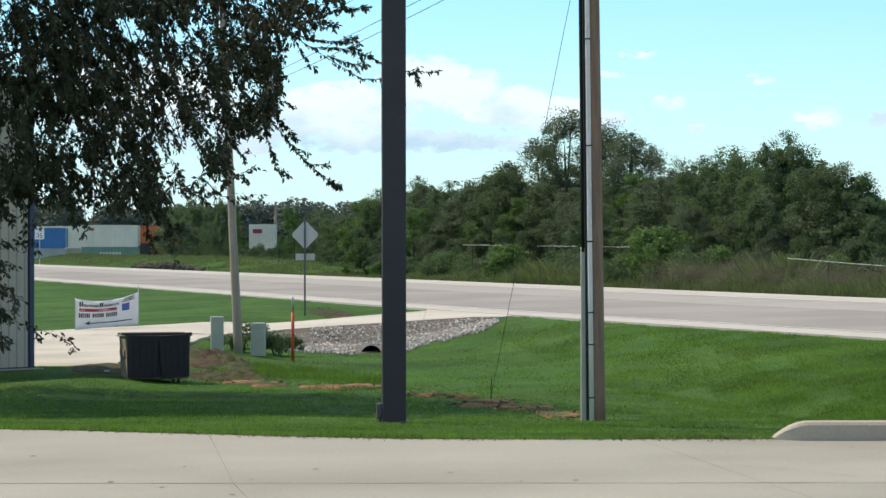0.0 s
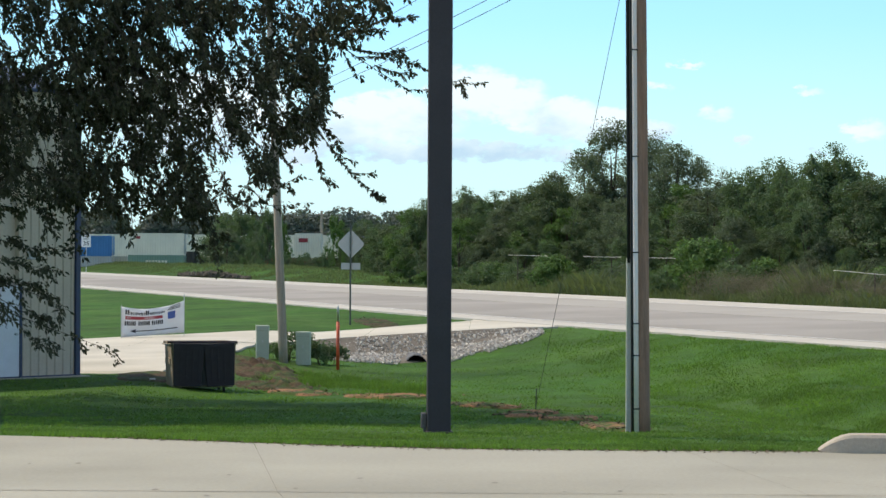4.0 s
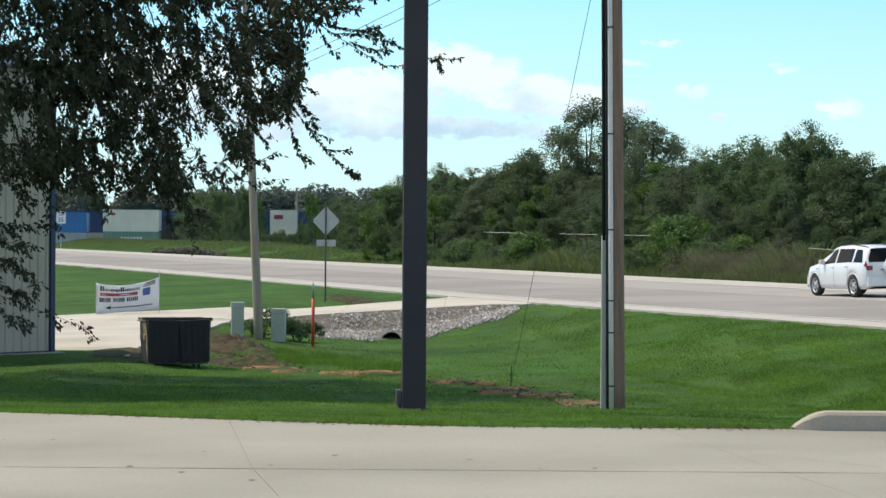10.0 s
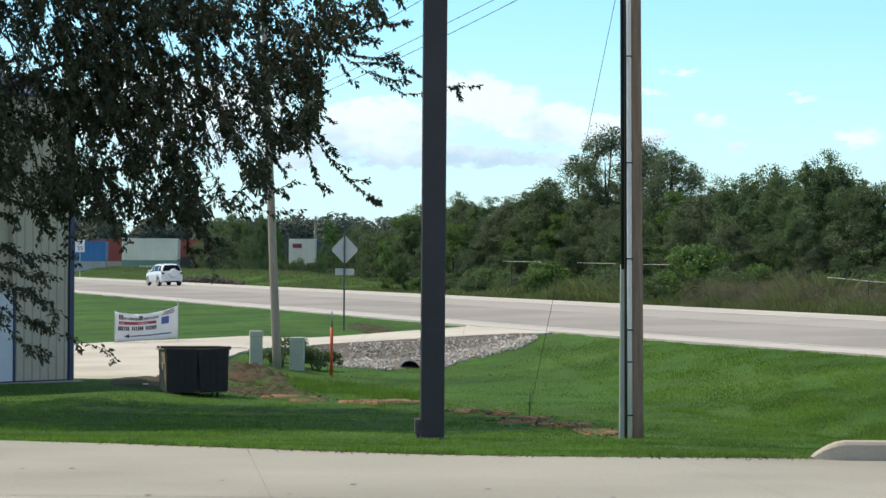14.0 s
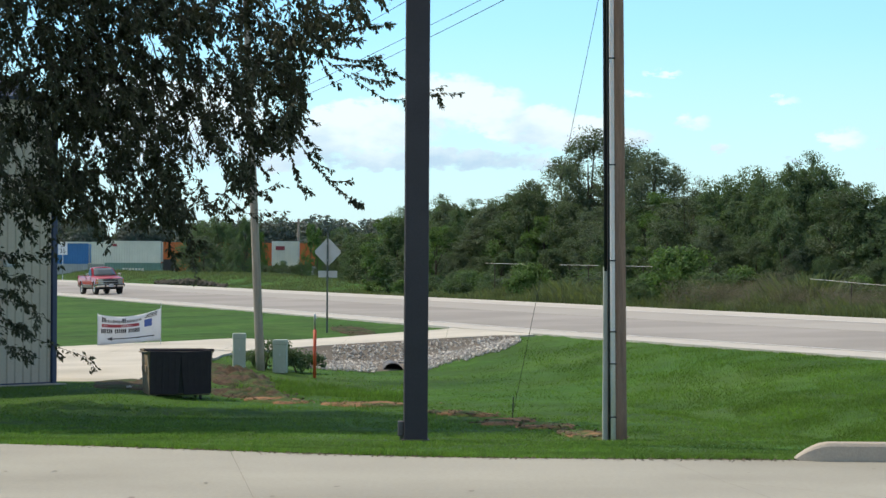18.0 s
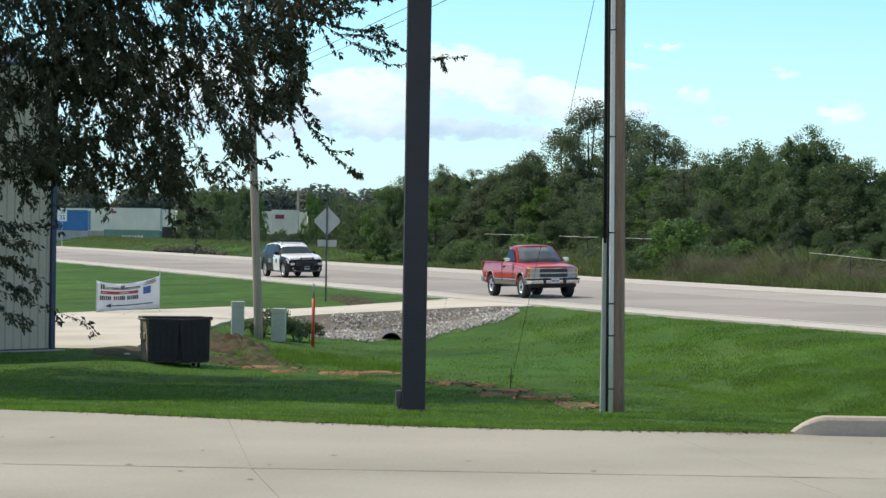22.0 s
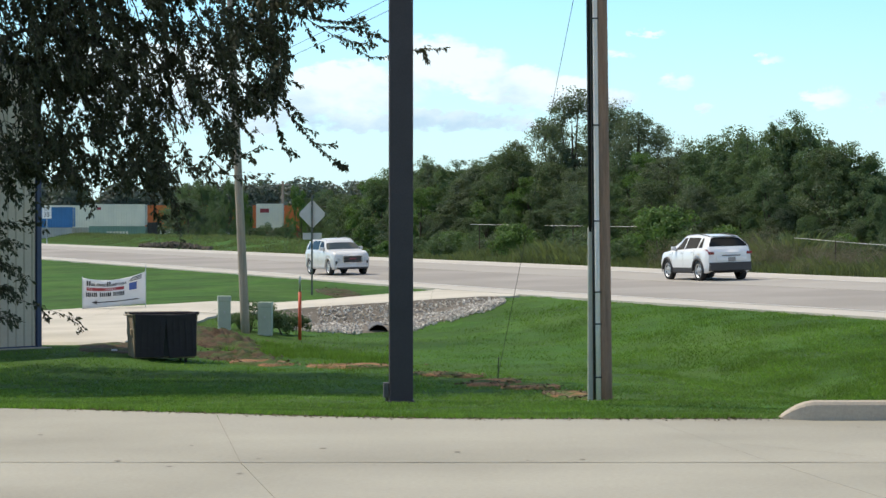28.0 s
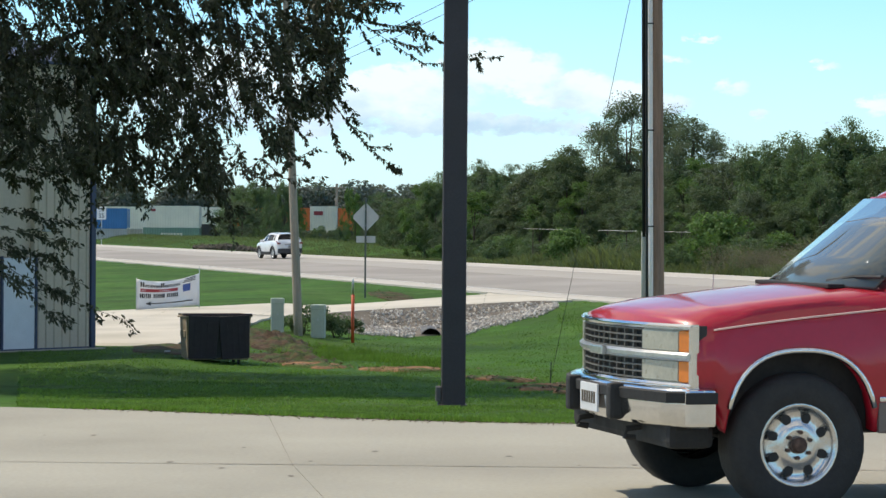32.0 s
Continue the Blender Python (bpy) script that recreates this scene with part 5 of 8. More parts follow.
def lamp_block(name, car, cx, cy, cz, sx, sy, sz, material, label, rz=0):
    return part(name, box(cx, cy, cz, sx, sy, sz, rz=rz, bevel=min(sx, sy, sz) * 0.22), material, car, label)


def mirrors(car, x, y, z, material):
    for s in (1, -1):
        bm = box(x, s * y, z, 0.10, 0.22, 0.15, bevel=0.03)
        part("mirror", bm, material, car, "door mirror")
        part("mirror_arm", box(x + 0.01, s * (y - 0.13), z - 0.05, 0.05, 0.12, 0.03), M_BLACK, car)


def underside(car, spec):
    """Dark floor pan and wheel wells."""
    W = spec["half"]
    part("floor_pan", box((spec["x0"] + spec["x1"]) / 2, 0, spec["wheel_r"] + 0.03, spec["x1"] - spec["x0"] - 0.5, W * 1.5, 0.22, bevel=0.03), M_UNDER, car, "dark underside")
    for a in spec["axles"]:
        part("axle", cyl((a, -W * 0.8, spec["wheel_r"]), (a, W * 0.8, spec["wheel_r"]), 0.05), M_UNDER, car)
        part("wheel_well", box(a, 0, spec["wheel_r"] + 0.24, spec["arch"] * 2.05, W * 1.78, 0.40), M_UNDER, car)


class Skin:
    """A car's outer skin: cross-sections along x, each from the sill (q = 0) over the belt (q = 5) and the glass (6 to 7) to the roof's middle (q = 10)."""

    def __init__(self, spec):
        self.s = spec
        self.W = spec["half"]

    def section(self, x):
        s = self.s
        hw = self.W * interp(s["plan"], x)
        zs, zb, zt = interp(s["sill"], x), interp(s["belt"], x), interp(s["top"], x)
        g = max(0.03, zt - zb)
        t = smoothstep(0.10, 0.52, g)
        wt = hw * 0.90 * (1 - t) + s["wr"] * t
        wg = hw * 0.935
        pts = [(hw * 0.80, zs), (hw * 0.950, zs + 0.015), (hw * 0.985, zs + 0.17), (hw, zs + (zb - zs) * 0.52), (hw * 0.99, zb - 0.11), (hw * 0.962, zb - 0.02),
               (wg, zb + min(0.025, 0.3 * g)), (wg + (wt - wg) * 0.88, zb + g * 0.82), (wt * 0.94, zb + g * 0.945), (wt * 0.55, zb + g * 0.992), (0.0, zb + g)]
        for a in s["axles"]:
            d = (x - a) / s["arch"]
            if abs(d) < 1:
                za = s["wheel_r"] + s["arch"] * math.sqrt(1 - d * d)
                pts = [(y, max(z, za)) if k < 4 else (y, z) for k, (y, z) in enumerate(pts)]
        return pts

    def at(self, x, q, side, off=0.0):
        """The skin's point at x and q on one side (+1, -1), moved outwards by off."""
        pts = self.section(x)
        k = min(9, int(q))
        f = q - k
        y, z = pts[k][0] + (pts[k + 1][0] - pts[k][0]) * f, pts[k][1] + (pts[k + 1][1] - pts[k][1]) * f
        dy, dz = pts[k + 1][0] - pts[k][0], pts[k + 1][1] - pts[k][1]
        n = math.hypot(dy, dz) + 1e-9
        y, z = y + off * dz / n, z - off * dy / n
        b = self.s["bow"]
        w = (y / self.W) ** 2
        front = max(0.0, (x - (self.s["x1"] - 0.5)) / 0.5)
        rear = max(0.0, (self.s["x0"] + 0.4 - x) / 0.4)
        return Vector((x - b[1] * w * front + b[0] * w * rear, side * y, z))

    def body(self):
        s = self.s
        xs = {s["x0"] + (s["x1"] - s["x0"]) * k / 56 for k in range(57)}
        for a in s["axles"]:
            xs |= {a - s["arch"] * math.cos(math.pi * k / 14) for k in range(15)}
        xs = sorted(xs)
        xs = [x for k, x in enumerate(xs) if k == 0 or x - xs[k - 1] > 0.006]
        bm = bmesh.new()
        ring = [[bm.verts.new(self.at(x, q, 1)) for q in range(11)] + [bm.verts.new(self.at(x, q, -1)) for q in range(9, -1, -1)] for x in xs]
        for a, b in zip(ring, ring[1:]):
            for k in range(20):
                bm.faces.new((a[k], a[k + 1], b[k + 1], b[k]))
            for k, sg in ((0, -1), (20, 1)):      # turned-in lower edge
                c, d = [bm.verts.new(v.co + Vector((0, sg * 0.10, 0.02))) for v in (a[k], b[k])]
                bm.faces.new((a[k], b[k], d, c))
        for r, sg in ((ring[0], -1), (ring[-1], 1)):      # nose and tail
            x = s["x0"] if sg < 0 else s["x1"]
            prev = None
            for q in range(10):
                p0, p1 = r[q], r[20 - q]
                row = [p0]
                for f in (0.2, 0.4, 0.6, 0.8):
                    y = p0.co.y * (1 - 2 * f)
                    b = s["bow"][1 if sg > 0 else 0] * ((p0.co.y / self.W) ** 2 - (y / self.W) ** 2)
                    row.append(bm.verts.new((p0.co.x + sg * b, y, p0.co.z + 0.4 * (r[10].co.z - p0.co.z) * (1 - (1 - 2 * f) ** 2) * (q / 10) ** 2)))
                row.append(p1)
                if prev:
                    for k in range(5):
                        bm.faces.new((prev[k], prev[k + 1], row[k + 1], row[k]))
                prev = row
            bm.faces.new(prev + [r[10]])
        bmesh.ops.recalc_face_normals(bm, faces=bm.faces)
        return bm

    def patch(self, name, car, corners, material, label="", off=0.006, across=False, side=1, n=8, m=5):
        """A pane or panel that follows the skin: corners (x, q) anticlockwise from the lower rear; across: from side to side over the middle."""
        (xa, qa), (xb, qb), (xc, qc), (xd, qd) = corners
        verts = []
        for i in range(n + 1):
            u = i / n
            for k in range(m + 1):
                v = k / m
                x = (xa * (1 - u) + xb * u) * (1 - v) + (xd * (1 - u) + xc * u) * v
                q = (qa * (1 - u) + qb * u) * (1 - v) + (qd * (1 - u) + qc * u) * v
                verts.append(self.at(x, q, side, off))
        faces = grid_faces(n + 1, m + 1)
        if across:
            k0 = len(verts)
            verts += [Vector((p.x, -p.y, p.z)) for p in verts]
            faces += [tuple(k0 + a for a in f[::-1]) for f in faces]
        bm = bmesh.new()
        vs = [bm.verts.new(p) for p in verts]
        for f in faces:
            bm.faces.new([vs[a] for a in f])
        bmesh.ops.remove_doubles(bm, verts=bm.verts, dist=0.0008)
        bmesh.ops.recalc_face_normals(bm, faces=bm.faces)
        return part(name, bm, material, car, label, smooth=True)


def suv(name, label, spec, paint, clad=None, rims=None, holes=(5, 0.60, 0.19, 1.7), lower=None, flap_rear=0.30):
    """A sport utility car: skin, panes, lamps, bumpers and wheels."""
    car = tagged(new(name), label, "car", "vehicles on the road")
    sk = Skin(spec)
    part("body", sk.body(), paint, car, smooth=True)
    underside(car, spec)
    W, x0, x1 = spec["half"], spec["x0"], spec["x1"]
    wr, rim = spec["wheel_r"], spec.get("rim", 0.70)
    wheels = [wheel(car, a, s * spec["track"], wr, 0.225, wr * rim, rims or M_ALLOY, holes) for a in spec["axles"] for s in (1, -1)]
    trim = clad or paint
    # glass
    c0, c1, r0, r1 = spec["cowl"], spec["roof_front"], spec["roof_rear"], spec["tail_glass"]
    sk.patch("windshield", car, ((c1, 7.6), (c0, 7.2), (c0, 10), (c1, 10)), M_GLASS_F, "sloping windshield", across=True, n=8, m=8)
    sk.patch("rear_window", car, ((r1, 7.9), (r0, 8.2), (r0, 10), (r1, 10)), M_GLASS, "dark rear window", across=True, n=6, m=8)
    for s in (1, -1):
        for pane in spec["panes"]:
            xa, xb, xc, xd = pane
            sk.patch("side_window", car, ((xa, 6.08), (xb, 6.08), (xc, 6.97), (xd, 6.97)), M_GLASS, "dark tinted side window", side=s)
        for xa, xb in zip(spec["doors"], spec["doors"][1:]):
            sk.patch("door_gap", car, ((xa - 0.006, 1.2), (xa + 0.006, 1.2), (xa + 0.006, 5.6), (xa - 0.006, 5.6)), M_BLACK, "dark door gap", off=0.003, side=s, n=1, m=12)
            p = sk.at(xa + 0.16, 4.5, s, 0.01)
            part("door_handle", box(p.x, p.y, p.z, 0.17, 0.035, 0.028, bevel=0.01), paint, car)
        a, b = spec["axles"]
        g = spec["arch"]
        if clad:
            sk.patch("sill_trim", car, ((a + g, 0.6), (b - g, 0.6), (b - g, 2.15), (a + g, 2.15)), clad, "dark lower sill", off=0.012, side=s, n=10, m=4)
        for ax in (a, b):
            pts = []
            for k in range(15):
                f = math.pi * k / 14
                x = ax - (g + 0.012) * math.cos(f)
                pts.append((x, s * W * 0.992 * interp(spec["plan"], x), wr + (g + 0.012) * math.sin(f)))
            part("arch_lip", tube(pts, 0.052 if clad else 0.020, 7), trim, car, smooth=True)
        rail = [sk.at(r0 + 0.12 + (c1 - r0 - 0.3) * f, 8.15, s, 0.015 + 0.03 * math.sin(math.pi * f)) for f in (0, 0.1, 0.5, 0.9, 1.0)]
        part("roof_rail", tube(rail, 0.016, 6), spec.get("rail", M_DARKTRIM), car)
        p = sk.at(c0 - 0.42, 5.9, s, 0.10)
        part("mirror", box(p.x, p.y, p.z + 0.05, 0.11, 0.20, 0.15, bevel=0.035), spec.get("mirror", paint), car, "door mirror")
        part("mirror_arm", box(p.x + 0.01, p.y - s * 0.09, p.z - 0.01, 0.05, 0.10, 0.03), M_BLACK, car)
        # lamps that wrap round the corners
        sk.patch("headlight", car, ((x1 - spec.get("lamp_l", 0.50), 4.25), (x1 - 0.04, 3.55), (x1 - 0.05, 4.75), (x1 - spec.get("lamp_l", 0.50), 4.85)), M_LENS, "clear headlight", off=0.010, side=s, n=7, m=4)
        y = W * 0.80 * interp(spec["plan"], x1)
        zf = sk.at(x1, 4.1, 1).z
        lamp_block("headlight_front", car, x1 - spec["bow"][1] * 0.55, s * y * 0.96, zf - 0.01, 0.09, 0.30, 0.125, M_LENS, "clear headlight front", rz=-s * 26)
        lamp_block("fog_light", car, x1 - spec["bow"][1] * 0.45 + 0.01, s * W * 0.70, 0.47, 0.06, 0.14, 0.07, M_LENS, "small fog light", rz=-s * 20)
        sk.patch("tail_light", car, ((x0 + 0.03, spec["tail_q"][0]), (x0 + spec["tail_l"], spec["tail_q"][0] + 0.2), (x0 + spec["tail_l"] * 0.8, spec["tail_q"][1]), (x0 + 0.05, spec["tail_q"][1])), M_REDLENS, "red tail light", off=0.012, side=s, n=5, m=4)
    # front
    bow = spec["bow"][1]

    def swept(cx, cz, sx, sy, sz, sg=1, b=bow):
        bm = bmesh.new()
        rings = []
        for k in range(11):
            y = -sy / 2 + sy * k / 10
            x = cx - sg * b * (y / W) ** 2
            c = min(sx, sz) * 0.22
            rings.append([bm.verts.new((x + sg * u, y, cz + v)) for u, v in ((-sx / 2, -sz / 2), (sx / 2 - c, -sz / 2), (sx / 2, -sz / 2 + c), (sx / 2, sz / 2 - c), (sx / 2 - c, sz / 2), (-sx / 2, sz / 2))])
        for r2, r3 in zip(rings, rings[1:]):
            for k in range(6):
                bm.faces.new((r2[k], r2[(k + 1) % 6], r3[(k + 1) % 6], r3[k]))
        bm.faces.new(rings[0][::-1])
        bm.faces.new(rings[-1])
        bmesh.ops.recalc_face_normals(bm, faces=bm.faces)
        return bm

    gz, gw, gh = spec["grille"]
    part("front_bumper", swept(x1 + 0.0, 0.44, 0.10, W * 1.66, 0.20), lower or clad or paint, car)
    part("lower_lip", swept(x1 - 0.01, 0.34, 0.12, W * 1.64, 0.12), M_DARKTRIM, car, "dark lower lip")
    part("grille", swept(x1 + 0.005, gz, 0.05, gw, gh), M_GRILLE, car, "dark grille")
    for k in range(3):
        part("grille_bar", swept(x1 + 0.028, gz - gh * 0.30 + gh * 0.30 * k, 0.015, gw * 0.94, 0.012), M_GREYTRIM, car)
    part("front_plate", box(x1 + 0.055, 0, 0.49, 0.015, 0.30, 0.15), M_PLATE, car, "pale number plate")
    # rear
    zt = sk.at(x0, 5, 1).z
    rb = spec["bow"][0]
    tl = spec.get("rear_lamp", (0.30, 0.15))
    for s in (1, -1):
        lamp_block("rear_lamp", car, x0 + rb * 0.62 + 0.015, s * W * 0.76, zt + spec.get("lamp_up", 0.0), 0.10, tl[0], tl[1], M_REDLENS, "red rear lamp", rz=s * 20)
    part("rear_bumper", swept(x0 - 0.005, 0.52, 0.12, W * 1.78, flap_rear, -1, rb), lower or clad or paint, car, "dark rear bumper" if clad else "")
    part("rear_plate", box(x0 - 0.035, 0, zt - 0.20, 0.02, 0.30, 0.15), M_PLATE_DIM, car, "number plate")
    part("tailgate_trim", swept(x0 - 0.012, zt - 0.06, 0.03, 0.72, 0.035, -1, rb), M_GREYTRIM, car, "grey tailgate strip")
    return car, wheels, sk


def rav_like():
    spec = dict(x0=-2.28, x1=2.30, half=0.927, axles=(-1.345, 1.345), arch=0.425, wheel_r=0.365, track=0.80, bow=(0.16, 0.24), wr=0.61, rim=0.72,
                plan=[(-2.28, 0.90), (-2.0, 0.975), (-1.4, 1.0), (1.3, 1.0), (1.9, 0.97), (2.30, 0.88)], sill=[(-2.28, 0.38), (-1.8, 0.27), (1.8, 0.25), (2.30, 0.32)],
                belt=[(-2.28, 1.00), (-2.1, 1.12), (-1.5, 1.15), (0.2, 1.07), (0.95, 1.03), (1.25, 1.01), (1.8, 0.95), (2.15, 0.86), (2.30, 0.76)],
                top=[(-2.28, 1.04), (-2.20, 1.16), (-1.72, 1.58), (-1.55, 1.63), (-0.9, 1.68), (-0.1, 1.69), (0.25, 1.655), (0.45, 1.58), (1.08, 1.13), (1.25, 1.08), (1.8, 1.02), (2.15, 0.93), (2.30, 0.82)],
                cowl=1.06, roof_front=0.46, roof_rear=-1.74, tail_glass=-2.10, panes=[(-1.62, -1.30, -1.32, -1.44), (-1.20, -0.14, -0.16, -1.16), (-0.04, 0.82, 0.22, -0.06)],
                doors=(-1.02, -0.08, 0.92, 2.0), tail_q=(5.0, 5.9), tail_l=0.42, rear_lamp=(0.34, 0.10), lamp_up=0.03, grille=(0.72, 1.0, 0.20))
    car, wheels, sk = suv("white_suv", "white compact SUV with dark lower cladding and black rear bumper", spec, M_CARWHITE, M_DARKTRIM, flap_rear=0.30)
    part("spoiler", box(-1.66, 0, 1.615, 0.26, 1.0, 0.030, bevel=0.012), M_CARWHITE, car)
    part("tailgate_lower", box(-2.29, 0, 0.80, 0.05, 1.20, 0.14, bevel=0.02), M_CARWHITE, car)
    return car, wheels


def older_suv():
    spec = dict(x0=-2.24, x1=2.32, half=0.905, axles=(-1.33, 1.33), arch=0.40, wheel_r=0.355, track=0.79, bow=(0.12, 0.30), wr=0.64, rim=0.68,
                plan=[(-2.24, 0.91), (-2.0, 0.975), (-1.2, 1.0), (1.2, 1.0), (1.8, 0.965), (2.32, 0.85)], sill=[(-2.24, 0.36), (-1.9, 0.26), (1.8, 0.24), (2.32, 0.28)],
                belt=[(-2.24, 0.98), (-2.1, 1.06), (-1.0, 1.07), (0.3, 1.02), (1.1, 0.99), (1.75, 0.91), (2.12, 0.82), (2.32, 0.70)],
                top=[(-2.24, 1.02), (-2.18, 1.12), (-1.94, 1.58), (-1.75, 1.64), (-0.9, 1.69), (0.0, 1.68), (0.35, 1.60), (1.18, 1.09), (1.4, 1.04), (1.8, 0.97), (2.12, 0.88), (2.32, 0.76)],
                cowl=1.14, roof_front=0.54, roof_rear=-1.92, tail_glass=-2.17, panes=[(-1.86, -1.26, -1.28, -1.64), (-1.16, -0.10, -0.12, -1.14), (0.0, 0.90, 0.28, -0.02)],
                doors=(-0.98, -0.04, 1.0, 2.0), tail_q=(4.6, 6.6), tail_l=0.20, grille=(0.66, 0.95, 0.14))
    car, wheels, sk = suv("white_suv", "white older SUV with a covered spare wheel on its tailgate", spec, M_CARWHITE)
    part("spare_cover", lathe([(0.001, -0.11), (0.25, -0.11), (0.325, -0.085), (0.345, -0.02), (0.345, 0.06), (0.30, 0.09), (0.001, 0.09)]), M_CARWHITE, car, "round white spare wheel cover", smooth=True).matrix_basis = pose(-2.33, -0.06, 0.98, 0, 0, -90)
    return car, wheels


def silver_suv():
    spec = dict(x0=-2.30, x1=2.34, half=0.915, axles=(-1.43, 1.43), arch=0.42, wheel_r=0.365, track=0.79, bow=(0.10, 0.17), wr=0.68, rim=0.70,
                plan=[(-2.30, 0.92), (-2.05, 0.985), (-1.3, 1.0), (1.4, 1.0), (2.0, 0.98), (2.34, 0.92)], sill=[(-2.30, 0.36), (-1.9, 0.26), (1.9, 0.25), (2.34, 0.29)],
                belt=[(-2.30, 1.02), (-2.1, 1.10), (-1.0, 1.12), (0.8, 1.09), (1.1, 1.07), (1.7, 1.04), (2.1, 0.98), (2.26, 0.93), (2.34, 0.84)],
                top=[(-2.30, 1.06), (-2.2, 1.20), (-1.95, 1.58), (-1.75, 1.64), (-0.8, 1.69), (0.1, 1.68), (0.42, 1.60), (1.12, 1.17), (1.3, 1.13), (1.75, 1.11), (2.1, 1.05), (2.26, 1.00), (2.34, 0.90)],
                cowl=1.10, roof_front=0.60, roof_rear=-1.92, tail_glass=-2.19, panes=[(-1.88, -1.34, -1.36, -1.70), (-1.22, -0.12, -0.14, -1.20), (0.0, 0.92, 0.36, -0.02)],
                doors=(-1.02, 0.0, 1.06, 2.0), tail_q=(4.4, 6.2), tail_l=0.26, grille=(0.73, 0.84, 0.28), rail=M_ALLOY, lamp_l=0.42)
    car, wheels, sk = suv("silver_suv", "silver-white boxy SUV with a large dark grille and roof rails", spec, M_CARSILVER, rims=M_ALLOY)
    for z, w in ((0.885, 0.94), (0.575, 0.84)):
        part("grille_frame", box(2.365, 0, z, 0.04, w, 0.035, bevel=0.008), M_CHROME, car, "chrome grille frame")
    for s in (1, -1):
        part("grille_frame", box(2.345, s * 0.45, 0.73, 0.04, 0.035, 0.29, bevel=0.008), M_CHROME, car, "chrome grille frame")
        part("air_inlet", box(2.20, s * 0.74, 0.56, 0.10, 0.10, 0.20, rz=-s * 25, bevel=0.02), M_GRILLE, car, "dark corner inlet")
    part("grille_badge", box(2.375, 0, 0.76, 0.02, 0.34, 0.075, bevel=0.008), M_BADGE, car, "plain dull red badge")
    return car, wheels


def police_suv():
    spec = dict(x0=-2.52, x1=2.50, half=0.955, axles=(-1.52, 1.52), arch=0.435, wheel_r=0.39, track=0.83, bow=(0.10, 0.18), wr=0.68, rim=0.66,
                plan=[(-2.52, 0.91), (-2.2, 0.98), (-1.4, 1.0), (1.4, 1.0), (2.1, 0.98), (2.50, 0.91)], sill=[(-2.52, 0.40), (-2.1, 0.29), (2.1, 0.28), (2.50, 0.33)],
                belt=[(-2.52, 1.06), (-2.3, 1.14), (-1.6, 1.17), (0.2, 1.11), (1.0, 1.09), (1.7, 1.05), (2.2, 0.97), (2.40, 0.90), (2.50, 0.80)],
                top=[(-2.52, 1.10), (-2.42, 1.25), (-2.12, 1.64), (-1.9, 1.70), (-0.9, 1.765), (0.0, 1.765), (0.35, 1.69), (1.05, 1.20), (1.25, 1.16), (1.75, 1.13), (2.2, 1.05), (2.40, 0.98), (2.50, 0.88)],
                cowl=1.04, roof_front=0.58, roof_rear=-2.08, tail_glass=-2.40, panes=[(-2.10, -1.42, -1.44, -1.90), (-1.28, -0.14, -0.16, -1.24), (-0.02, 0.84, 0.30, -0.04)],
                doors=(-1.08, -0.06, 1.00, 2.0), tail_q=(4.5, 5.6), tail_l=0.22, grille=(0.72, 1.10, 0.26), lamp_l=0.46)
    car, wheels, sk = suv("police_suv", "black and white police SUV with roof bar and push bumper", spec, M_CARBLACK, rims=M_ALLOY)
    sk.patch("roof", car, ((-2.06, 7.2), (0.57, 7.2), (0.57, 10), (-2.06, 10)), M_CARWHITE, "white roof panel", off=0.010, across=True, n=14, m=8)
    sk.patch("hood", car, ((1.12, 5.4), (2.46, 5.4), (2.46, 10), (1.12, 10)), M_CARWHITE, "white hood panel", off=0.010, across=True, n=12, m=10)
    for s in (1, -1):
        sk.patch("front_door", car, ((-0.05, 1.3), (1.00, 1.3), (1.00, 5.7), (-0.05, 5.7)), M_CARWHITE, "white front door", off=0.009, side=s, n=8, m=10)
        sk.patch("side_stripe", car, ((-1.0, 0.7), (1.0, 0.7), (1.0, 1.1), (-1.0, 1.1)), M_CHROME_DULL, "bright lower sill strip", off=0.014, side=s, n=6, m=1)
        bm = bmesh.new()
        bmesh.ops.create_cone(bm, cap_ends=True, segments=7, radius1=0.13, radius2=0.13, depth=0.01, matrix=pose(0.50, s * 0.972, 0.84, 90, 0, 0))
        part("door_emblem", bm, M_EMBLEM, car, "dark star-shaped emblem")
        sk.patch("lettering_bar", car, ((-0.86, 3.0), (-0.34, 3.0), (-0.34, 3.7), (-0.86, 3.7)), M_EMBLEM2, "pale unreadable lettering", off=0.008, side=s, n=3, m=2)
        part("light_bar_foot", box(-0.05, s * 0.42, 1.79, 0.10, 0.05, 0.06), M_BLACK, car)
        part("push_bar_upright", box(2.58, s * 0.30, 0.72, 0.08, 0.06, 0.62, bevel=0.02), M_BLACK, car, "black push bar")
    part("light_bar", box(-0.05, 0, 1.84, 0.26, 1.14, 0.06, bevel=0.02), M_GRILLE, car, "dark roof light bar")
    part("aerial", cyl((-0.75, 0.05, 1.76), (-0.76, 0.05, 1.95), 0.008), M_BLACK, car)
    for z in (0.50, 0.72, 0.98):
        part("push_bar_rail", tube([(2.57, -0.36, z), (2.61, 0, z), (2.57, 0.36, z)], 0.032, 8), M_BLACK, car)
    part("lower_strip", box(2.46, 0, 0.38, 0.05, 1.40, 0.035), M_CHROME, car, "bright lower strip")
    return car, wheels


FRONT_BOW = 0.19


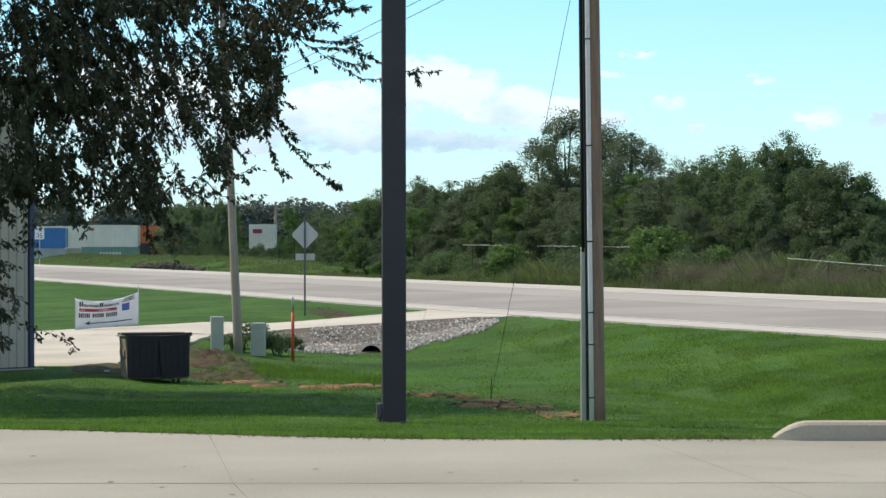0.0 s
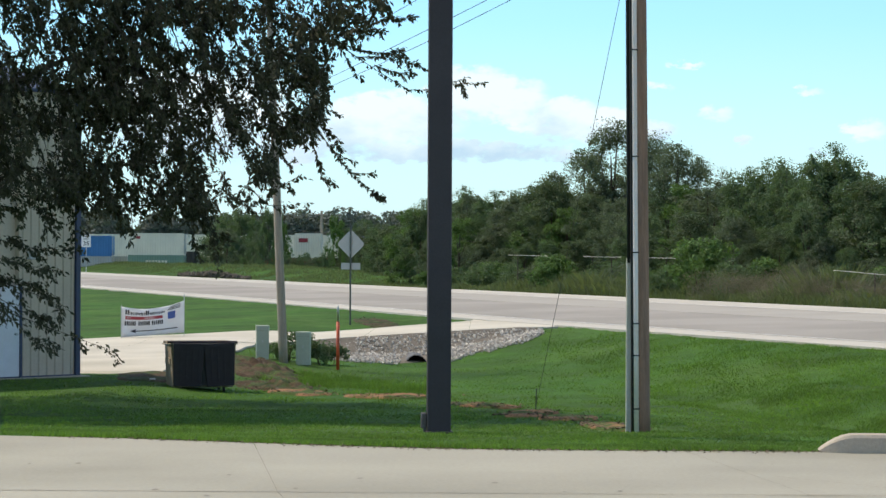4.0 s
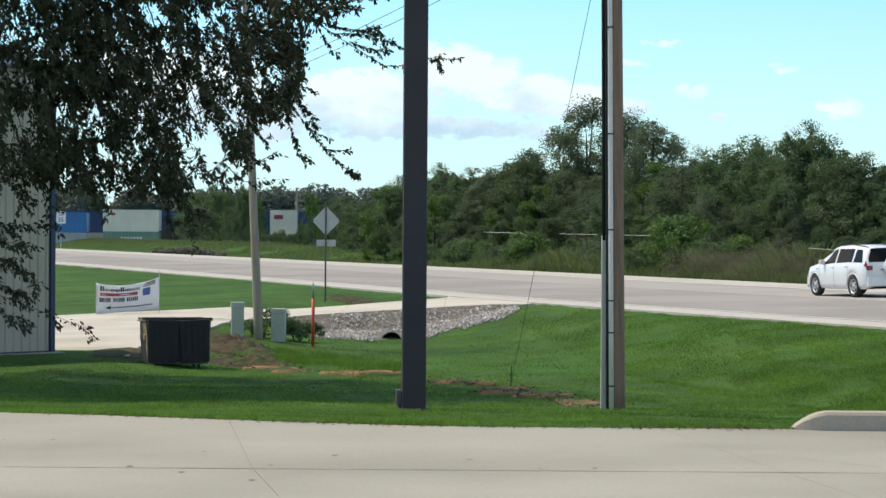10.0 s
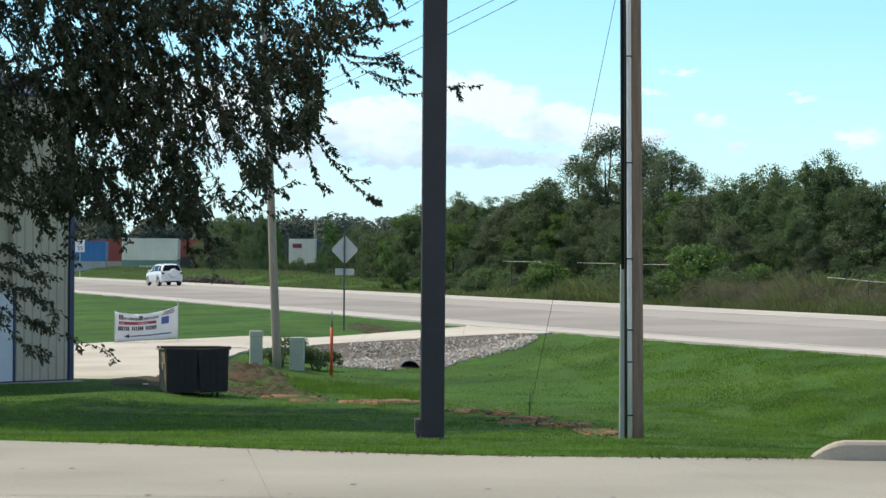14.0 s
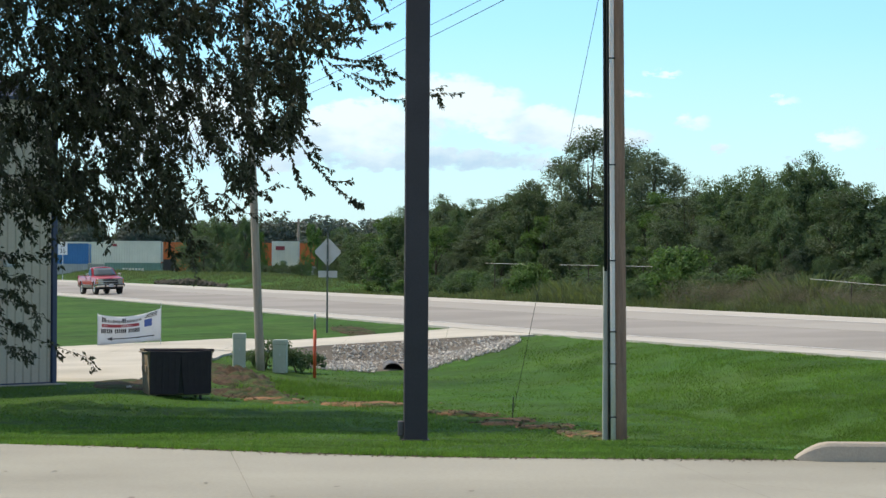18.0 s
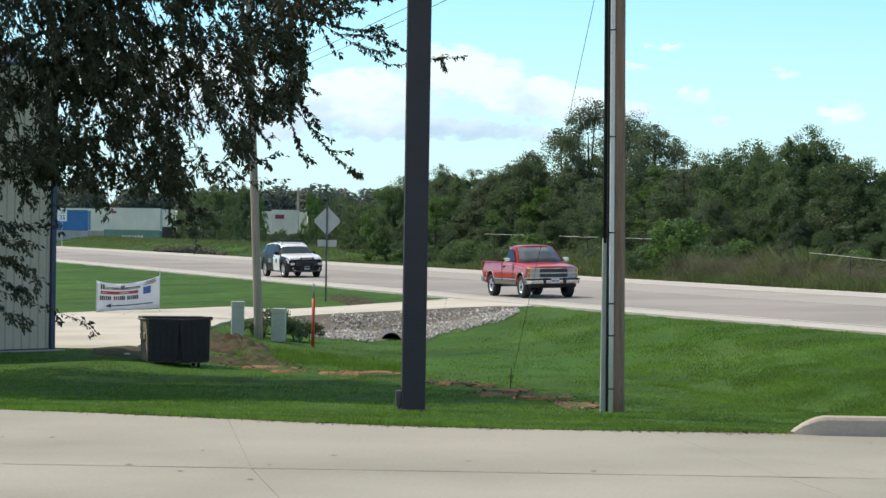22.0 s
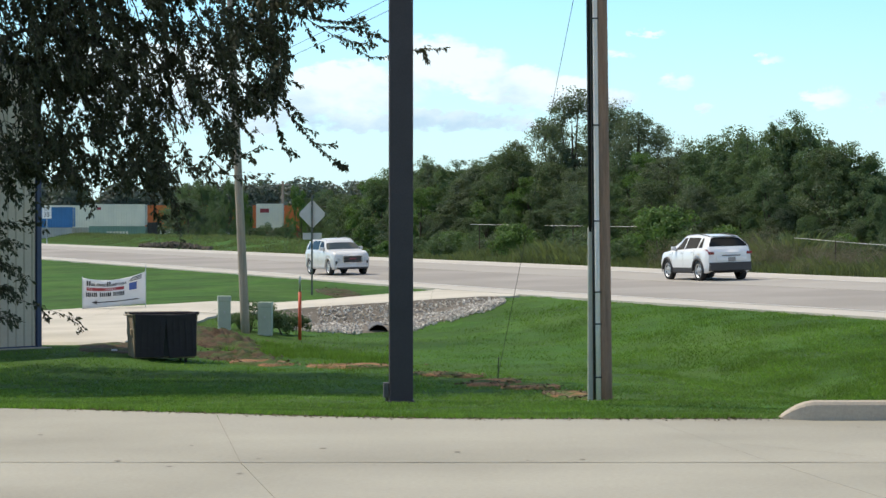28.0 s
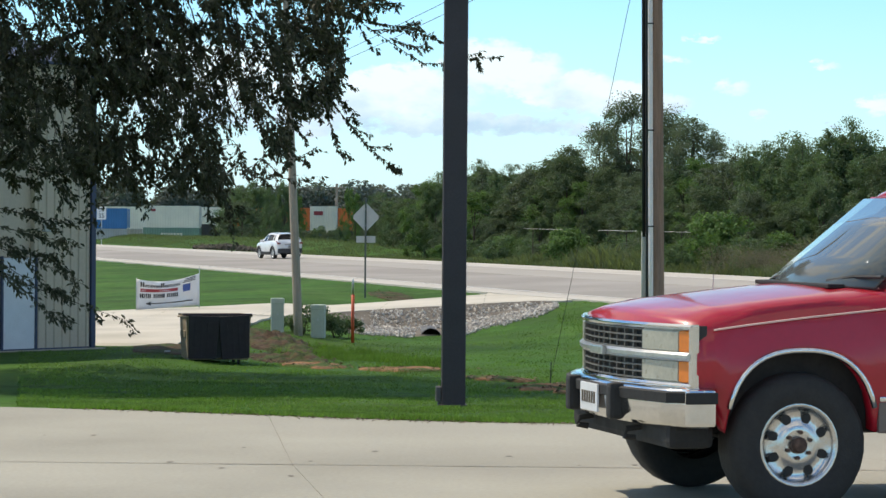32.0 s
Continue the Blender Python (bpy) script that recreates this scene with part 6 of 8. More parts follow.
def red_pickup():
    """1990s full-size regular-cab pickup: built finer, as it comes close."""
    car = tagged(new("red_pickup"), "red 1990s regular-cab pickup with chrome grille, bumper and wheels", "pickup truck", "vehicles on the road")
    spec = dict(x0=-2.36, x1=2.265, half=0.965, axles=(-1.4925, 1.4925), arch=0.425, arch_h=0.50, arch_p=2.5, wheel_r=0.39, track=0.80, bow=(0.02, 0.19), tumble=0.055, crown=0.055, cuts=(0.92, -0.35, 0.60, 2.06),
                plan=[(-2.36, 0.97), (-2.2, 0.985), (-1.2, 1.0), (1.6, 1.0), (2.02, 0.99), (2.265, 0.978)], sill=[(-2.36, 0.52), (-2.05, 0.45), (1.94, 0.46), (1.99, 0.62), (2.265, 0.66)],
                top=[(-2.36, 1.20), (-0.40, 1.205), (-0.30, 1.21), (0.75, 1.215), (0.95, 1.20), (1.5, 1.145), (1.92, 1.095), (2.12, 1.062), (2.20, 1.045), (2.265, 1.02)], open=(-2.30, -0.42))
    bm, hw, bow = body_shell(spec)
    part("body", bm, M_CARRED, car, smooth=True)
    W = spec["half"]
    part("floor_pan", box(-0.1, 0, 0.50, 4.0, 1.1, 0.16, bevel=0.02), M_UNDER, car, "dark chassis")
    for a in spec["axles"]:
        part("axle", cyl((a, -0.75, 0.39), (a, 0.75, 0.39), 0.06), M_UNDER, car)
    part("wheel_well", box(1.4925, 0, 0.72, 0.96, W * 1.70, 0.48), M_UNDER, car)
    part("wheel_well", box(-1.4925, 0, 0.66, 0.96, W * 1.70, 0.42), M_UNDER, car)
    part("bed_floor", box(-1.36, 0, 0.84, 1.94, 1.62, 0.04), M_BEDGREY, car, "worn grey bed floor")
    for s in (1, -1):
        part("bed_side", box(-1.36, s * 0.80, 1.02, 1.92, 0.035, 0.36), M_CARRED, car)
        part("bed_rail", box(-1.36, s * 0.86, 1.205, 1.96, 0.13, 0.035, bevel=0.014), M_CARRED, car)
    part("tailgate", box(-2.335, 0, 0.98, 0.06, 1.64, 0.46, bevel=0.02), M_CARRED, car)
    part("bulkhead", box(-0.395, 0, 1.02, 0.04, 1.66, 0.38), M_CARRED, car)
    # cab
    cab = dict(cabin=dict(belt=1.22, roof=1.785, wb=0.885, wr=0.72, rear_base=-0.32, front_base=0.99, rear_top=-0.20, front_top=0.38, bow=0.20, panes=[(-0.16, 0.84, -0.08, 0.35)]))
    cabin(car, cab, M_CARRED)
    for s in (1, -1):
        # mirrors: bright caps on arms
        part("mirror", box(0.60, s * 1.09, 1.30, 0.07, 0.22, 0.15, bevel=0.03), M_CHROME, car, "bright chrome door mirror")
        part("mirror_arm", box(0.62, s * 0.95, 1.26, 0.05, 0.16, 0.03), M_BLACK, car)
        part("door_gap", box(0.82, s * W * 0.993, 0.86, 0.012, 0.02, 0.60), M_BLACK, car, "dark door gap")
        part("door_gap", box(-0.28, s * W * 0.993, 0.86, 0.012, 0.02, 0.60), M_BLACK, car, "dark door gap")
        part("door_handle", box(-0.12, s * W * 0.975, 1.06, 0.15, 0.05, 0.05, bevel=0.012), M_BLACK, car, "black door handle")
        part("lower_panel", box(0.0, s * W * 0.968, 0.535, 2.10, 0.035, 0.17, bevel=0.012), M_TWOTONE, car, "grey lower body panel")
        part("lower_panel", box(-2.13, s * W * 0.962, 0.56, 0.34, 0.035, 0.15, bevel=0.012), M_TWOTONE, car, "grey lower body panel")
        part("side_moulding", box(0.0, s * W * 0.985, 0.635, 2.10, 0.03, 0.028, bevel=0.008), M_CHROME, car, "thin bright side moulding")
        stripe = [(1.99 - 2.19 * k / 12, s * (W * (1.0 - 0.035) - 0.000), interp(spec["top"], 1.99 - 2.19 * k / 12) - 0.075) for k in range(13)]
        part("pin_stripe", tube([(p[0], p[1] * 1.003, p[2]) for p in stripe], 0.006, 5), M_STRIPE, car, "thin pale pin stripe")
        for ax in spec["axles"]:
            pts = [(ax - 0.433 * c, s * W * 0.994, 0.39 + 0.51 * (1 - abs(c) ** 2.5) ** 0.4) for c in [math.cos(math.pi * (0.09 + 0.82 * k / 20)) for k in range(21)]]
            part("arch_trim", tube(pts, 0.016, 7), M_CHROME, car, "chrome wheel arch trim", smooth=True)
        part("tail_light", box(-2.33, s * 0.86, 1.0, 0.10, 0.16, 0.40, bevel=0.02), M_REDLENS, car, "red tail light")
        part("step_bracket", box(0.1, s * 0.80, 0.42, 1.5, 0.10, 0.06, bevel=0.02), M_UNDER, car)
    # grille assembly
    xg = 2.285

    def bowed(cx, cy, cz, sx, sy, sz, bevel=0.0):
        """A box swept back with the bowed front."""
        n = max(1, int(sy / 0.07))
        bm = bmesh.new()
        rings = []
        for k in range(n + 1):
            y = cy - sy / 2 + sy * k / n
            x = cx - FRONT_BOW * (y / 0.93) ** 2
            c = min(bevel, sx * 0.4, sz * 0.4)
            rings.append([bm.verts.new((x + p, y, cz + q)) for p, q in ((-sx / 2, -sz / 2), (sx / 2 - c, -sz / 2), (sx / 2, -sz / 2 + c), (sx / 2, sz / 2 - c), (sx / 2 - c, sz / 2), (-sx / 2, sz / 2))])
        for r0, r1 in zip(rings, rings[1:]):
            for i in range(6):
                bm.faces.new((r0[i], r0[(i + 1) % 6], r1[(i + 1) % 6], r1[i]))
        bm.faces.new(rings[0][::-1])
        bm.faces.new(rings[-1])
        bmesh.ops.recalc_face_normals(bm, faces=bm.faces)
        return bm

    part("grille", bowed(xg - 0.045, 0, 0.865, 0.06, 1.84, 0.33), M_GRILLE, car, "dark grille insert")
    part("grille_frame", bowed(xg + 0.004, 0, 1.022, 0.05, 1.86, 0.030, 0.012), M_CHROME, car, "chrome grille frame")
    part("grille_frame", bowed(xg + 0.004, 0, 0.705, 0.05, 1.86, 0.035, 0.012), M_CHROME, car, "chrome grille frame")
    part("grille_center_bar", bowed(xg + 0.012, 0, 0.865, 0.05, 1.84, 0.046, 0.014), M_CHROME_DULL, car, "dull chrome centre bar")
    for s in (1, -1):
        part("grille_end", bowed(xg + 0.002, s * 0.925, 0.865, 0.040, 0.022, 0.33, 0.006), M_CHROME, car, "chrome grille frame")
    for zc in (0.945, 0.785):
        for k in range(4):
            part("grille_bar", bowed(xg + 0.004, 0, zc - 0.052 + 0.035 * k, 0.02, 1.04, 0.008), M_GREYTRIM, car)
        for k in range(11):
            part("grille_rib", bowed(xg, -0.5 + 0.1 * k, zc, 0.02, 0.010, 0.125), M_GREYTRIM, car)
        for s in (1, -1):
            part("headlight", bowed(xg + 0.002, s * 0.672, zc, 0.035, 0.31, 0.118, 0.01), M_LENS_OLD, car, "clouded cream headlight")
            part("headlight_bezel", bowed(xg - 0.012, s * 0.672, zc, 0.03, 0.332, 0.134, 0.006), M_CHROME_DULL, car)
            part("turn_signal", bowed(xg, s * 0.874, zc, 0.035, 0.080, 0.118, 0.008), M_AMBER, car, "amber turn signal")
    bt = bmesh.new()
    add_box(bt, xg + 0.045, 0, 0.865, 0.03, 0.22, 0.05, bevel=0.008)
    part("badge", bt, M_CHROME_DULL, car, "plain dull metal badge")
    # front bumper: chrome face with black pads, guards and air dam
    verts = []
    ny = 21
    prof = [(-0.10, 0.485), (0.02, 0.49), (0.055, 0.52), (0.06, 0.60), (0.062, 0.655), (0.045, 0.69), (0.0, 0.705), (-0.12, 0.70)]
    for j in range(ny):
        f = -1 + 2 * j / (ny - 1)
        y = f * 0.985
        back = 0.17 * f * f + (0.12 * max(0.0, abs(f) - 0.92) / 0.08)
        for a, z in prof:
            verts.append((2.30 + a - back, y, z))
    part_b = mesh_part("front_bumper", verts, grid_faces(ny, len(prof)), M_CHROME, car, "chrome front bumper", smooth=True)
    for s in (1, -1):
        part("bumper_wrap", box(2.075, s * 0.966, 0.595, 0.17, 0.04, 0.20, bevel=0.02), M_CHROME, car, "chrome bumper end")
        part("bumper_guard", box(2.35, s * 0.37, 0.60, 0.09, 0.085, 0.20, bevel=0.025), M_BLACK, car, "black bumper guard")
        part("bumper_pad", box(2.075, s * 0.988, 0.65, 0.18, 0.012, 0.062, bevel=0.005), M_BLACK, car, "black rub strip")
        part("tow_hook", tube([(2.22, s * 0.42, 0.46), (2.30, s * 0.42, 0.45), (2.31, s * 0.42, 0.41), (2.25, s * 0.42, 0.40)], 0.018, 7), M_UNDER, car, "dark tow hook")
    verts = []
    for j in range(ny):
        f = -1 + 2 * j / (ny - 1)
        y = f * 0.98
        back = 0.17 * f * f + (0.12 * max(0.0, abs(f) - 0.92) / 0.08)
        for a, z in ((0.055, 0.618), (0.074, 0.624), (0.076, 0.676), (0.055, 0.684)):
            verts.append((2.30 + a - back, y, z))
    mesh_part("rub_strip", verts, grid_faces(ny, 4), M_BLACK, car, "black rub strip")
    part("air_dam", box(2.08, 0, 0.44, 0.26, 1.70, 0.14, bevel=0.04), M_UNDER, car, "dark plastic air dam")
    part("front_plate", box(2.378, 0.0, 0.60, 0.012, 0.305, 0.155, bevel=0.004), M_PLATE, car, "white number plate")
    for k in range(6):
        part("plate_mark", box(2.386, -0.105 + 0.042 * k, 0.60, 0.004, 0.022, 0.065), M_EMBLEM, car)
    part("rear_bumper", box(-2.46, 0, 0.60, 0.18, 1.86, 0.18, bevel=0.03), M_CHROME_DULL, car, "step rear bumper")
    part("trailer_hitch", box(-2.62, 0, 0.50, 0.20, 0.07, 0.06), M_UNDER, car)
    # wipers, cowl, antenna
    part("cowl", box(1.13, 0, 1.232, 0.10, 1.1, 0.025, bevel=0.008), M_BLACK, car, "black cowl")
    for y in (-0.45, 0.35):
        part("wiper", tube([(1.10, y, 1.255), (1.02, y + 0.2, 1.285), (1.00, y + 0.52, 1.29)], 0.012, 6), M_BLACK, car, "black wiper arm")
    part("antenna", cyl((1.35, -0.80, 1.17), (1.345, -0.80, 1.27), 0.003, seg=6), M_GALV, car)
    wheels = [wheel(car, a, s * 0.80, 0.39, 0.26, 0.222, M_POLISHED, (8, 0.67, 0.115, 1.2)) for a in spec["axles"] for s in (1, -1)]
    return car, wheels


M_TYRE = mat("tyre_rubber", (0.022, 0.022, 0.022), rough=0.8, var=0.15, scale=8.0, bump=0.2, bump_scale=50.0)
M_UNDER = mat("dark_chassis", (0.020, 0.019, 0.018), rough=0.85, var=0.2, scale=5.0)
M_ALLOY = mat("silver_alloy", (0.50, 0.50, 0.50), rough=0.42, metal=0.6, var=0.05)
M_POLISHED = mat("polished_wheel", (0.62, 0.61, 0.59), rough=0.24, metal=0.9, var=0.08, scale=8.0)
M_CHROME = mat("chrome", (0.72, 0.72, 0.72), rough=0.12, metal=1.0, var=0.06, scale=5.0)
M_CHROME_DULL = mat("dull_chrome", (0.50, 0.49, 0.47), rough=0.32, metal=0.9, var=0.1, scale=5.0)
M_GREYTRIM = mat("grey_grille_bars", (0.14, 0.13, 0.12), rough=0.45, metal=0.3, var=0.12)
M_GRILLE = mat("grille_black", (0.022, 0.021, 0.020), rough=0.6, var=0.15)
M_HUB = mat("rusty_hub", (0.10, 0.06, 0.045), rough=0.6, metal=0.4, var=0.3, scale=20.0)
M_DARKTRIM = mat("dark_grey_plastic", (0.045, 0.045, 0.048), rough=0.7, var=0.1)
M_BEDGREY = mat("worn_bed", (0.16, 0.15, 0.14), rough=0.8, var=0.2)
M_TWOTONE = mat("grey_lower_paint", (0.13, 0.10, 0.09), rough=0.4, var=0.08, coat=0.4)
M_STRIPE = mat("pin_stripe_paint", (0.62, 0.42, 0.38), rough=0.5, var=0.05)
M_CARRED = mat("red_car_paint", (0.40, 0.008, 0.022), rough=0.34, var=0.08, scale=1.6, fine=18.0, coat=0.7, spec=0.3, second=(0.42, 0.016, 0.030), mix=(0.5, 0.8))
M_CARWHITE = mat("white_car_paint", (0.76, 0.77, 0.78), rough=0.3, var=0.02, coat=0.6)
M_CARSILVER = mat("silver_car_paint", (0.58, 0.58, 0.58), rough=0.32, metal=0.0, var=0.03, coat=0.4)
M_CARBLACK = mat("black_car_paint", (0.014, 0.012, 0.012), rough=0.4, var=0.1, coat=0.08, spec=0.12)
M_GLASS = glass_mat("tinted_glass", (0.012, 0.013, 0.013), 0.05)
M_GLASS_F = glass_mat("windshield_glass", (0.05, 0.060, 0.058), 0.04, 0.30)
M_GLASS_SKY = mat("bright_windshield", (0.10, 0.115, 0.115), rough=0.03, var=0.0, spec=0.4)
M_LENS = mat("clear_lens", (0.56, 0.57, 0.58), rough=0.12, var=0.05, coat=0.8)
M_LENS_OLD = mat("clouded_lens", (0.38, 0.37, 0.30), rough=0.3, var=0.12, scale=9.0, coat=0.4)
M_AMBER = mat("amber_lens", (0.75, 0.20, 0.02), rough=0.25, var=0.08, coat=0.6)
M_REDLENS = mat("red_lens", (0.22, 0.012, 0.016), rough=0.22, var=0.08, coat=0.6)
M_PLATE_DIM = mat("dusty_plate", (0.24, 0.24, 0.24), rough=0.5, var=0.1)
M_BADGE = mat("dull_red_badge", (0.20, 0.05, 0.06), rough=0.5, var=0.1)
M_PLATE = mat("plate_white", (0.62, 0.63, 0.64), rough=0.5, var=0.06)
M_EMBLEM = mat("dark_emblem", (0.09, 0.065, 0.04), rough=0.5, var=0.2)
M_EMBLEM2 = mat("grey_lettering", (0.22, 0.22, 0.21), rough=0.5, var=0.3, scale=12.0)
CARS = {"truck": red_pickup(), "police": police_suv(), "silver": silver_suv(), "rav": rav_like(), "older": older_suv()}
for key, size in (("police", 0.93), ("silver", 0.935), ("rav", 0.97), ("older", 0.97)):
    CARS[key][0].scale = (size, size, size)


# ---- dumpster, building, banner, rocks, rail yard ----
def build_dumpster():
    x, y = -6.18, 56.3
    t = thing("dumpster", x, y, ground(x, y), "small steel dumpster with two black plastic lids hanging open in front", "dumpster", rz=15)
    W, D, H, b = 1.38, 1.05, 0.94, 0.06
    bm = bmesh.new()
    lo = [bm.verts.new(p) for p in ((-W / 2 * 0.94, -D / 2 * 0.8, b), (W / 2 * 0.94, -D / 2 * 0.8, b), (W / 2 * 0.94, D / 2, b), (-W / 2 * 0.94, D / 2, b))]
    hi = [bm.verts.new(p) for p in ((-W / 2, -D / 2, b + H), (W / 2, -D / 2, b + H), (W / 2, D / 2, b + H), (-W / 2, D / 2, b + H))]
    bm.faces.new(lo[::-1])
    for i in range(4):
        bm.faces.new((lo[i], lo[(i + 1) % 4], hi[(i + 1) % 4], hi[i]))
    part("bin", bm, M_RUST, t, "rusty tan steel bin").modifiers.new("thickness", "SOLIDIFY").thickness = 0.012
    for dx, dy, sx, sy in ((0, -D / 2, W + 0.06, 0.06), (0, D / 2, W + 0.06, 0.06), (-W / 2, 0, 0.06, D), (W / 2, 0, 0.06, D)):
        part("rim", box(dx, dy, b + H, sx, sy, 0.05, bevel=0.008), M_RUST, t)
    for s, sk in ((-1, 0.02), (1, -0.05)):
        bm = box(0, 0, 0, W / 2 - 0.03, 0.035, H - 0.02, bevel=0.012)
        for v in bm.verts:      # narrower towards the foot, slightly bowed
            if v.co.x * s > 0:
                v.co.x -= s * 0.03 * (0.5 - v.co.z / H)
            else:
                v.co.x += s * 0.04 * (0.5 - v.co.z / H) ** 1.5
            v.co.y -= 0.02 * math.cos(v.co.z * 3)
        lid = part("lid", bm, M_LID, t, "black plastic lid hanging down")
        lid.matrix_basis = pose(s * (W / 4 + 0.005) + sk * 0.3, -D / 2 - 0.06, b + H / 2 + 0.02, 6, sk * 60, 0)
        for k in range(4):
            part("rib", box(-W / 4 + 0.17 + k * 0.135, -0.036, 0, 0.04, 0.005, H - 0.2, bevel=0.002), M_LID, lid)
    # thin black sheet over the bin's front, visible in the gap between the lids
    part("liner", box(0, -D / 2 - 0.012, b + H / 2, W * 0.9, 0.02, H * 0.9), M_BLACK, t, "black sheet behind the lids")
    part("lid_bar", cyl((-W / 2 - 0.10, -D / 2 - 0.04, b + H + 0.03), (W / 2 + 0.02, -D / 2 - 0.04, b + H + 0.03), 0.022), M_LID, t)
    part("side_flap", box(-W / 2 - 0.10, -D / 2 + 0.06, b + H - 0.01, 0.16, 0.3, 0.02, bevel=0.004), M_RUST, t)
    for s in (1, -1):
        part("fork_pocket", box(s * (W / 2 - 0.005), 0.05, b + 0.55, 0.03, 0.7, 0.14, bevel=0.01), M_RUST, t)
        for dy in (-0.34, 0.36):
            c = part("caster", box(s * 0.46, dy, b - 0.01, 0.05, 0.08, 0.06), M_BLACK, t)
            part("caster_wheel", cyl((s * 0.46 - 0.02, dy, 0.0), (s * 0.46 + 0.02, dy, 0.0), 0.05, seg=12), M_BLACK, c)
    g = thing("trash_scrap", x - 1.15, y + 1.0, ground(x - 1.15, y + 1.0), "crumpled white scrap lying on the gravel", "litter")
    part("scrap", box(0, 0, 0.03, 0.12, 0.07, 0.05, rz=20, bevel=0.015), M_PLATE, g)


def build_building():
    """Metal-clad building: ribbed wall with trim, white door and low plinth."""
    c = Vector((-9.34, 59.55, ground(-9.34, 59.55)))
    ang = math.degrees(math.atan2(-0.745, -0.667))
    t = thing("metal_building", c.x, c.y, c.z, "beige ribbed metal building with dark blue corner trim", "building", rz=ang)
    L, D, H = 11.0, 8.0, 6.4
    part("wall", box(0.83, -D / 2, H / 2, 1.66, D, H), M_SIDING, t)
    part("wall", box(2.56 + (L - 2.56) / 2, -D / 2, H / 2, L - 2.56, D, H), M_SIDING, t)
    part("wall", box(2.11, -D / 2, 2.1 + (H - 2.1) / 2, 0.9, D - 0.3, H - 2.1), M_SIDING, t)
    part("plinth", box(L / 2, 0.05, -0.12, L + 0.3, 0.5, 0.30, bevel=0.02), M_CONC, t, "low concrete plinth")
    x = 0.16
    while x < L - 0.1:
        if not 1.62 < x < 2.60:
            verts = []
            for z in (0.06, H):
                verts += [(x - 0.045, 0.0, z), (x - 0.02, 0.032, z), (x + 0.02, 0.032, z), (x + 0.045, 0.0, z)]
            mesh_part("rib", verts, [(0, 1, 5, 4), (1, 2, 6, 5), (2, 3, 7, 6), (0, 3, 2, 1), (4, 5, 6, 7)], M_SIDING, t)
        x += 0.23
    part("corner_trim", box(0.02, 0.02, H / 2, 0.13, 0.10, H + 0.05, bevel=0.01), M_BLUETRIM, t, "dark blue corner trim")
    part("base_trim", box(L / 2, 0.025, 0.03, L, 0.05, 0.06), M_BLUETRIM, t, "dark blue base trim")
    d = part("door", box(2.11, 0.01, 1.05, 0.88, 0.05, 2.06, bevel=0.006), M_DOORWHITE, t, "white metal door")
    part("door_frame", box(1.64, 0.02, 1.06, 0.06, 0.08, 2.12), M_BLUETRIM, t)
    part("door_frame", box(2.58, 0.02, 1.06, 0.06, 0.08, 2.12), M_BLUETRIM, t)
    part("door_handle", cyl((1.78, 0.03, 1.0), (1.78, 0.10, 1.0), 0.03), M_GALV, d)
    part("roof", panel([(-0.05, 0.12, H), (L + 0.3, 0.12, H), (L + 0.3, -D / 2, H + 1.0), (-0.05, -D / 2, H + 1.0)], 0.08, (0, 0, 1)), M_BLUETRIM, t, "dark metal roof")
    part("roof", panel([(-0.05, -D - 0.12, H), (L + 0.3, -D - 0.12, H), (L + 0.3, -D / 2, H + 1.0), (-0.05, -D / 2, H + 1.0)], 0.08, (0, 0, 1)), M_BLUETRIM, t, "dark metal roof")
    part("gable", panel([(0, 0, H), (0, -D, H), (0, -D / 2, H + 0.98)], 0.05, (1, 0, 0)), M_SIDING, t)
    part("wall_lamp", box(1.35, 0.09, 2.75, 0.24, 0.16, 0.18, bevel=0.03), M_LENS, t, "round wall lamp")


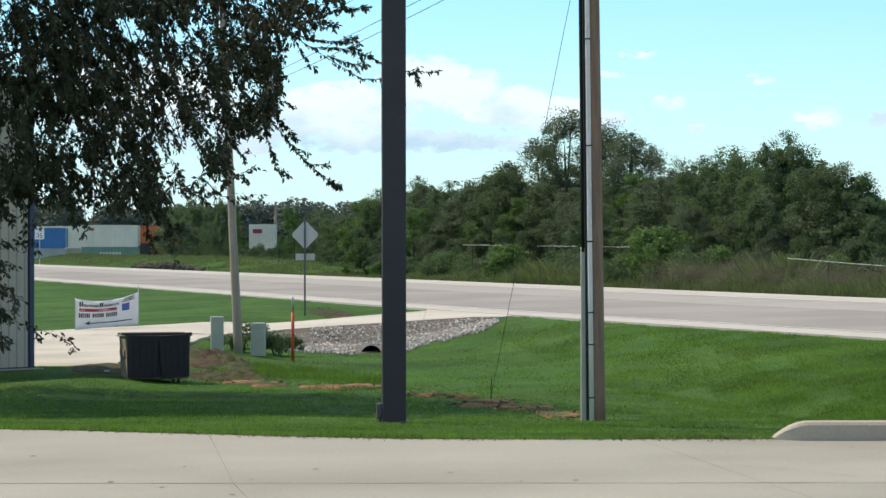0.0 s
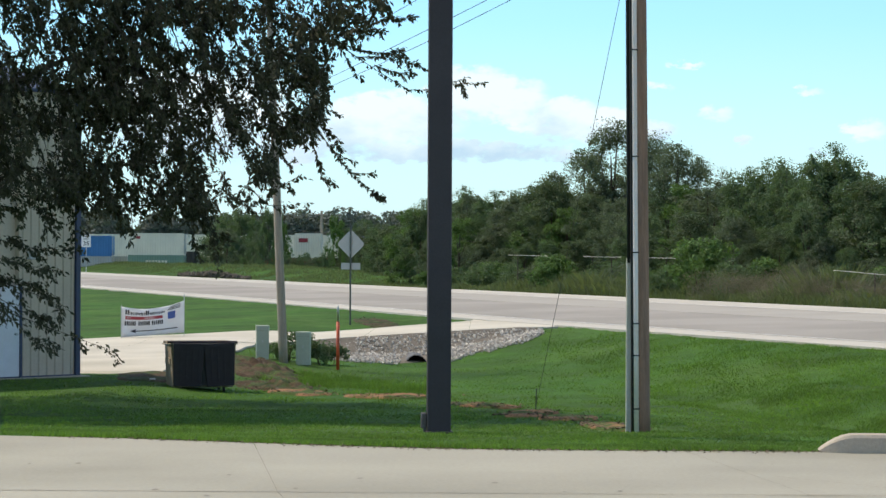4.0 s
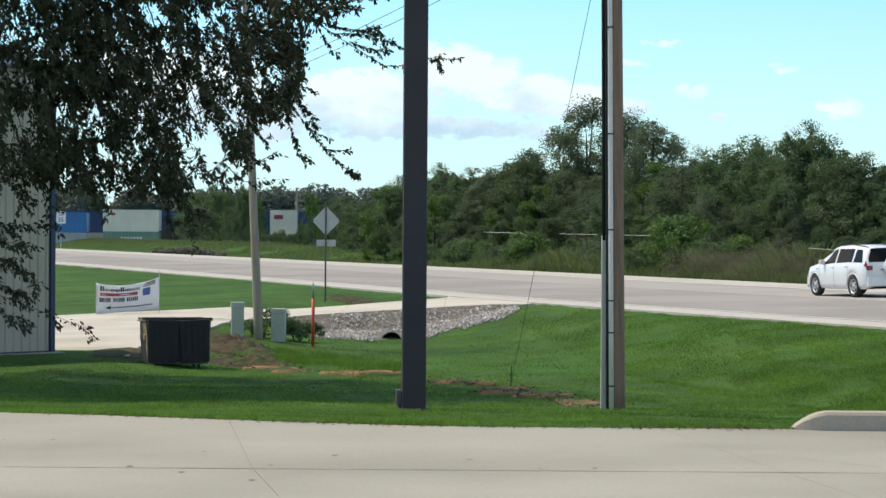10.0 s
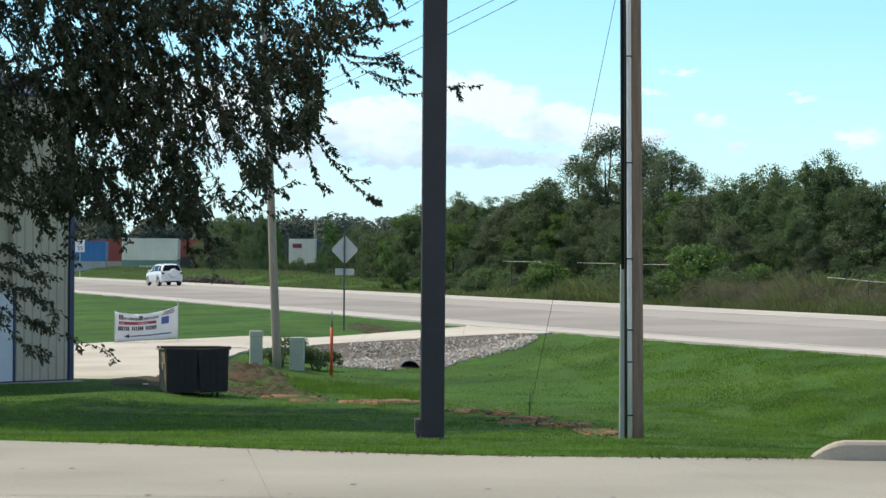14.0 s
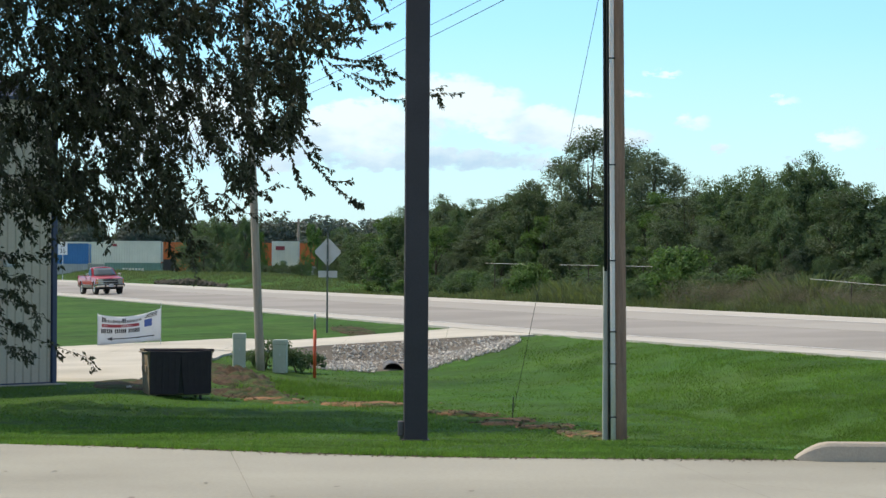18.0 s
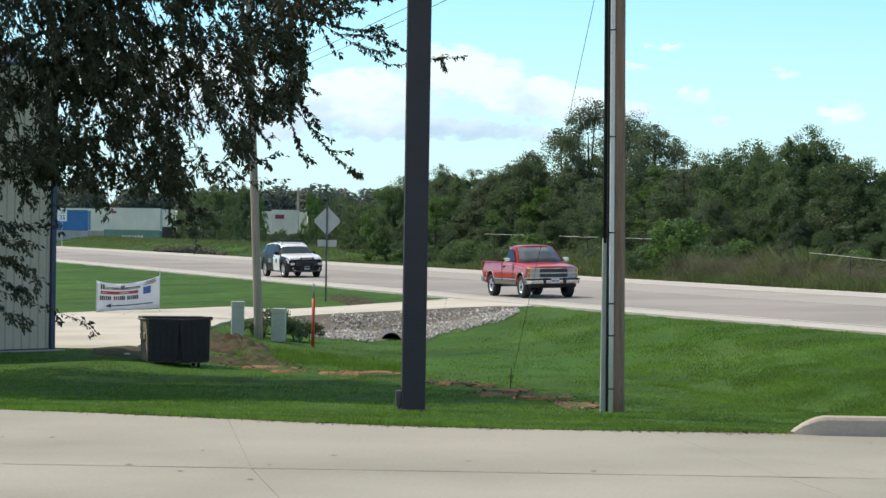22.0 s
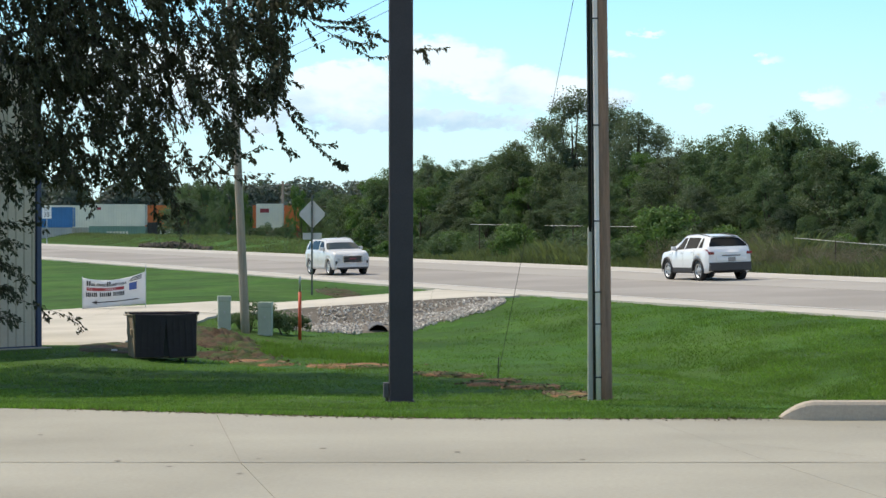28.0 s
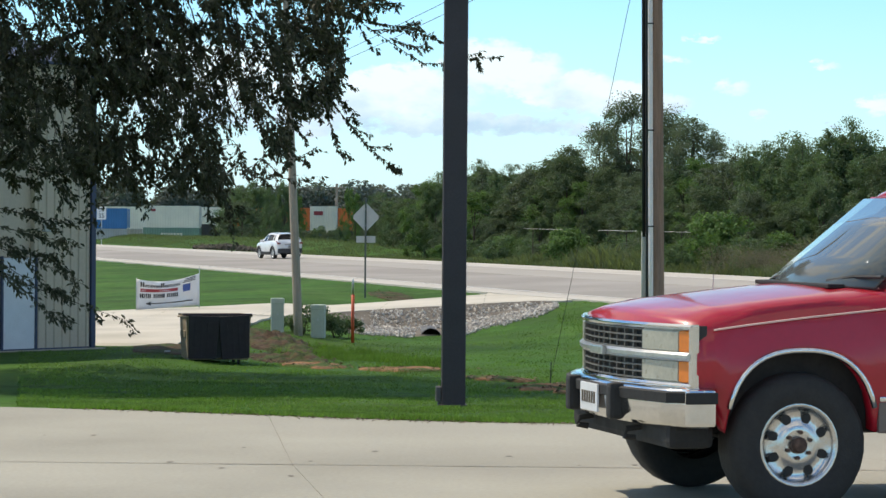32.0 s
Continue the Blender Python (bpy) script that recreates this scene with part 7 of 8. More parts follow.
def build_banner():
    """White vinyl banner on two stakes, sagging along its top, with an arrow and bars for its writing."""
    a, b = Vector((-11.53, 82.45)), Vector((-9.62, 82.9))
    za, zb = ground(*a), ground(*b)
    L = (b - a).length
    t = thing("banner", a.x, a.y, za, "white vinyl banner with an arrow, tied between two stakes", "banner", rz=math.degrees(math.atan2(b.y - a.y, b.x - a.x)))
    dz = zb - za + 0.10
    H = 0.98
    nx, nz = 25, 9

    def pt(s, q, off=0.0):
        sag = 0.16 * 4 * s * (1 - s) * q
        wave = 0.045 * math.sin(s * 9 + q * 2) + 0.022 * math.sin(s * 17 + 1 - q * 4) + 0.05 * noise.noise((s * 6, q * 3, 2))
        return Vector((s * L, wave - off, 0.05 + dz * s + H * q - sag + 0.04 * s * q))

    verts = [pt(i / (nx - 1), j / (nz - 1)) for i in range(nx) for j in range(nz)]
    o = mesh_part("sheet", verts, grid_faces(nx, nz), M_VINYL, t, smooth=True)
    o.modifiers.new("thickness", "SOLIDIFY").thickness = 0.004

    def bar(name, s0, s1, q0, q1, m, label=""):
        k = max(3, int((s1 - s0) * 30))
        v = [pt(s0 + (s1 - s0) * i / k, q, 0.007) for i in range(k + 1) for q in (q0, q1)]
        mesh_part(name, v, grid_faces(k + 1, 2), m, t, label)

    r = random.Random(12)
    x = 0.06
    for k in range(24):
        tall = k in (0, 1, 12, 13)
        w = 0.026 if tall else 0.013 + 0.009 * r.random()
        bar("lettering_bar", x, x + w, 0.755 + 0.02 * r.random(), 0.93 if tall else 0.85 + 0.02 * r.random(), M_INK, "black lettering shown as bars")
        x += w + 0.006 + 0.006 * r.random()
    bar("red_strip", 0.06, 0.66, 0.60, 0.71, M_REDINK, "dark red strip")
    for k in range(16):
        bar("strip_mark", 0.09 + k * 0.034, 0.106 + k * 0.034, 0.63, 0.68, M_VINYL)
    for k in range(20):
        if k not in (6, 13):
            bar("number_bar", 0.05 + k * 0.031, 0.069 + k * 0.031 + 0.006 * r.random(), 0.39, 0.54, M_INK, "dark digits shown as bars")
    bar("blue_square", 0.74, 0.86, 0.53, 0.78, M_BLUEINK, "small blue square")
    bar("square_mark", 0.79, 0.82, 0.55, 0.73, M_VINYL)
    for k in range(3):
        bar("small_line", 0.74 + 0.02 * k, 0.94, 0.84 + 0.05 * k, 0.865 + 0.05 * k, M_INK)
    bar("arrow_shaft", 0.20, 0.90, 0.17, 0.205, M_INK, "black arrow")
    v = [pt(0.14, 0.19, 0.008), pt(0.235, 0.115, 0.008), pt(0.215, 0.19, 0.008), pt(0.235, 0.27, 0.008)]
    mesh_part("arrow_head", v, [(0, 1, 2), (0, 2, 3)], M_INK, t, "black arrow")
    part("stake", cyl((-0.01, 0.02, -0.2), (-0.01, 0.02, 1.06), 0.012, seg=8), M_GALV, t, "thin metal stake")
    part("stake", cyl((L + 0.01, 0.02, -0.2), (L + 0.01, 0.02, 1.28 + dz), 0.012, seg=8), M_GALV, t, "thin metal stake")


def rock_mesh(seed):
    r = random.Random(seed)
    bm = bmesh.new()
    bmesh.ops.create_icosphere(bm, subdivisions=1, radius=0.5)
    for v in bm.verts:
        v.co *= 0.72 + 0.5 * r.random()
        v.co.z *= 0.75
    me = bpy.data.meshes.new("rock")
    bm.to_mesh(me)
    bm.free()
    me.materials.append(M_ROCK)
    return me


def build_riprap():
    """Limestone riprap on the drive's bank round a culvert."""
    bank = tagged(new("riprap_bank"), "bank of pale broken limestone round a culvert mouth", "rock bank", kind="structure")
    kinds = [rock_mesh(50 + i) for i in range(6)]
    r = random.Random(77)
    verts, n = [], 26
    for i in range(n):
        for j in range(9):
            x = -5.6 + 7.4 * i / (n - 1)
            w = math.sin(math.pi * min(1.0, max(0.0, (i + 1.2) / (n + 1.0)))) ** 0.5
            y = drive_near(x) - 0.05 - (5.0 + 0.7 * noise.noise((x * 1.3, 2, 7))) * w * j / 8
            verts.append((x, y, ground(x, y) + 0.05 + 0.05 * noise.noise((x * 2, y * 2, 5)) - (0.16 if j == 8 or i in (0, n - 1) else 0.0)))
    mesh_part("bed", verts, grid_faces(n, 9), M_GRAVEL, bank, "grey gravel bed")
    rows = []
    count = 0
    for i in range(5600):
        f = r.random()
        x = -5.5 + 7.2 * f
        w = math.sin(math.pi * (0.04 + 0.92 * f)) ** 0.5
        q = r.random()
        y = drive_near(x) - 0.15 - (5.2 + 1.3 * noise.noise((x * 1.3, 2, 7)) + 0.6 * r.random()) * w * q
        if -2.55 < x < -1.70 and y < drive_near(x) - 2.6:
            continue
        if x < -4.0 and r.random() > 0.30 + 0.25 * q:
            continue
        s = (0.035 + 0.08 * r.random() ** 2.0) * (1.0 if q < 0.9 else 0.7)
        z = ground(x, y) + 0.04 + s * 0.15
        m = pose(x, y, z, r.random() * 360, r.random() * 360, r.random() * 360) @ Matrix.Diagonal((s * 1.3, s, s * 0.8, 1))
        if count < 300 and s > 0.07:
            o = new("rock", kinds[i % 6])
            o.parent = bank
            o.matrix_basis = m
            count += 1
        else:
            rows.append((m, kinds[i % 6]))
    V, Fc, k = [], [], 0
    for m, me in rows:
        for v in me.vertices:
            V.append(m @ v.co)
        for p in me.polygons:
            Fc.append([k + a for a in p.vertices])
        k += len(me.vertices)
    tagged(mesh_part("small_rocks", V, Fc, M_ROCK, bank, "smaller broken stones"), kind="stuff")
    # culvert
    cx = -2.10
    cy = drive_near(cx) - 4.3
    cz = ground(cx, cy) - 0.30
    t = thing("culvert_pipe", cx, cy, cz, "dark open mouth of a corrugated metal culvert pipe", "culvert", rz=4)
    bm = bmesh.new()
    for r0 in (0.31, 0.28):
        prof = [(0, -0.25 + 0.16 * k, r0 + (0.012 if k % 2 else 0)) for k in range(15)]
        rings = [[bm.verts.new((p[2] * math.cos(6.28319 * a / 22), p[1], 0.20 + p[2] * math.sin(6.28319 * a / 22))) for a in range(22)] for p in prof]
        for ra, rb in zip(rings, rings[1:]):
            for a in range(22):
                bm.faces.new((ra[a], ra[(a + 1) % 22], rb[(a + 1) % 22], rb[a]))
    part("pipe", bm, M_CULVERT, t, smooth=True)
    # black disc plugging the short pipe, in place of the darkness inside
    part("end_wall", cyl((0, 1.6, 0.2), (0, 1.65, 0.2), 0.32, seg=22), M_BLACK, t)


def container(parent, name, cx, cy, cz, L, W, H, m, label):
    """Corrugated box container with corner posts and rails."""
    n = int(L / 0.28)
    verts, faces = [], []
    for s in (1, -1):
        k0 = len(verts)
        for i in range(n * 2 + 1):
            x = -L / 2 + L * i / (n * 2)
            d = 0.035 if (i // 1) % 2 else 0.0
            verts += [(cx + x, cy + s * (W / 2 - d), cz + 0.12), (cx + x, cy + s * (W / 2 - d), cz + H - 0.10)]
        for i in range(n * 2):
            a = k0 + i * 2
            faces.append((a, a + 2, a + 3, a + 1))
    for s in (1, -1):
        k0 = len(verts)
        verts += [(cx + s * (L / 2 - 0.02), cy - W / 2, cz + 0.1), (cx + s * (L / 2 - 0.02), cy + W / 2, cz + 0.1), (cx + s * (L / 2 - 0.02), cy + W / 2, cz + H - 0.05), (cx + s * (L / 2 - 0.02), cy - W / 2, cz + H - 0.05)]
        faces.append((k0, k0 + 1, k0 + 2, k0 + 3))
    k0 = len(verts)
    verts += [(cx - L / 2, cy - W / 2, cz + H - 0.06), (cx + L / 2, cy - W / 2, cz + H - 0.06), (cx + L / 2, cy + W / 2, cz + H - 0.06), (cx - L / 2, cy + W / 2, cz + H - 0.06)]
    faces.append((k0, k0 + 1, k0 + 2, k0 + 3))
    bm = bmesh.new()
    me = bpy.data.meshes.new("tmp")
    me.from_pydata(verts, [], faces)
    bm.from_mesh(me)
    bpy.data.meshes.remove(me)
    bmesh.ops.remove_doubles(bm, verts=bm.verts, dist=0.045)
    box_ = part(name, bm, m, parent, label)
    for sx in (1, -1):
        part("corner_post", box(cx + sx * (L / 2 - 0.08), cy - W / 2 + 0.07, cz + H / 2, 0.16, 0.15, H), m, box_)
    for z, h in ((0.08, 0.16), (H - 0.06, 0.11)):
        part("rail", box(cx, cy - W / 2 + 0.04, cz + z, L - 0.33, 0.09, h), m, box_)
    return box_


def build_yard():
    """Stacked containers standing in the rail yard, and the train that passes behind them."""
    def stand(b0, b1, top, y, m, label, H=2.6):
        x0, x1 = bearing(b0) * y, bearing(b1) * y
        zt = EYE[2] + rise(top) * y
        t = thing("shipping_container", (x0 + x1) / 2, y, zt - H, label, "container", "stacked containers")
        container(t, "box", 0, 0, 0, x1 - x0, 2.44, H, m, "")
        for s in (-0.06, -0.02):
            part("door_rod", cyl(((x1 - x0) * 0.5 + 0.01, s * 10, 0.1), ((x1 - x0) * 0.5 + 0.01, s * 10, H - 0.1), 0.02, seg=6), M_GALV, t)
        return t, x1 - x0

    y = 300.0
    stand(20, 118, 403, y, M_CBLUE, "blue corrugated shipping container stacked on a grey one", 2.35)
    stand(20, 118, 439, y, M_CGREY, "pale grey shipping container at the bottom of a stack", 2.5)
    t, L = stand(147, 246, 398, y, M_CWHITE, "dirty white shipping container stacked on a green one", 2.5)
    part("logo_bar", box(-L * 0.32, -1.235, 2.0, 0.5, 0.02, 0.28), M_REDINK, t, "small red lettering bar")
    t, L = stand(147, 246, 436.5, y, M_CGREEN, "green shipping container with white lettering bars", 2.5)
    for k in range(7):
        part("lettering_bar", box(-L * 0.16 + k * 0.36, -1.245, 1.72, 0.26, 0.02, 0.34), M_CWHITE, t, "white lettering shown as bars")
    stand(120, 145, 439, y + 6, M_CGREY, "pale grey shipping container in the yard", 2.5)
    stand(249, 268, 430, y + 3, M_CDARK, "dark grey container in the yard", 2.8)
    t, L = stand(442, 489, 397, 322.0, M_CWHITE, "white trailer box with a small red mark behind the scrub", 3.3)
    part("logo_bar", box(-0.6, -1.235, 2.45, 1.1, 0.02, 0.5), M_REDINK, t, "red lettering bar")
    # train: cars follow one another to the left
    tr = tagged(new("freight_train"), "double-stack container freight train rolling past the yard", "train")
    tops = [M_CORANGE, M_CWHITE, M_CWHITE, M_CWHITE, M_CWHITE, M_CNAVY, M_CNAVY, M_CNAVY, M_CDARK, M_CRED, M_CORANGE, M_CORANGE, M_CWHITE, M_CWHITE, M_CWHITE, M_CRED, M_CORANGE, M_CORANGE, M_CWHITE, M_CORANGE, M_CWHITE, M_CORANGE, M_CWHITE, M_CWHITE]
    lows = [M_CRED, M_CGREY, M_CRED, M_CGREY, M_CRED, M_CNAVY, M_CDARK, M_CNAVY, M_CDARK, M_CRED, M_CGREY, M_CORANGE, M_CGREY, M_CGREY, M_CGREY, M_CRED, M_CRED, M_CGREY, M_CGREY, M_CBLUE, M_CRED, M_CGREY, M_CWHITE, M_CGREY]
    pitch = 16.5
    for i, (a, b) in enumerate(zip(tops, lows)):
        x = -i * pitch
        container(tr, "container", x, 0, 3.3, 15.4, 2.5, 2.85, a, "upper container")
        container(tr, "container", x, 0, 0.42, 12.3, 2.5, 2.85, b, "lower container")
        w = part("well_car", box(x, 0, 0.62, 15.9, 2.75, 0.5, bevel=0.05), M_CDARK, tr, "dark well car")
        for s in (-7.6, -6.2, 6.2, 7.6):
            part("train_wheel", cyl((x + s, -0.8, 0.42), (x + s, 0.8, 0.42), 0.42, seg=14), M_UNDER, w)
    return tr


TRAIN_YZ = (330.0, -3.15)
TRAIN_START = -33.0


def build_speed_sign():
    y = 262.0
    x = bearing(70) * y
    z = ground(x, y) + 0.28
    t = thing("speed_sign", x, y, z, "white 35 speed limit sign on a metal post", "road sign", rz=0)
    part("post", box(0, 0.04, 1.45, 0.08, 0.05, 3.9), M_GALV, t)
    part("plate", box(0, 0, 2.85, 0.94, 0.02, 1.22, bevel=0.008), M_SIGNWHITE, t, "white sign plate")
    for txt, size, zz in (("SPEED", 0.22, 3.22), ("LIMIT", 0.22, 3.00), ("35", 0.62, 2.42)):
        cu = bpy.data.curves.new("lettering", "FONT")
        cu.body, cu.size, cu.align_x, cu.extrude = txt, size, "CENTER", 0.004
        cu.materials.append(M_INK)
        o = new("lettering", cu)
        o.parent = t
        o.matrix_basis = pose(0, -0.018, zz, 90, 0, 0)


def build_small_things():
    # wires from pole to pole
    A, B = Vector((-5.57, 71.5, ground(-5.57, 71.5))), Vector((2.15, 37.15, ground(2.15, 37.15)))
    for h0, h1, dx, sag in ((7.75, 7.95, -0.25, 0.06), (7.05, 7.2, -0.3, 0.05), (6.95, 7.05, -0.15, 0.12), (8.3, 8.4, -0.3, 0.05)):
        wire("power_line", A + Vector((dx, 0, h0)), B + Vector((-0.1, 0.1, h1)), sag, 0.0062, "dark overhead cable between two poles")
    # lamp arm on the slim pole
    lamp = thing("street_lamp", A.x - 0.35, A.y, A.z, "grey street lamp arm fixed to a slim pole", "street lamp")
    part("arm", tube([(0, -0.1, 8.40), (0.5, -0.1, 8.52), (0.95, -0.1, 8.53)], 0.03, 8), M_GALV, lamp)
    part("head", box(1.0, -0.1, 8.53, 0.36, 0.18, 0.09, bevel=0.03), M_GALV, lamp)
    # far pole and its lines
    fx, fy = bearing(488) * 340.0, 340.0
    p = thing("utility_pole", fx, fy, -2.2, "distant wooden utility pole above the scrub", "utility pole")
    part("pole", tube([(0, 0, 0), (0, 0, 8.4)], [0.20, 0.15], 10), M_WOODGREY, p)
    part("crossarm", box(0, 0, 7.9, 1.6, 0.1, 0.12), M_WOODGREY, p)
    for z in (4.4, 5.0):
        wire("power_line", (-60.0, 380.0, z - 2.0), (fx, fy, z - 1.6), 0.4, 0.03, "distant overhead cable across the scrub")
        wire("power_line", (fx, fy, z - 1.6), (-4.0, 240.0, z - 2.4), 0.4, 0.03, "distant overhead cable across the scrub")
    # pale rail fence in the brush
    f = tagged(new("rail_fence"), "weathered pale pipe rail half hidden in the brush", "fence")
    for u, va, vb, za, zb in ((45.0, 80, 94.5, 0.34, 0.735), (46.0, 113.5, 118, 1.11, 1.12), (46.0, 120.5, 126, 1.12, 1.13), (46.0, 131.5, 138, 1.14, 1.15)):
        pts = []
        for k in range(9):
            v = va + (vb - va) * k / 8
            x, y = xy(u, v)
            z = za + (zb - za) * k / 8 + 0.006 * math.sin(k * 2)
            pts.append((x, y, z))
            if k % 4 == 2:
                part("post", cyl((x, y, ground(x, y) - 0.1), (x, y, z), 0.025, seg=8), M_BARK, f)
        part("rail", tube(pts, 0.010, 7), M_PALERAIL, f, "pale pipe rail")
    # rubble heap on the far verge
    r = random.Random(5)
    kinds = [rock_mesh(80 + i) for i in range(3)]
    V, Fc, k = [], [], 0
    for i in range(900):
        b = 235 + 125 * r.random()
        a = bearing(b)
        u = ROAD_FAR + 1.2 + 2.2 * r.random()
        d = u / (a * RC + RS)
        x, y = a * d, d
        s = 0.10 + 0.22 * r.random()
        h = 0.35 * math.exp(-((b - 295) / 45) ** 2) * r.random()
        m = pose(x, y, ground(x, y) + h + 0.05, r.random() * 360, r.random() * 360, 0) @ Matrix.Diagonal((s * 1.5, s, s * 0.8, 1))
        me = kinds[i % 3]
        V += [m @ v.co for v in me.vertices]
        Fc += [[k + q for q in p.vertices] for p in me.polygons]
        k += len(me.vertices)
    o = mesh_part("rubble_heap", V, Fc, M_RUBBLE)
    tagged(o, "low heap of dark broken rubble on the verge", "rubble", kind="stuff")
    # weeds by the pedestals
    for i, (x, y, s) in enumerate(((-5.55, 72.6, 0.55), (-4.6, 72.6, 0.5), (-4.3, 73.1, 0.45), (-6.3, 72.2, 0.35), (-5.0, 73.4, 0.55))):
        b = make_bush(60 + i, 1.7, 1.2, 2200, 0.06, M_LEAF_FAR, "weed_clump", "clump of green weeds beside cable pedestals")
        b.matrix_basis = pose(x, y, ground(x, y), 0, 0, i * 70)
        b.scale = (s, s, s)
        tagged(b, group="weeds by the pedestals")


M_RUST = mat("rusty_tan_steel", (0.30, 0.24, 0.17), rough=0.8, var=0.25, scale=3.0, second=(0.20, 0.11, 0.06), mix=(0.5, 0.75))
M_LID = mat("black_lid_plastic", (0.030, 0.019, 0.027), rough=0.65, var=0.2, scale=4.0)
M_SIDING = mat("beige_metal_siding", (0.56, 0.475, 0.37), rough=0.55, var=0.07, scale=0.8, fine=15.0)
M_BLUETRIM = mat("dark_blue_trim", (0.040, 0.055, 0.11), rough=0.5, var=0.1)
M_DOORWHITE = mat("white_door_paint", (0.70, 0.72, 0.76), rough=0.5, var=0.05)
M_VINYL = mat("white_vinyl", (0.74, 0.74, 0.75), rough=0.5, var=0.05, scale=3.0)
M_INK = mat("black_ink", (0.025, 0.025, 0.03), rough=0.6, var=0.1)
M_REDINK = mat("dark_red_ink", (0.34, 0.04, 0.05), rough=0.6, var=0.1)
M_BLUEINK = mat("blue_ink", (0.05, 0.10, 0.32), rough=0.6, var=0.1)
M_CULVERT = mat("dull_galvanised_pipe", (0.10, 0.10, 0.10), rough=0.7, metal=0.3, var=0.2)
M_CBLUE = mat("blue_container", (0.035, 0.17, 0.40), rough=0.6, var=0.14, scale=0.6)
M_CNAVY = mat("navy_container", (0.025, 0.045, 0.13), rough=0.6, var=0.14, scale=0.6)
M_CWHITE = mat("dirty_white_container", (0.83, 0.76, 0.64), rough=0.7, var=0.1, scale=0.6)
M_CGREY = mat("grey_container", (0.45, 0.45, 0.43), rough=0.7, var=0.12, scale=0.6)
M_CGREEN = mat("sage_green_container", (0.20, 0.32, 0.25), rough=0.7, var=0.12, scale=0.6)
M_CORANGE = mat("orange_container", (0.62, 0.14, 0.035), rough=0.6, var=0.12, scale=0.6)
M_CRED = mat("rust_red_container", (0.34, 0.06, 0.045), rough=0.6, var=0.14, scale=0.6)
M_CDARK = mat("dark_container", (0.07, 0.07, 0.075), rough=0.7, var=0.15, scale=0.6)
M_SIGNWHITE = mat("white_sign_sheet", (0.74, 0.75, 0.76), rough=0.5, var=0.03)
M_PALERAIL = mat("pale_rail", (0.60, 0.58, 0.52), rough=0.6, var=0.15)
M_RUBBLE = mat("dark_rubble", (0.105, 0.085, 0.065), rough=1.0, var=0.3, scale=2.0)
build_dumpster()
build_building()
build_banner()
TRAIN = build_yard()
build_speed_sign()
build_small_things()


def soil(x, y, rx, ry, rz, n, seed, label, hill=0.03, earth=None):
    """Disturbed soil: a thin uneven skin broken up by clods and tufts."""
    o = draped("soil_patch", x, y, rx, ry, rz, earth or M_CLAY, 0.04, label, "soil", seed=seed, h=hill)
    r = random.Random(seed)
    kinds = [rock_mesh(90 + k) for k in range(3)]
    V, Fc, k = [], [], 0
    c, s_ = math.cos(radians(rz)), math.sin(radians(rz))
    for i in range(n * 3):
        dx, dy = r.gauss(0, rx * 0.45), r.gauss(0, ry * 0.45)
        X, Y = x + dx * c - dy * s_, y + dx * s_ + dy * c
        q = 0.010 + 0.042 * r.random() ** 2
        m = pose(X, Y, ground(X, Y) + 0.05, r.random() * 30, r.random() * 30, r.random() * 360) @ Matrix.Diagonal((q * 2.0, q * 1.4, q * 0.5, 1))
        me = kinds[i % 3]
        V += [m @ v.co for v in me.vertices]
        Fc += [[k + a for a in p.vertices] for p in me.polygons]
        k += len(me.vertices)
    mesh_part("clods", V, Fc, M_DIRTCLOD if earth else M_CLOD, o, "loose clods")


def edge_litter():
    """Dry clippings and crumbs of soil gathered along the car park's edge."""
    g = np.random.default_rng(71)
    verts, faces = [], []
    for i in range(800):
        x = -3.6 + 6.2 * g.random() ** 0.8
        y = lot_edge(x) - 0.10 * abs(g.normal()) - 0.01
        q, a = 0.006 + 0.014 * g.random(), g.random() * 6.28
        dx, dy = math.cos(a) * q, math.sin(a) * q
        n = len(verts)
        verts += [(x - dx, y - dy, 0.004), (x + dy * 0.4, y - dx * 0.4, 0.006 + q * 0.6), (x + dx, y + dy, 0.005), (x - dy * 0.4, y + dx * 0.4, 0.004 + q * 0.3)]
        faces.append((n, n + 1, n + 2, n + 3))
    tagged(mesh_part("leaf_litter", verts, faces, M_LITTER), "dry clippings and soil crumbs along a concrete edge", "litter", kind="stuff")


M_LITTER = mat("dry_litter", (0.10, 0.08, 0.05), rough=1.0, var=0.2, island=0.5)
edge_litter()
M_DIRTCLOD = mat("soil_clod", (0.082, 0.056, 0.036), rough=1.0, var=0.4, scale=2.0, fine=20.0, island=0.4, second=(0.07, 0.075, 0.035))
M_CLOD = mat("clay_clod", (0.17, 0.105, 0.065), rough=1.0, var=0.3, scale=2.0, fine=20.0, island=0.35, second=(0.12, 0.10, 0.055))
soil(-5.7, 66.4, 1.05, 4.0, 10, 300, 2, "low mound of brown soil beside a dumpster", 0.20, M_DIRT)
soil(-4.75, 59.6, 0.85, 2.4, 12, 220, 9, "trampled brown soil between a dumpster and a mound", 0.08, M_DIRT)
soil(-4.1, 56.4, 0.7, 1.3, 15, 150, 4, "bare patch of red clay in the grass")
soil(-1.95, 55.3, 0.95, 0.95, 20, 240, 3, "bare patch of red clay in the grass")
soil(-0.05, 49.8, 0.5, 1.1, 25, 170, 5, "bare patch of red clay in the grass")
soil(0.7, 45.6, 0.34, 1.5, -15, 150, 6, "bare patch of red clay in the grass")
soil(1.35, 43.4, 0.42, 1.0, -15, 140, 10, "bare patch of red clay in the grass")
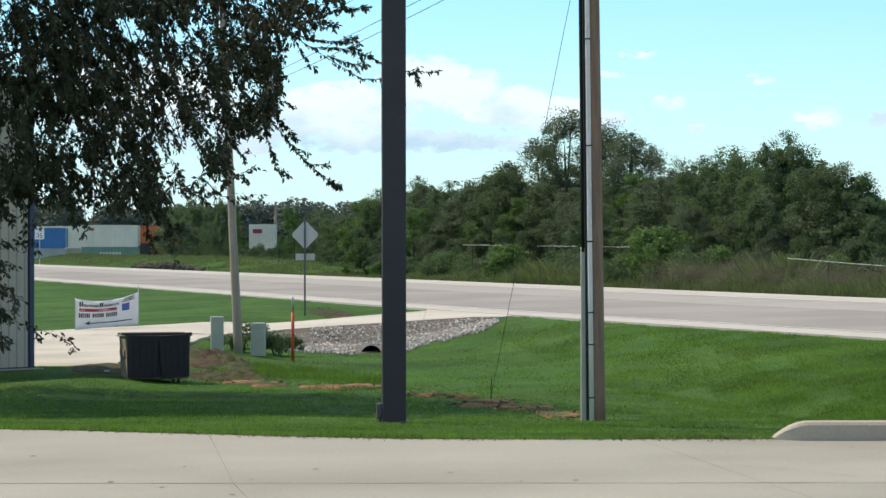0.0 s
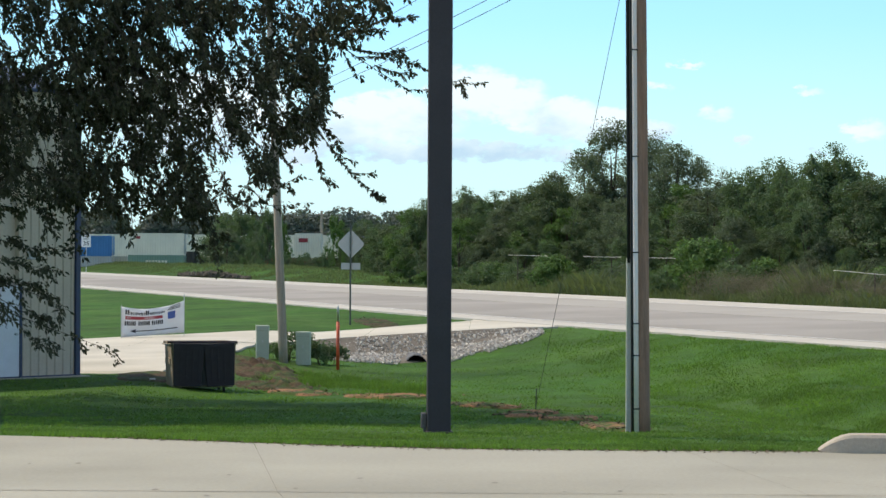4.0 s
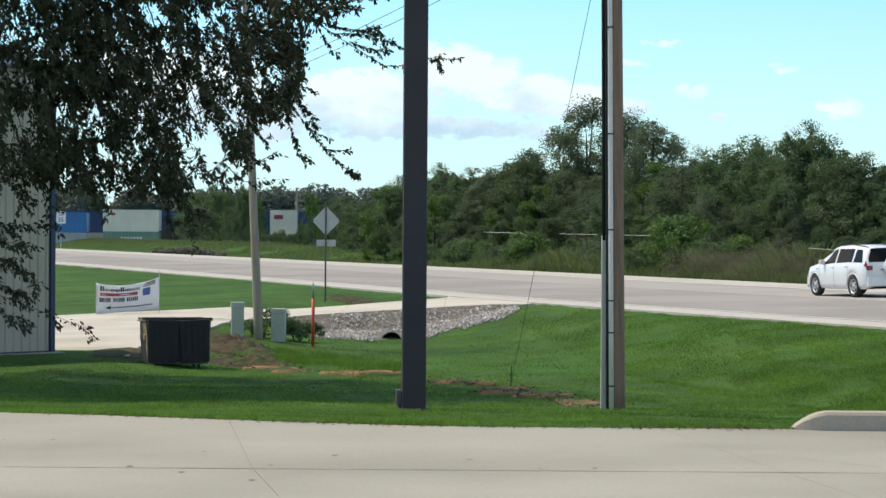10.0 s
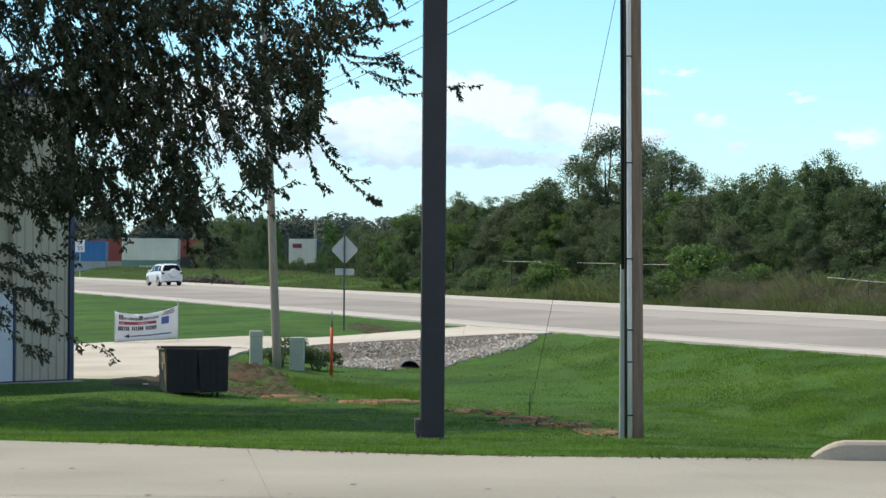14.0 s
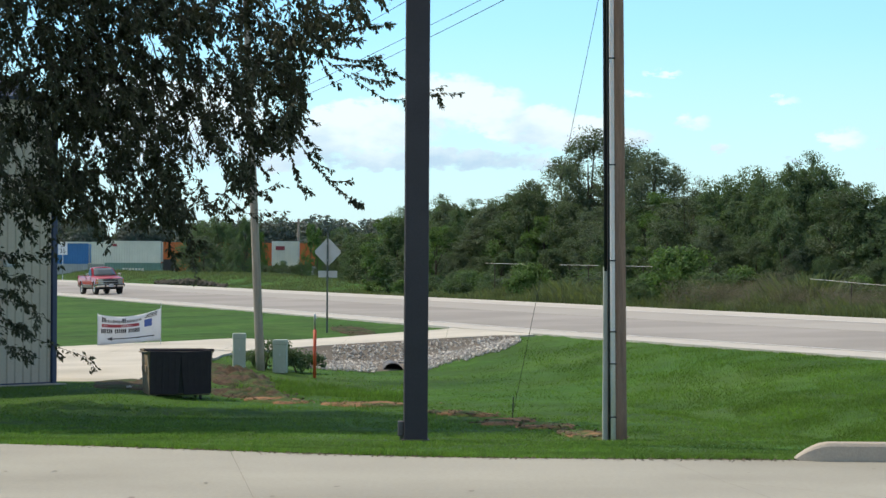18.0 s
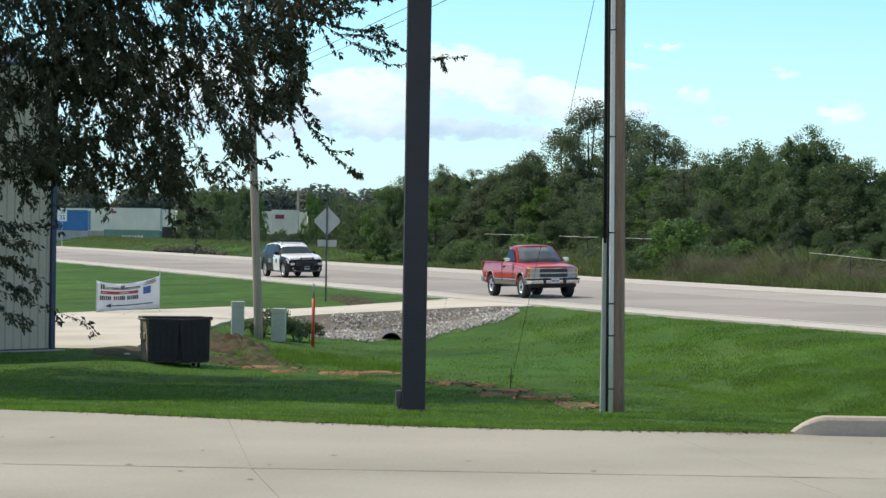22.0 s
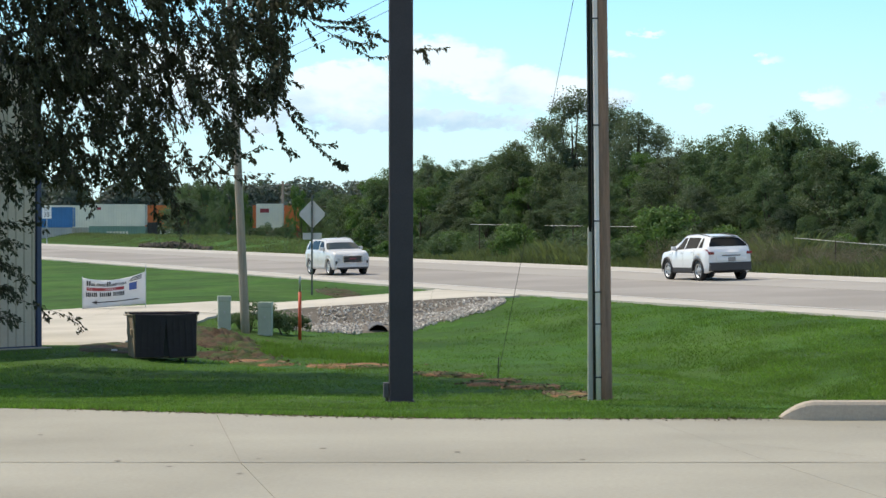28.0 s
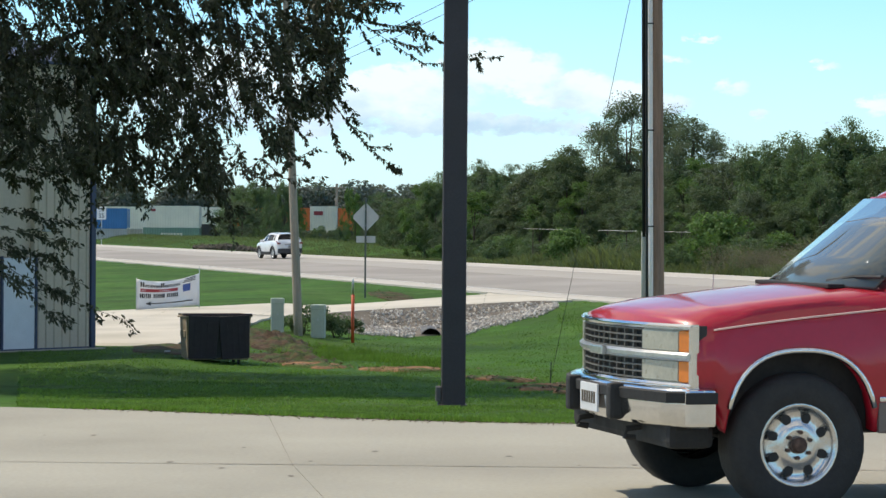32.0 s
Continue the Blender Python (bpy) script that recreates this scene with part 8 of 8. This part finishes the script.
soil(1.82, 39.6, 0.34, 1.6, 6, 170, 7, "bare patch of red clay at a pole's foot")
soil(-4.0, 95.5, 0.6, 4.2, 11, 60, 12, "strip of brown soil and rough grass where a drive meets the road", 0.03, M_DIRT)
draped("gravel_patch", -7.4, 59.6, 1.1, 3.4, 5, M_DIRT, 0.03, "brown stony strip beside a concrete drive", "gravel", seed=8)
build_riprap()


def rough_grass():
    """Uncut tufts on the settled spoil between the soil mound and the trench."""
    g = np.random.default_rng(33)
    verts, faces = [], []
    for i in range(420):
        f = g.random()
        cx, cy = -5.1 + 3.8 * f + g.normal() * 0.3, 66.0 - 8.5 * f + g.normal() * 1.8
        if noise.noise((cx * 0.8, cy * 0.4, 9.0)) < -0.15:
            continue
        tall = 0.06 + 0.12 * g.random()
        for k in range(26):
            x, y = cx + g.normal() * 0.10, cy + g.normal() * 0.14
            z, h, a, w = ground(x, y), tall * (0.5 + 0.6 * g.random()), g.random() * 6.28, 0.010
            n = len(verts)
            verts += [(x - math.cos(a) * w, y - math.sin(a) * w, z - 0.02), (x + math.cos(a) * w, y + math.sin(a) * w, z - 0.02), (x + g.normal() * 0.06, y + g.normal() * 0.06, z + h)]
            faces.append((n, n + 1, n + 2))
    tagged(mesh_part("rough_grass", verts, faces, M_BLADE), "uncut tufts of grass on settled brown spoil", "grass", kind="stuff")


rough_grass()


# ---- movement ----
# Along the road: distance v as a cubic of the time since a given second, straight on outside the stretch.
LANE = {"truck": (30.7, -1, 18.0, (-0.2139, 3.4524, -31.7313, 172.3024), 17.5, 24.2), "police": (30.7, -1, 20.0, (-0.2134, 3.0323, -29.5713, 169.7315), 19.5, 26.0),
        "silver": (30.7, -1, 27.5, (-0.3512, 2.6073, -22.0147, 120.8121), 25.5, 31.5), "rav": (37.9, 1, 27.5, (0.1633, -0.0416, 15.4198, 79.2596), 26.5, 32.0), "older": (37.9, 1, 10.0, (0.3167, 0.25, 23.3333, 75.9), 9.5, 14.0)}


def along(c, t, t0, t1):
    a, b, d, e = c
    f = lambda s: ((a * s + b) * s + d) * s + e
    g = lambda s: (3 * a * s + 2 * b) * s + d
    if t < t0:
        return f(t0) + g(t0) * (t - t0)
    if t > t1:
        return f(t1) + g(t1) * (t - t1)
    return f(t)


def lane_pose(u, sgn, v):
    x, y = xy(u, v)
    dx, dy = -RS * sgn, RC * sgn
    tilt = math.degrees(math.atan((road_z(x + dx, y + dy) - road_z(x - dx, y - dy)) / 2))
    sx, sy = -dy, dx
    roll = math.degrees(math.atan((road_z(x + sx, y + sy) - road_z(x - sx, y - sy)) / 2))
    h = math.degrees(math.atan2(dy, dx)) + 1.5 + 4.5 * smoothstep(92.0, 150.0, v)      # the road starts to bend further out
    return pose(x, y, road_z(x, y) + 0.022, roll, -tilt, h)


def drive(key):
    car, wheels = CARS[key]
    u, sgn, ref, c, t0, t1 = LANE[key]
    stop = 24.2 if key == "truck" else 32.0
    rows = []
    n = int(stop / 0.2 + 0.5)
    for i in range(n + 1):
        t = round(i * 0.2, 3)
        v = along(c, t - ref, t0 - ref, t1 - ref)
        rows.append((t, lane_pose(u, sgn, max(-400.0, min(880.0, v)))))
    if key == "truck":
        rows += TURN_IN()
    walk(car, rows)
    return rows


def TURN_IN():
    """The pickup slows, turns off the road by the exit lane and rolls across the car park."""
    x2, y2, h2 = LOT_STOP
    d = Vector((math.cos(radians(h2)), math.sin(radians(h2))))
    pts = [(24.8, *xy(30.7, 52.4)), (26.0, *xy(30.5, 40.4)), (27.0, *xy(30.0, 33.2))]
    rows = []
    for t, x, y in pts:
        rows.append((t, pose(x, y, road_z(x, y) + 0.022, 0, 0, -72)))
    rows.append((27.8, pose(19.6, 33.6, -0.55, 0, 0, -95)))
    rows.append((28.6, pose(18.6, 28.2, -0.28, 0, 1.5, -108)))
    rows.append((29.4, pose(16.2, 23.6, -0.08, 0, 1.5, -128)))
    rows.append((30.2, pose(12.4, 20.1, 0.0, 0, 0, -145)))
    for t in (31.0, 31.4, 31.6, 31.8, 32.0):
        s = 4.05 * (32.0 - t)
        rows.append((t, pose(x2 - d.x * s, y2 - d.y * s, 0, 0, 0, h2)))
    return rows


LOT_STOP = (2.774, 15.39, -164.0)


def roll_wheels(key, rows, t0, t1):
    """Wheels turn by the way that the car has gone, row by row, while it can be seen."""
    car, wheels = CARS[key]
    r = wheels[0].location.z
    dist, last, table = 0.0, None, []
    for t, m in rows:
        if last is not None:
            dist += (m.translation - last).length
        last = m.translation
        table.append((t, dist))

    def at(t):
        for (a, p), (b, q) in zip(table, table[1:]):
            if a <= t <= b:
                return p + (q - p) * (t - a) / (b - a)
        return table[-1][1]

    steps = [k / 30 for k in range(int(t0 * 30), int(t1 * 30) + 1)]
    base = at(steps[0])
    for w in wheels:
        loc = w.location.copy()
        out = []
        if steps[0] > 0:
            out.append((0.0, pose(*loc)))
        for t in steps:
            out.append((t, pose(*loc, 0, math.degrees((at(t) - base) / r) % 360, 0)))
        if steps[-1] < 32:
            out.append((32.0, out[-1][1]))
        walk(w, out)


def motions():
    for key, span in (("truck", ((17.4, 24.4), (31.3, 32.0))), ("police", ((19.3, 26.2),)), ("silver", ((24.8, 31.4),)), ("rav", ((26.4, 32.0),)), ("older", ((9.6, 14.2),))):
        rows = drive(key)
        roll_wheels(key, rows, span[0][0], span[-1][1])
    # freight train, rolling to the right at an even pace
    a = TRAIN_START
    walk(TRAIN, [(0.0, pose(a, *TRAIN_YZ)), (32.0, pose(a + 10.0 * 32.0, *TRAIN_YZ))])
    # branches stirring in a light wind
    for i, (b, o, s) in enumerate(SWAY):
        rows = []
        for k in range(0, 17):
            t = k * 2.0
            g = math.sin(t * 0.9 + i * 1.3) + 0.6 * math.sin(t * 2.1 + i * 2.7)
            rows.append((t, pose(o.x, o.y, o.z, 1.2 * s * math.sin(t * 1.3 + i), 1.3 * s * g, 1.0 * s * math.cos(t * 0.8 + i))))
        walk(b, rows)


motions()
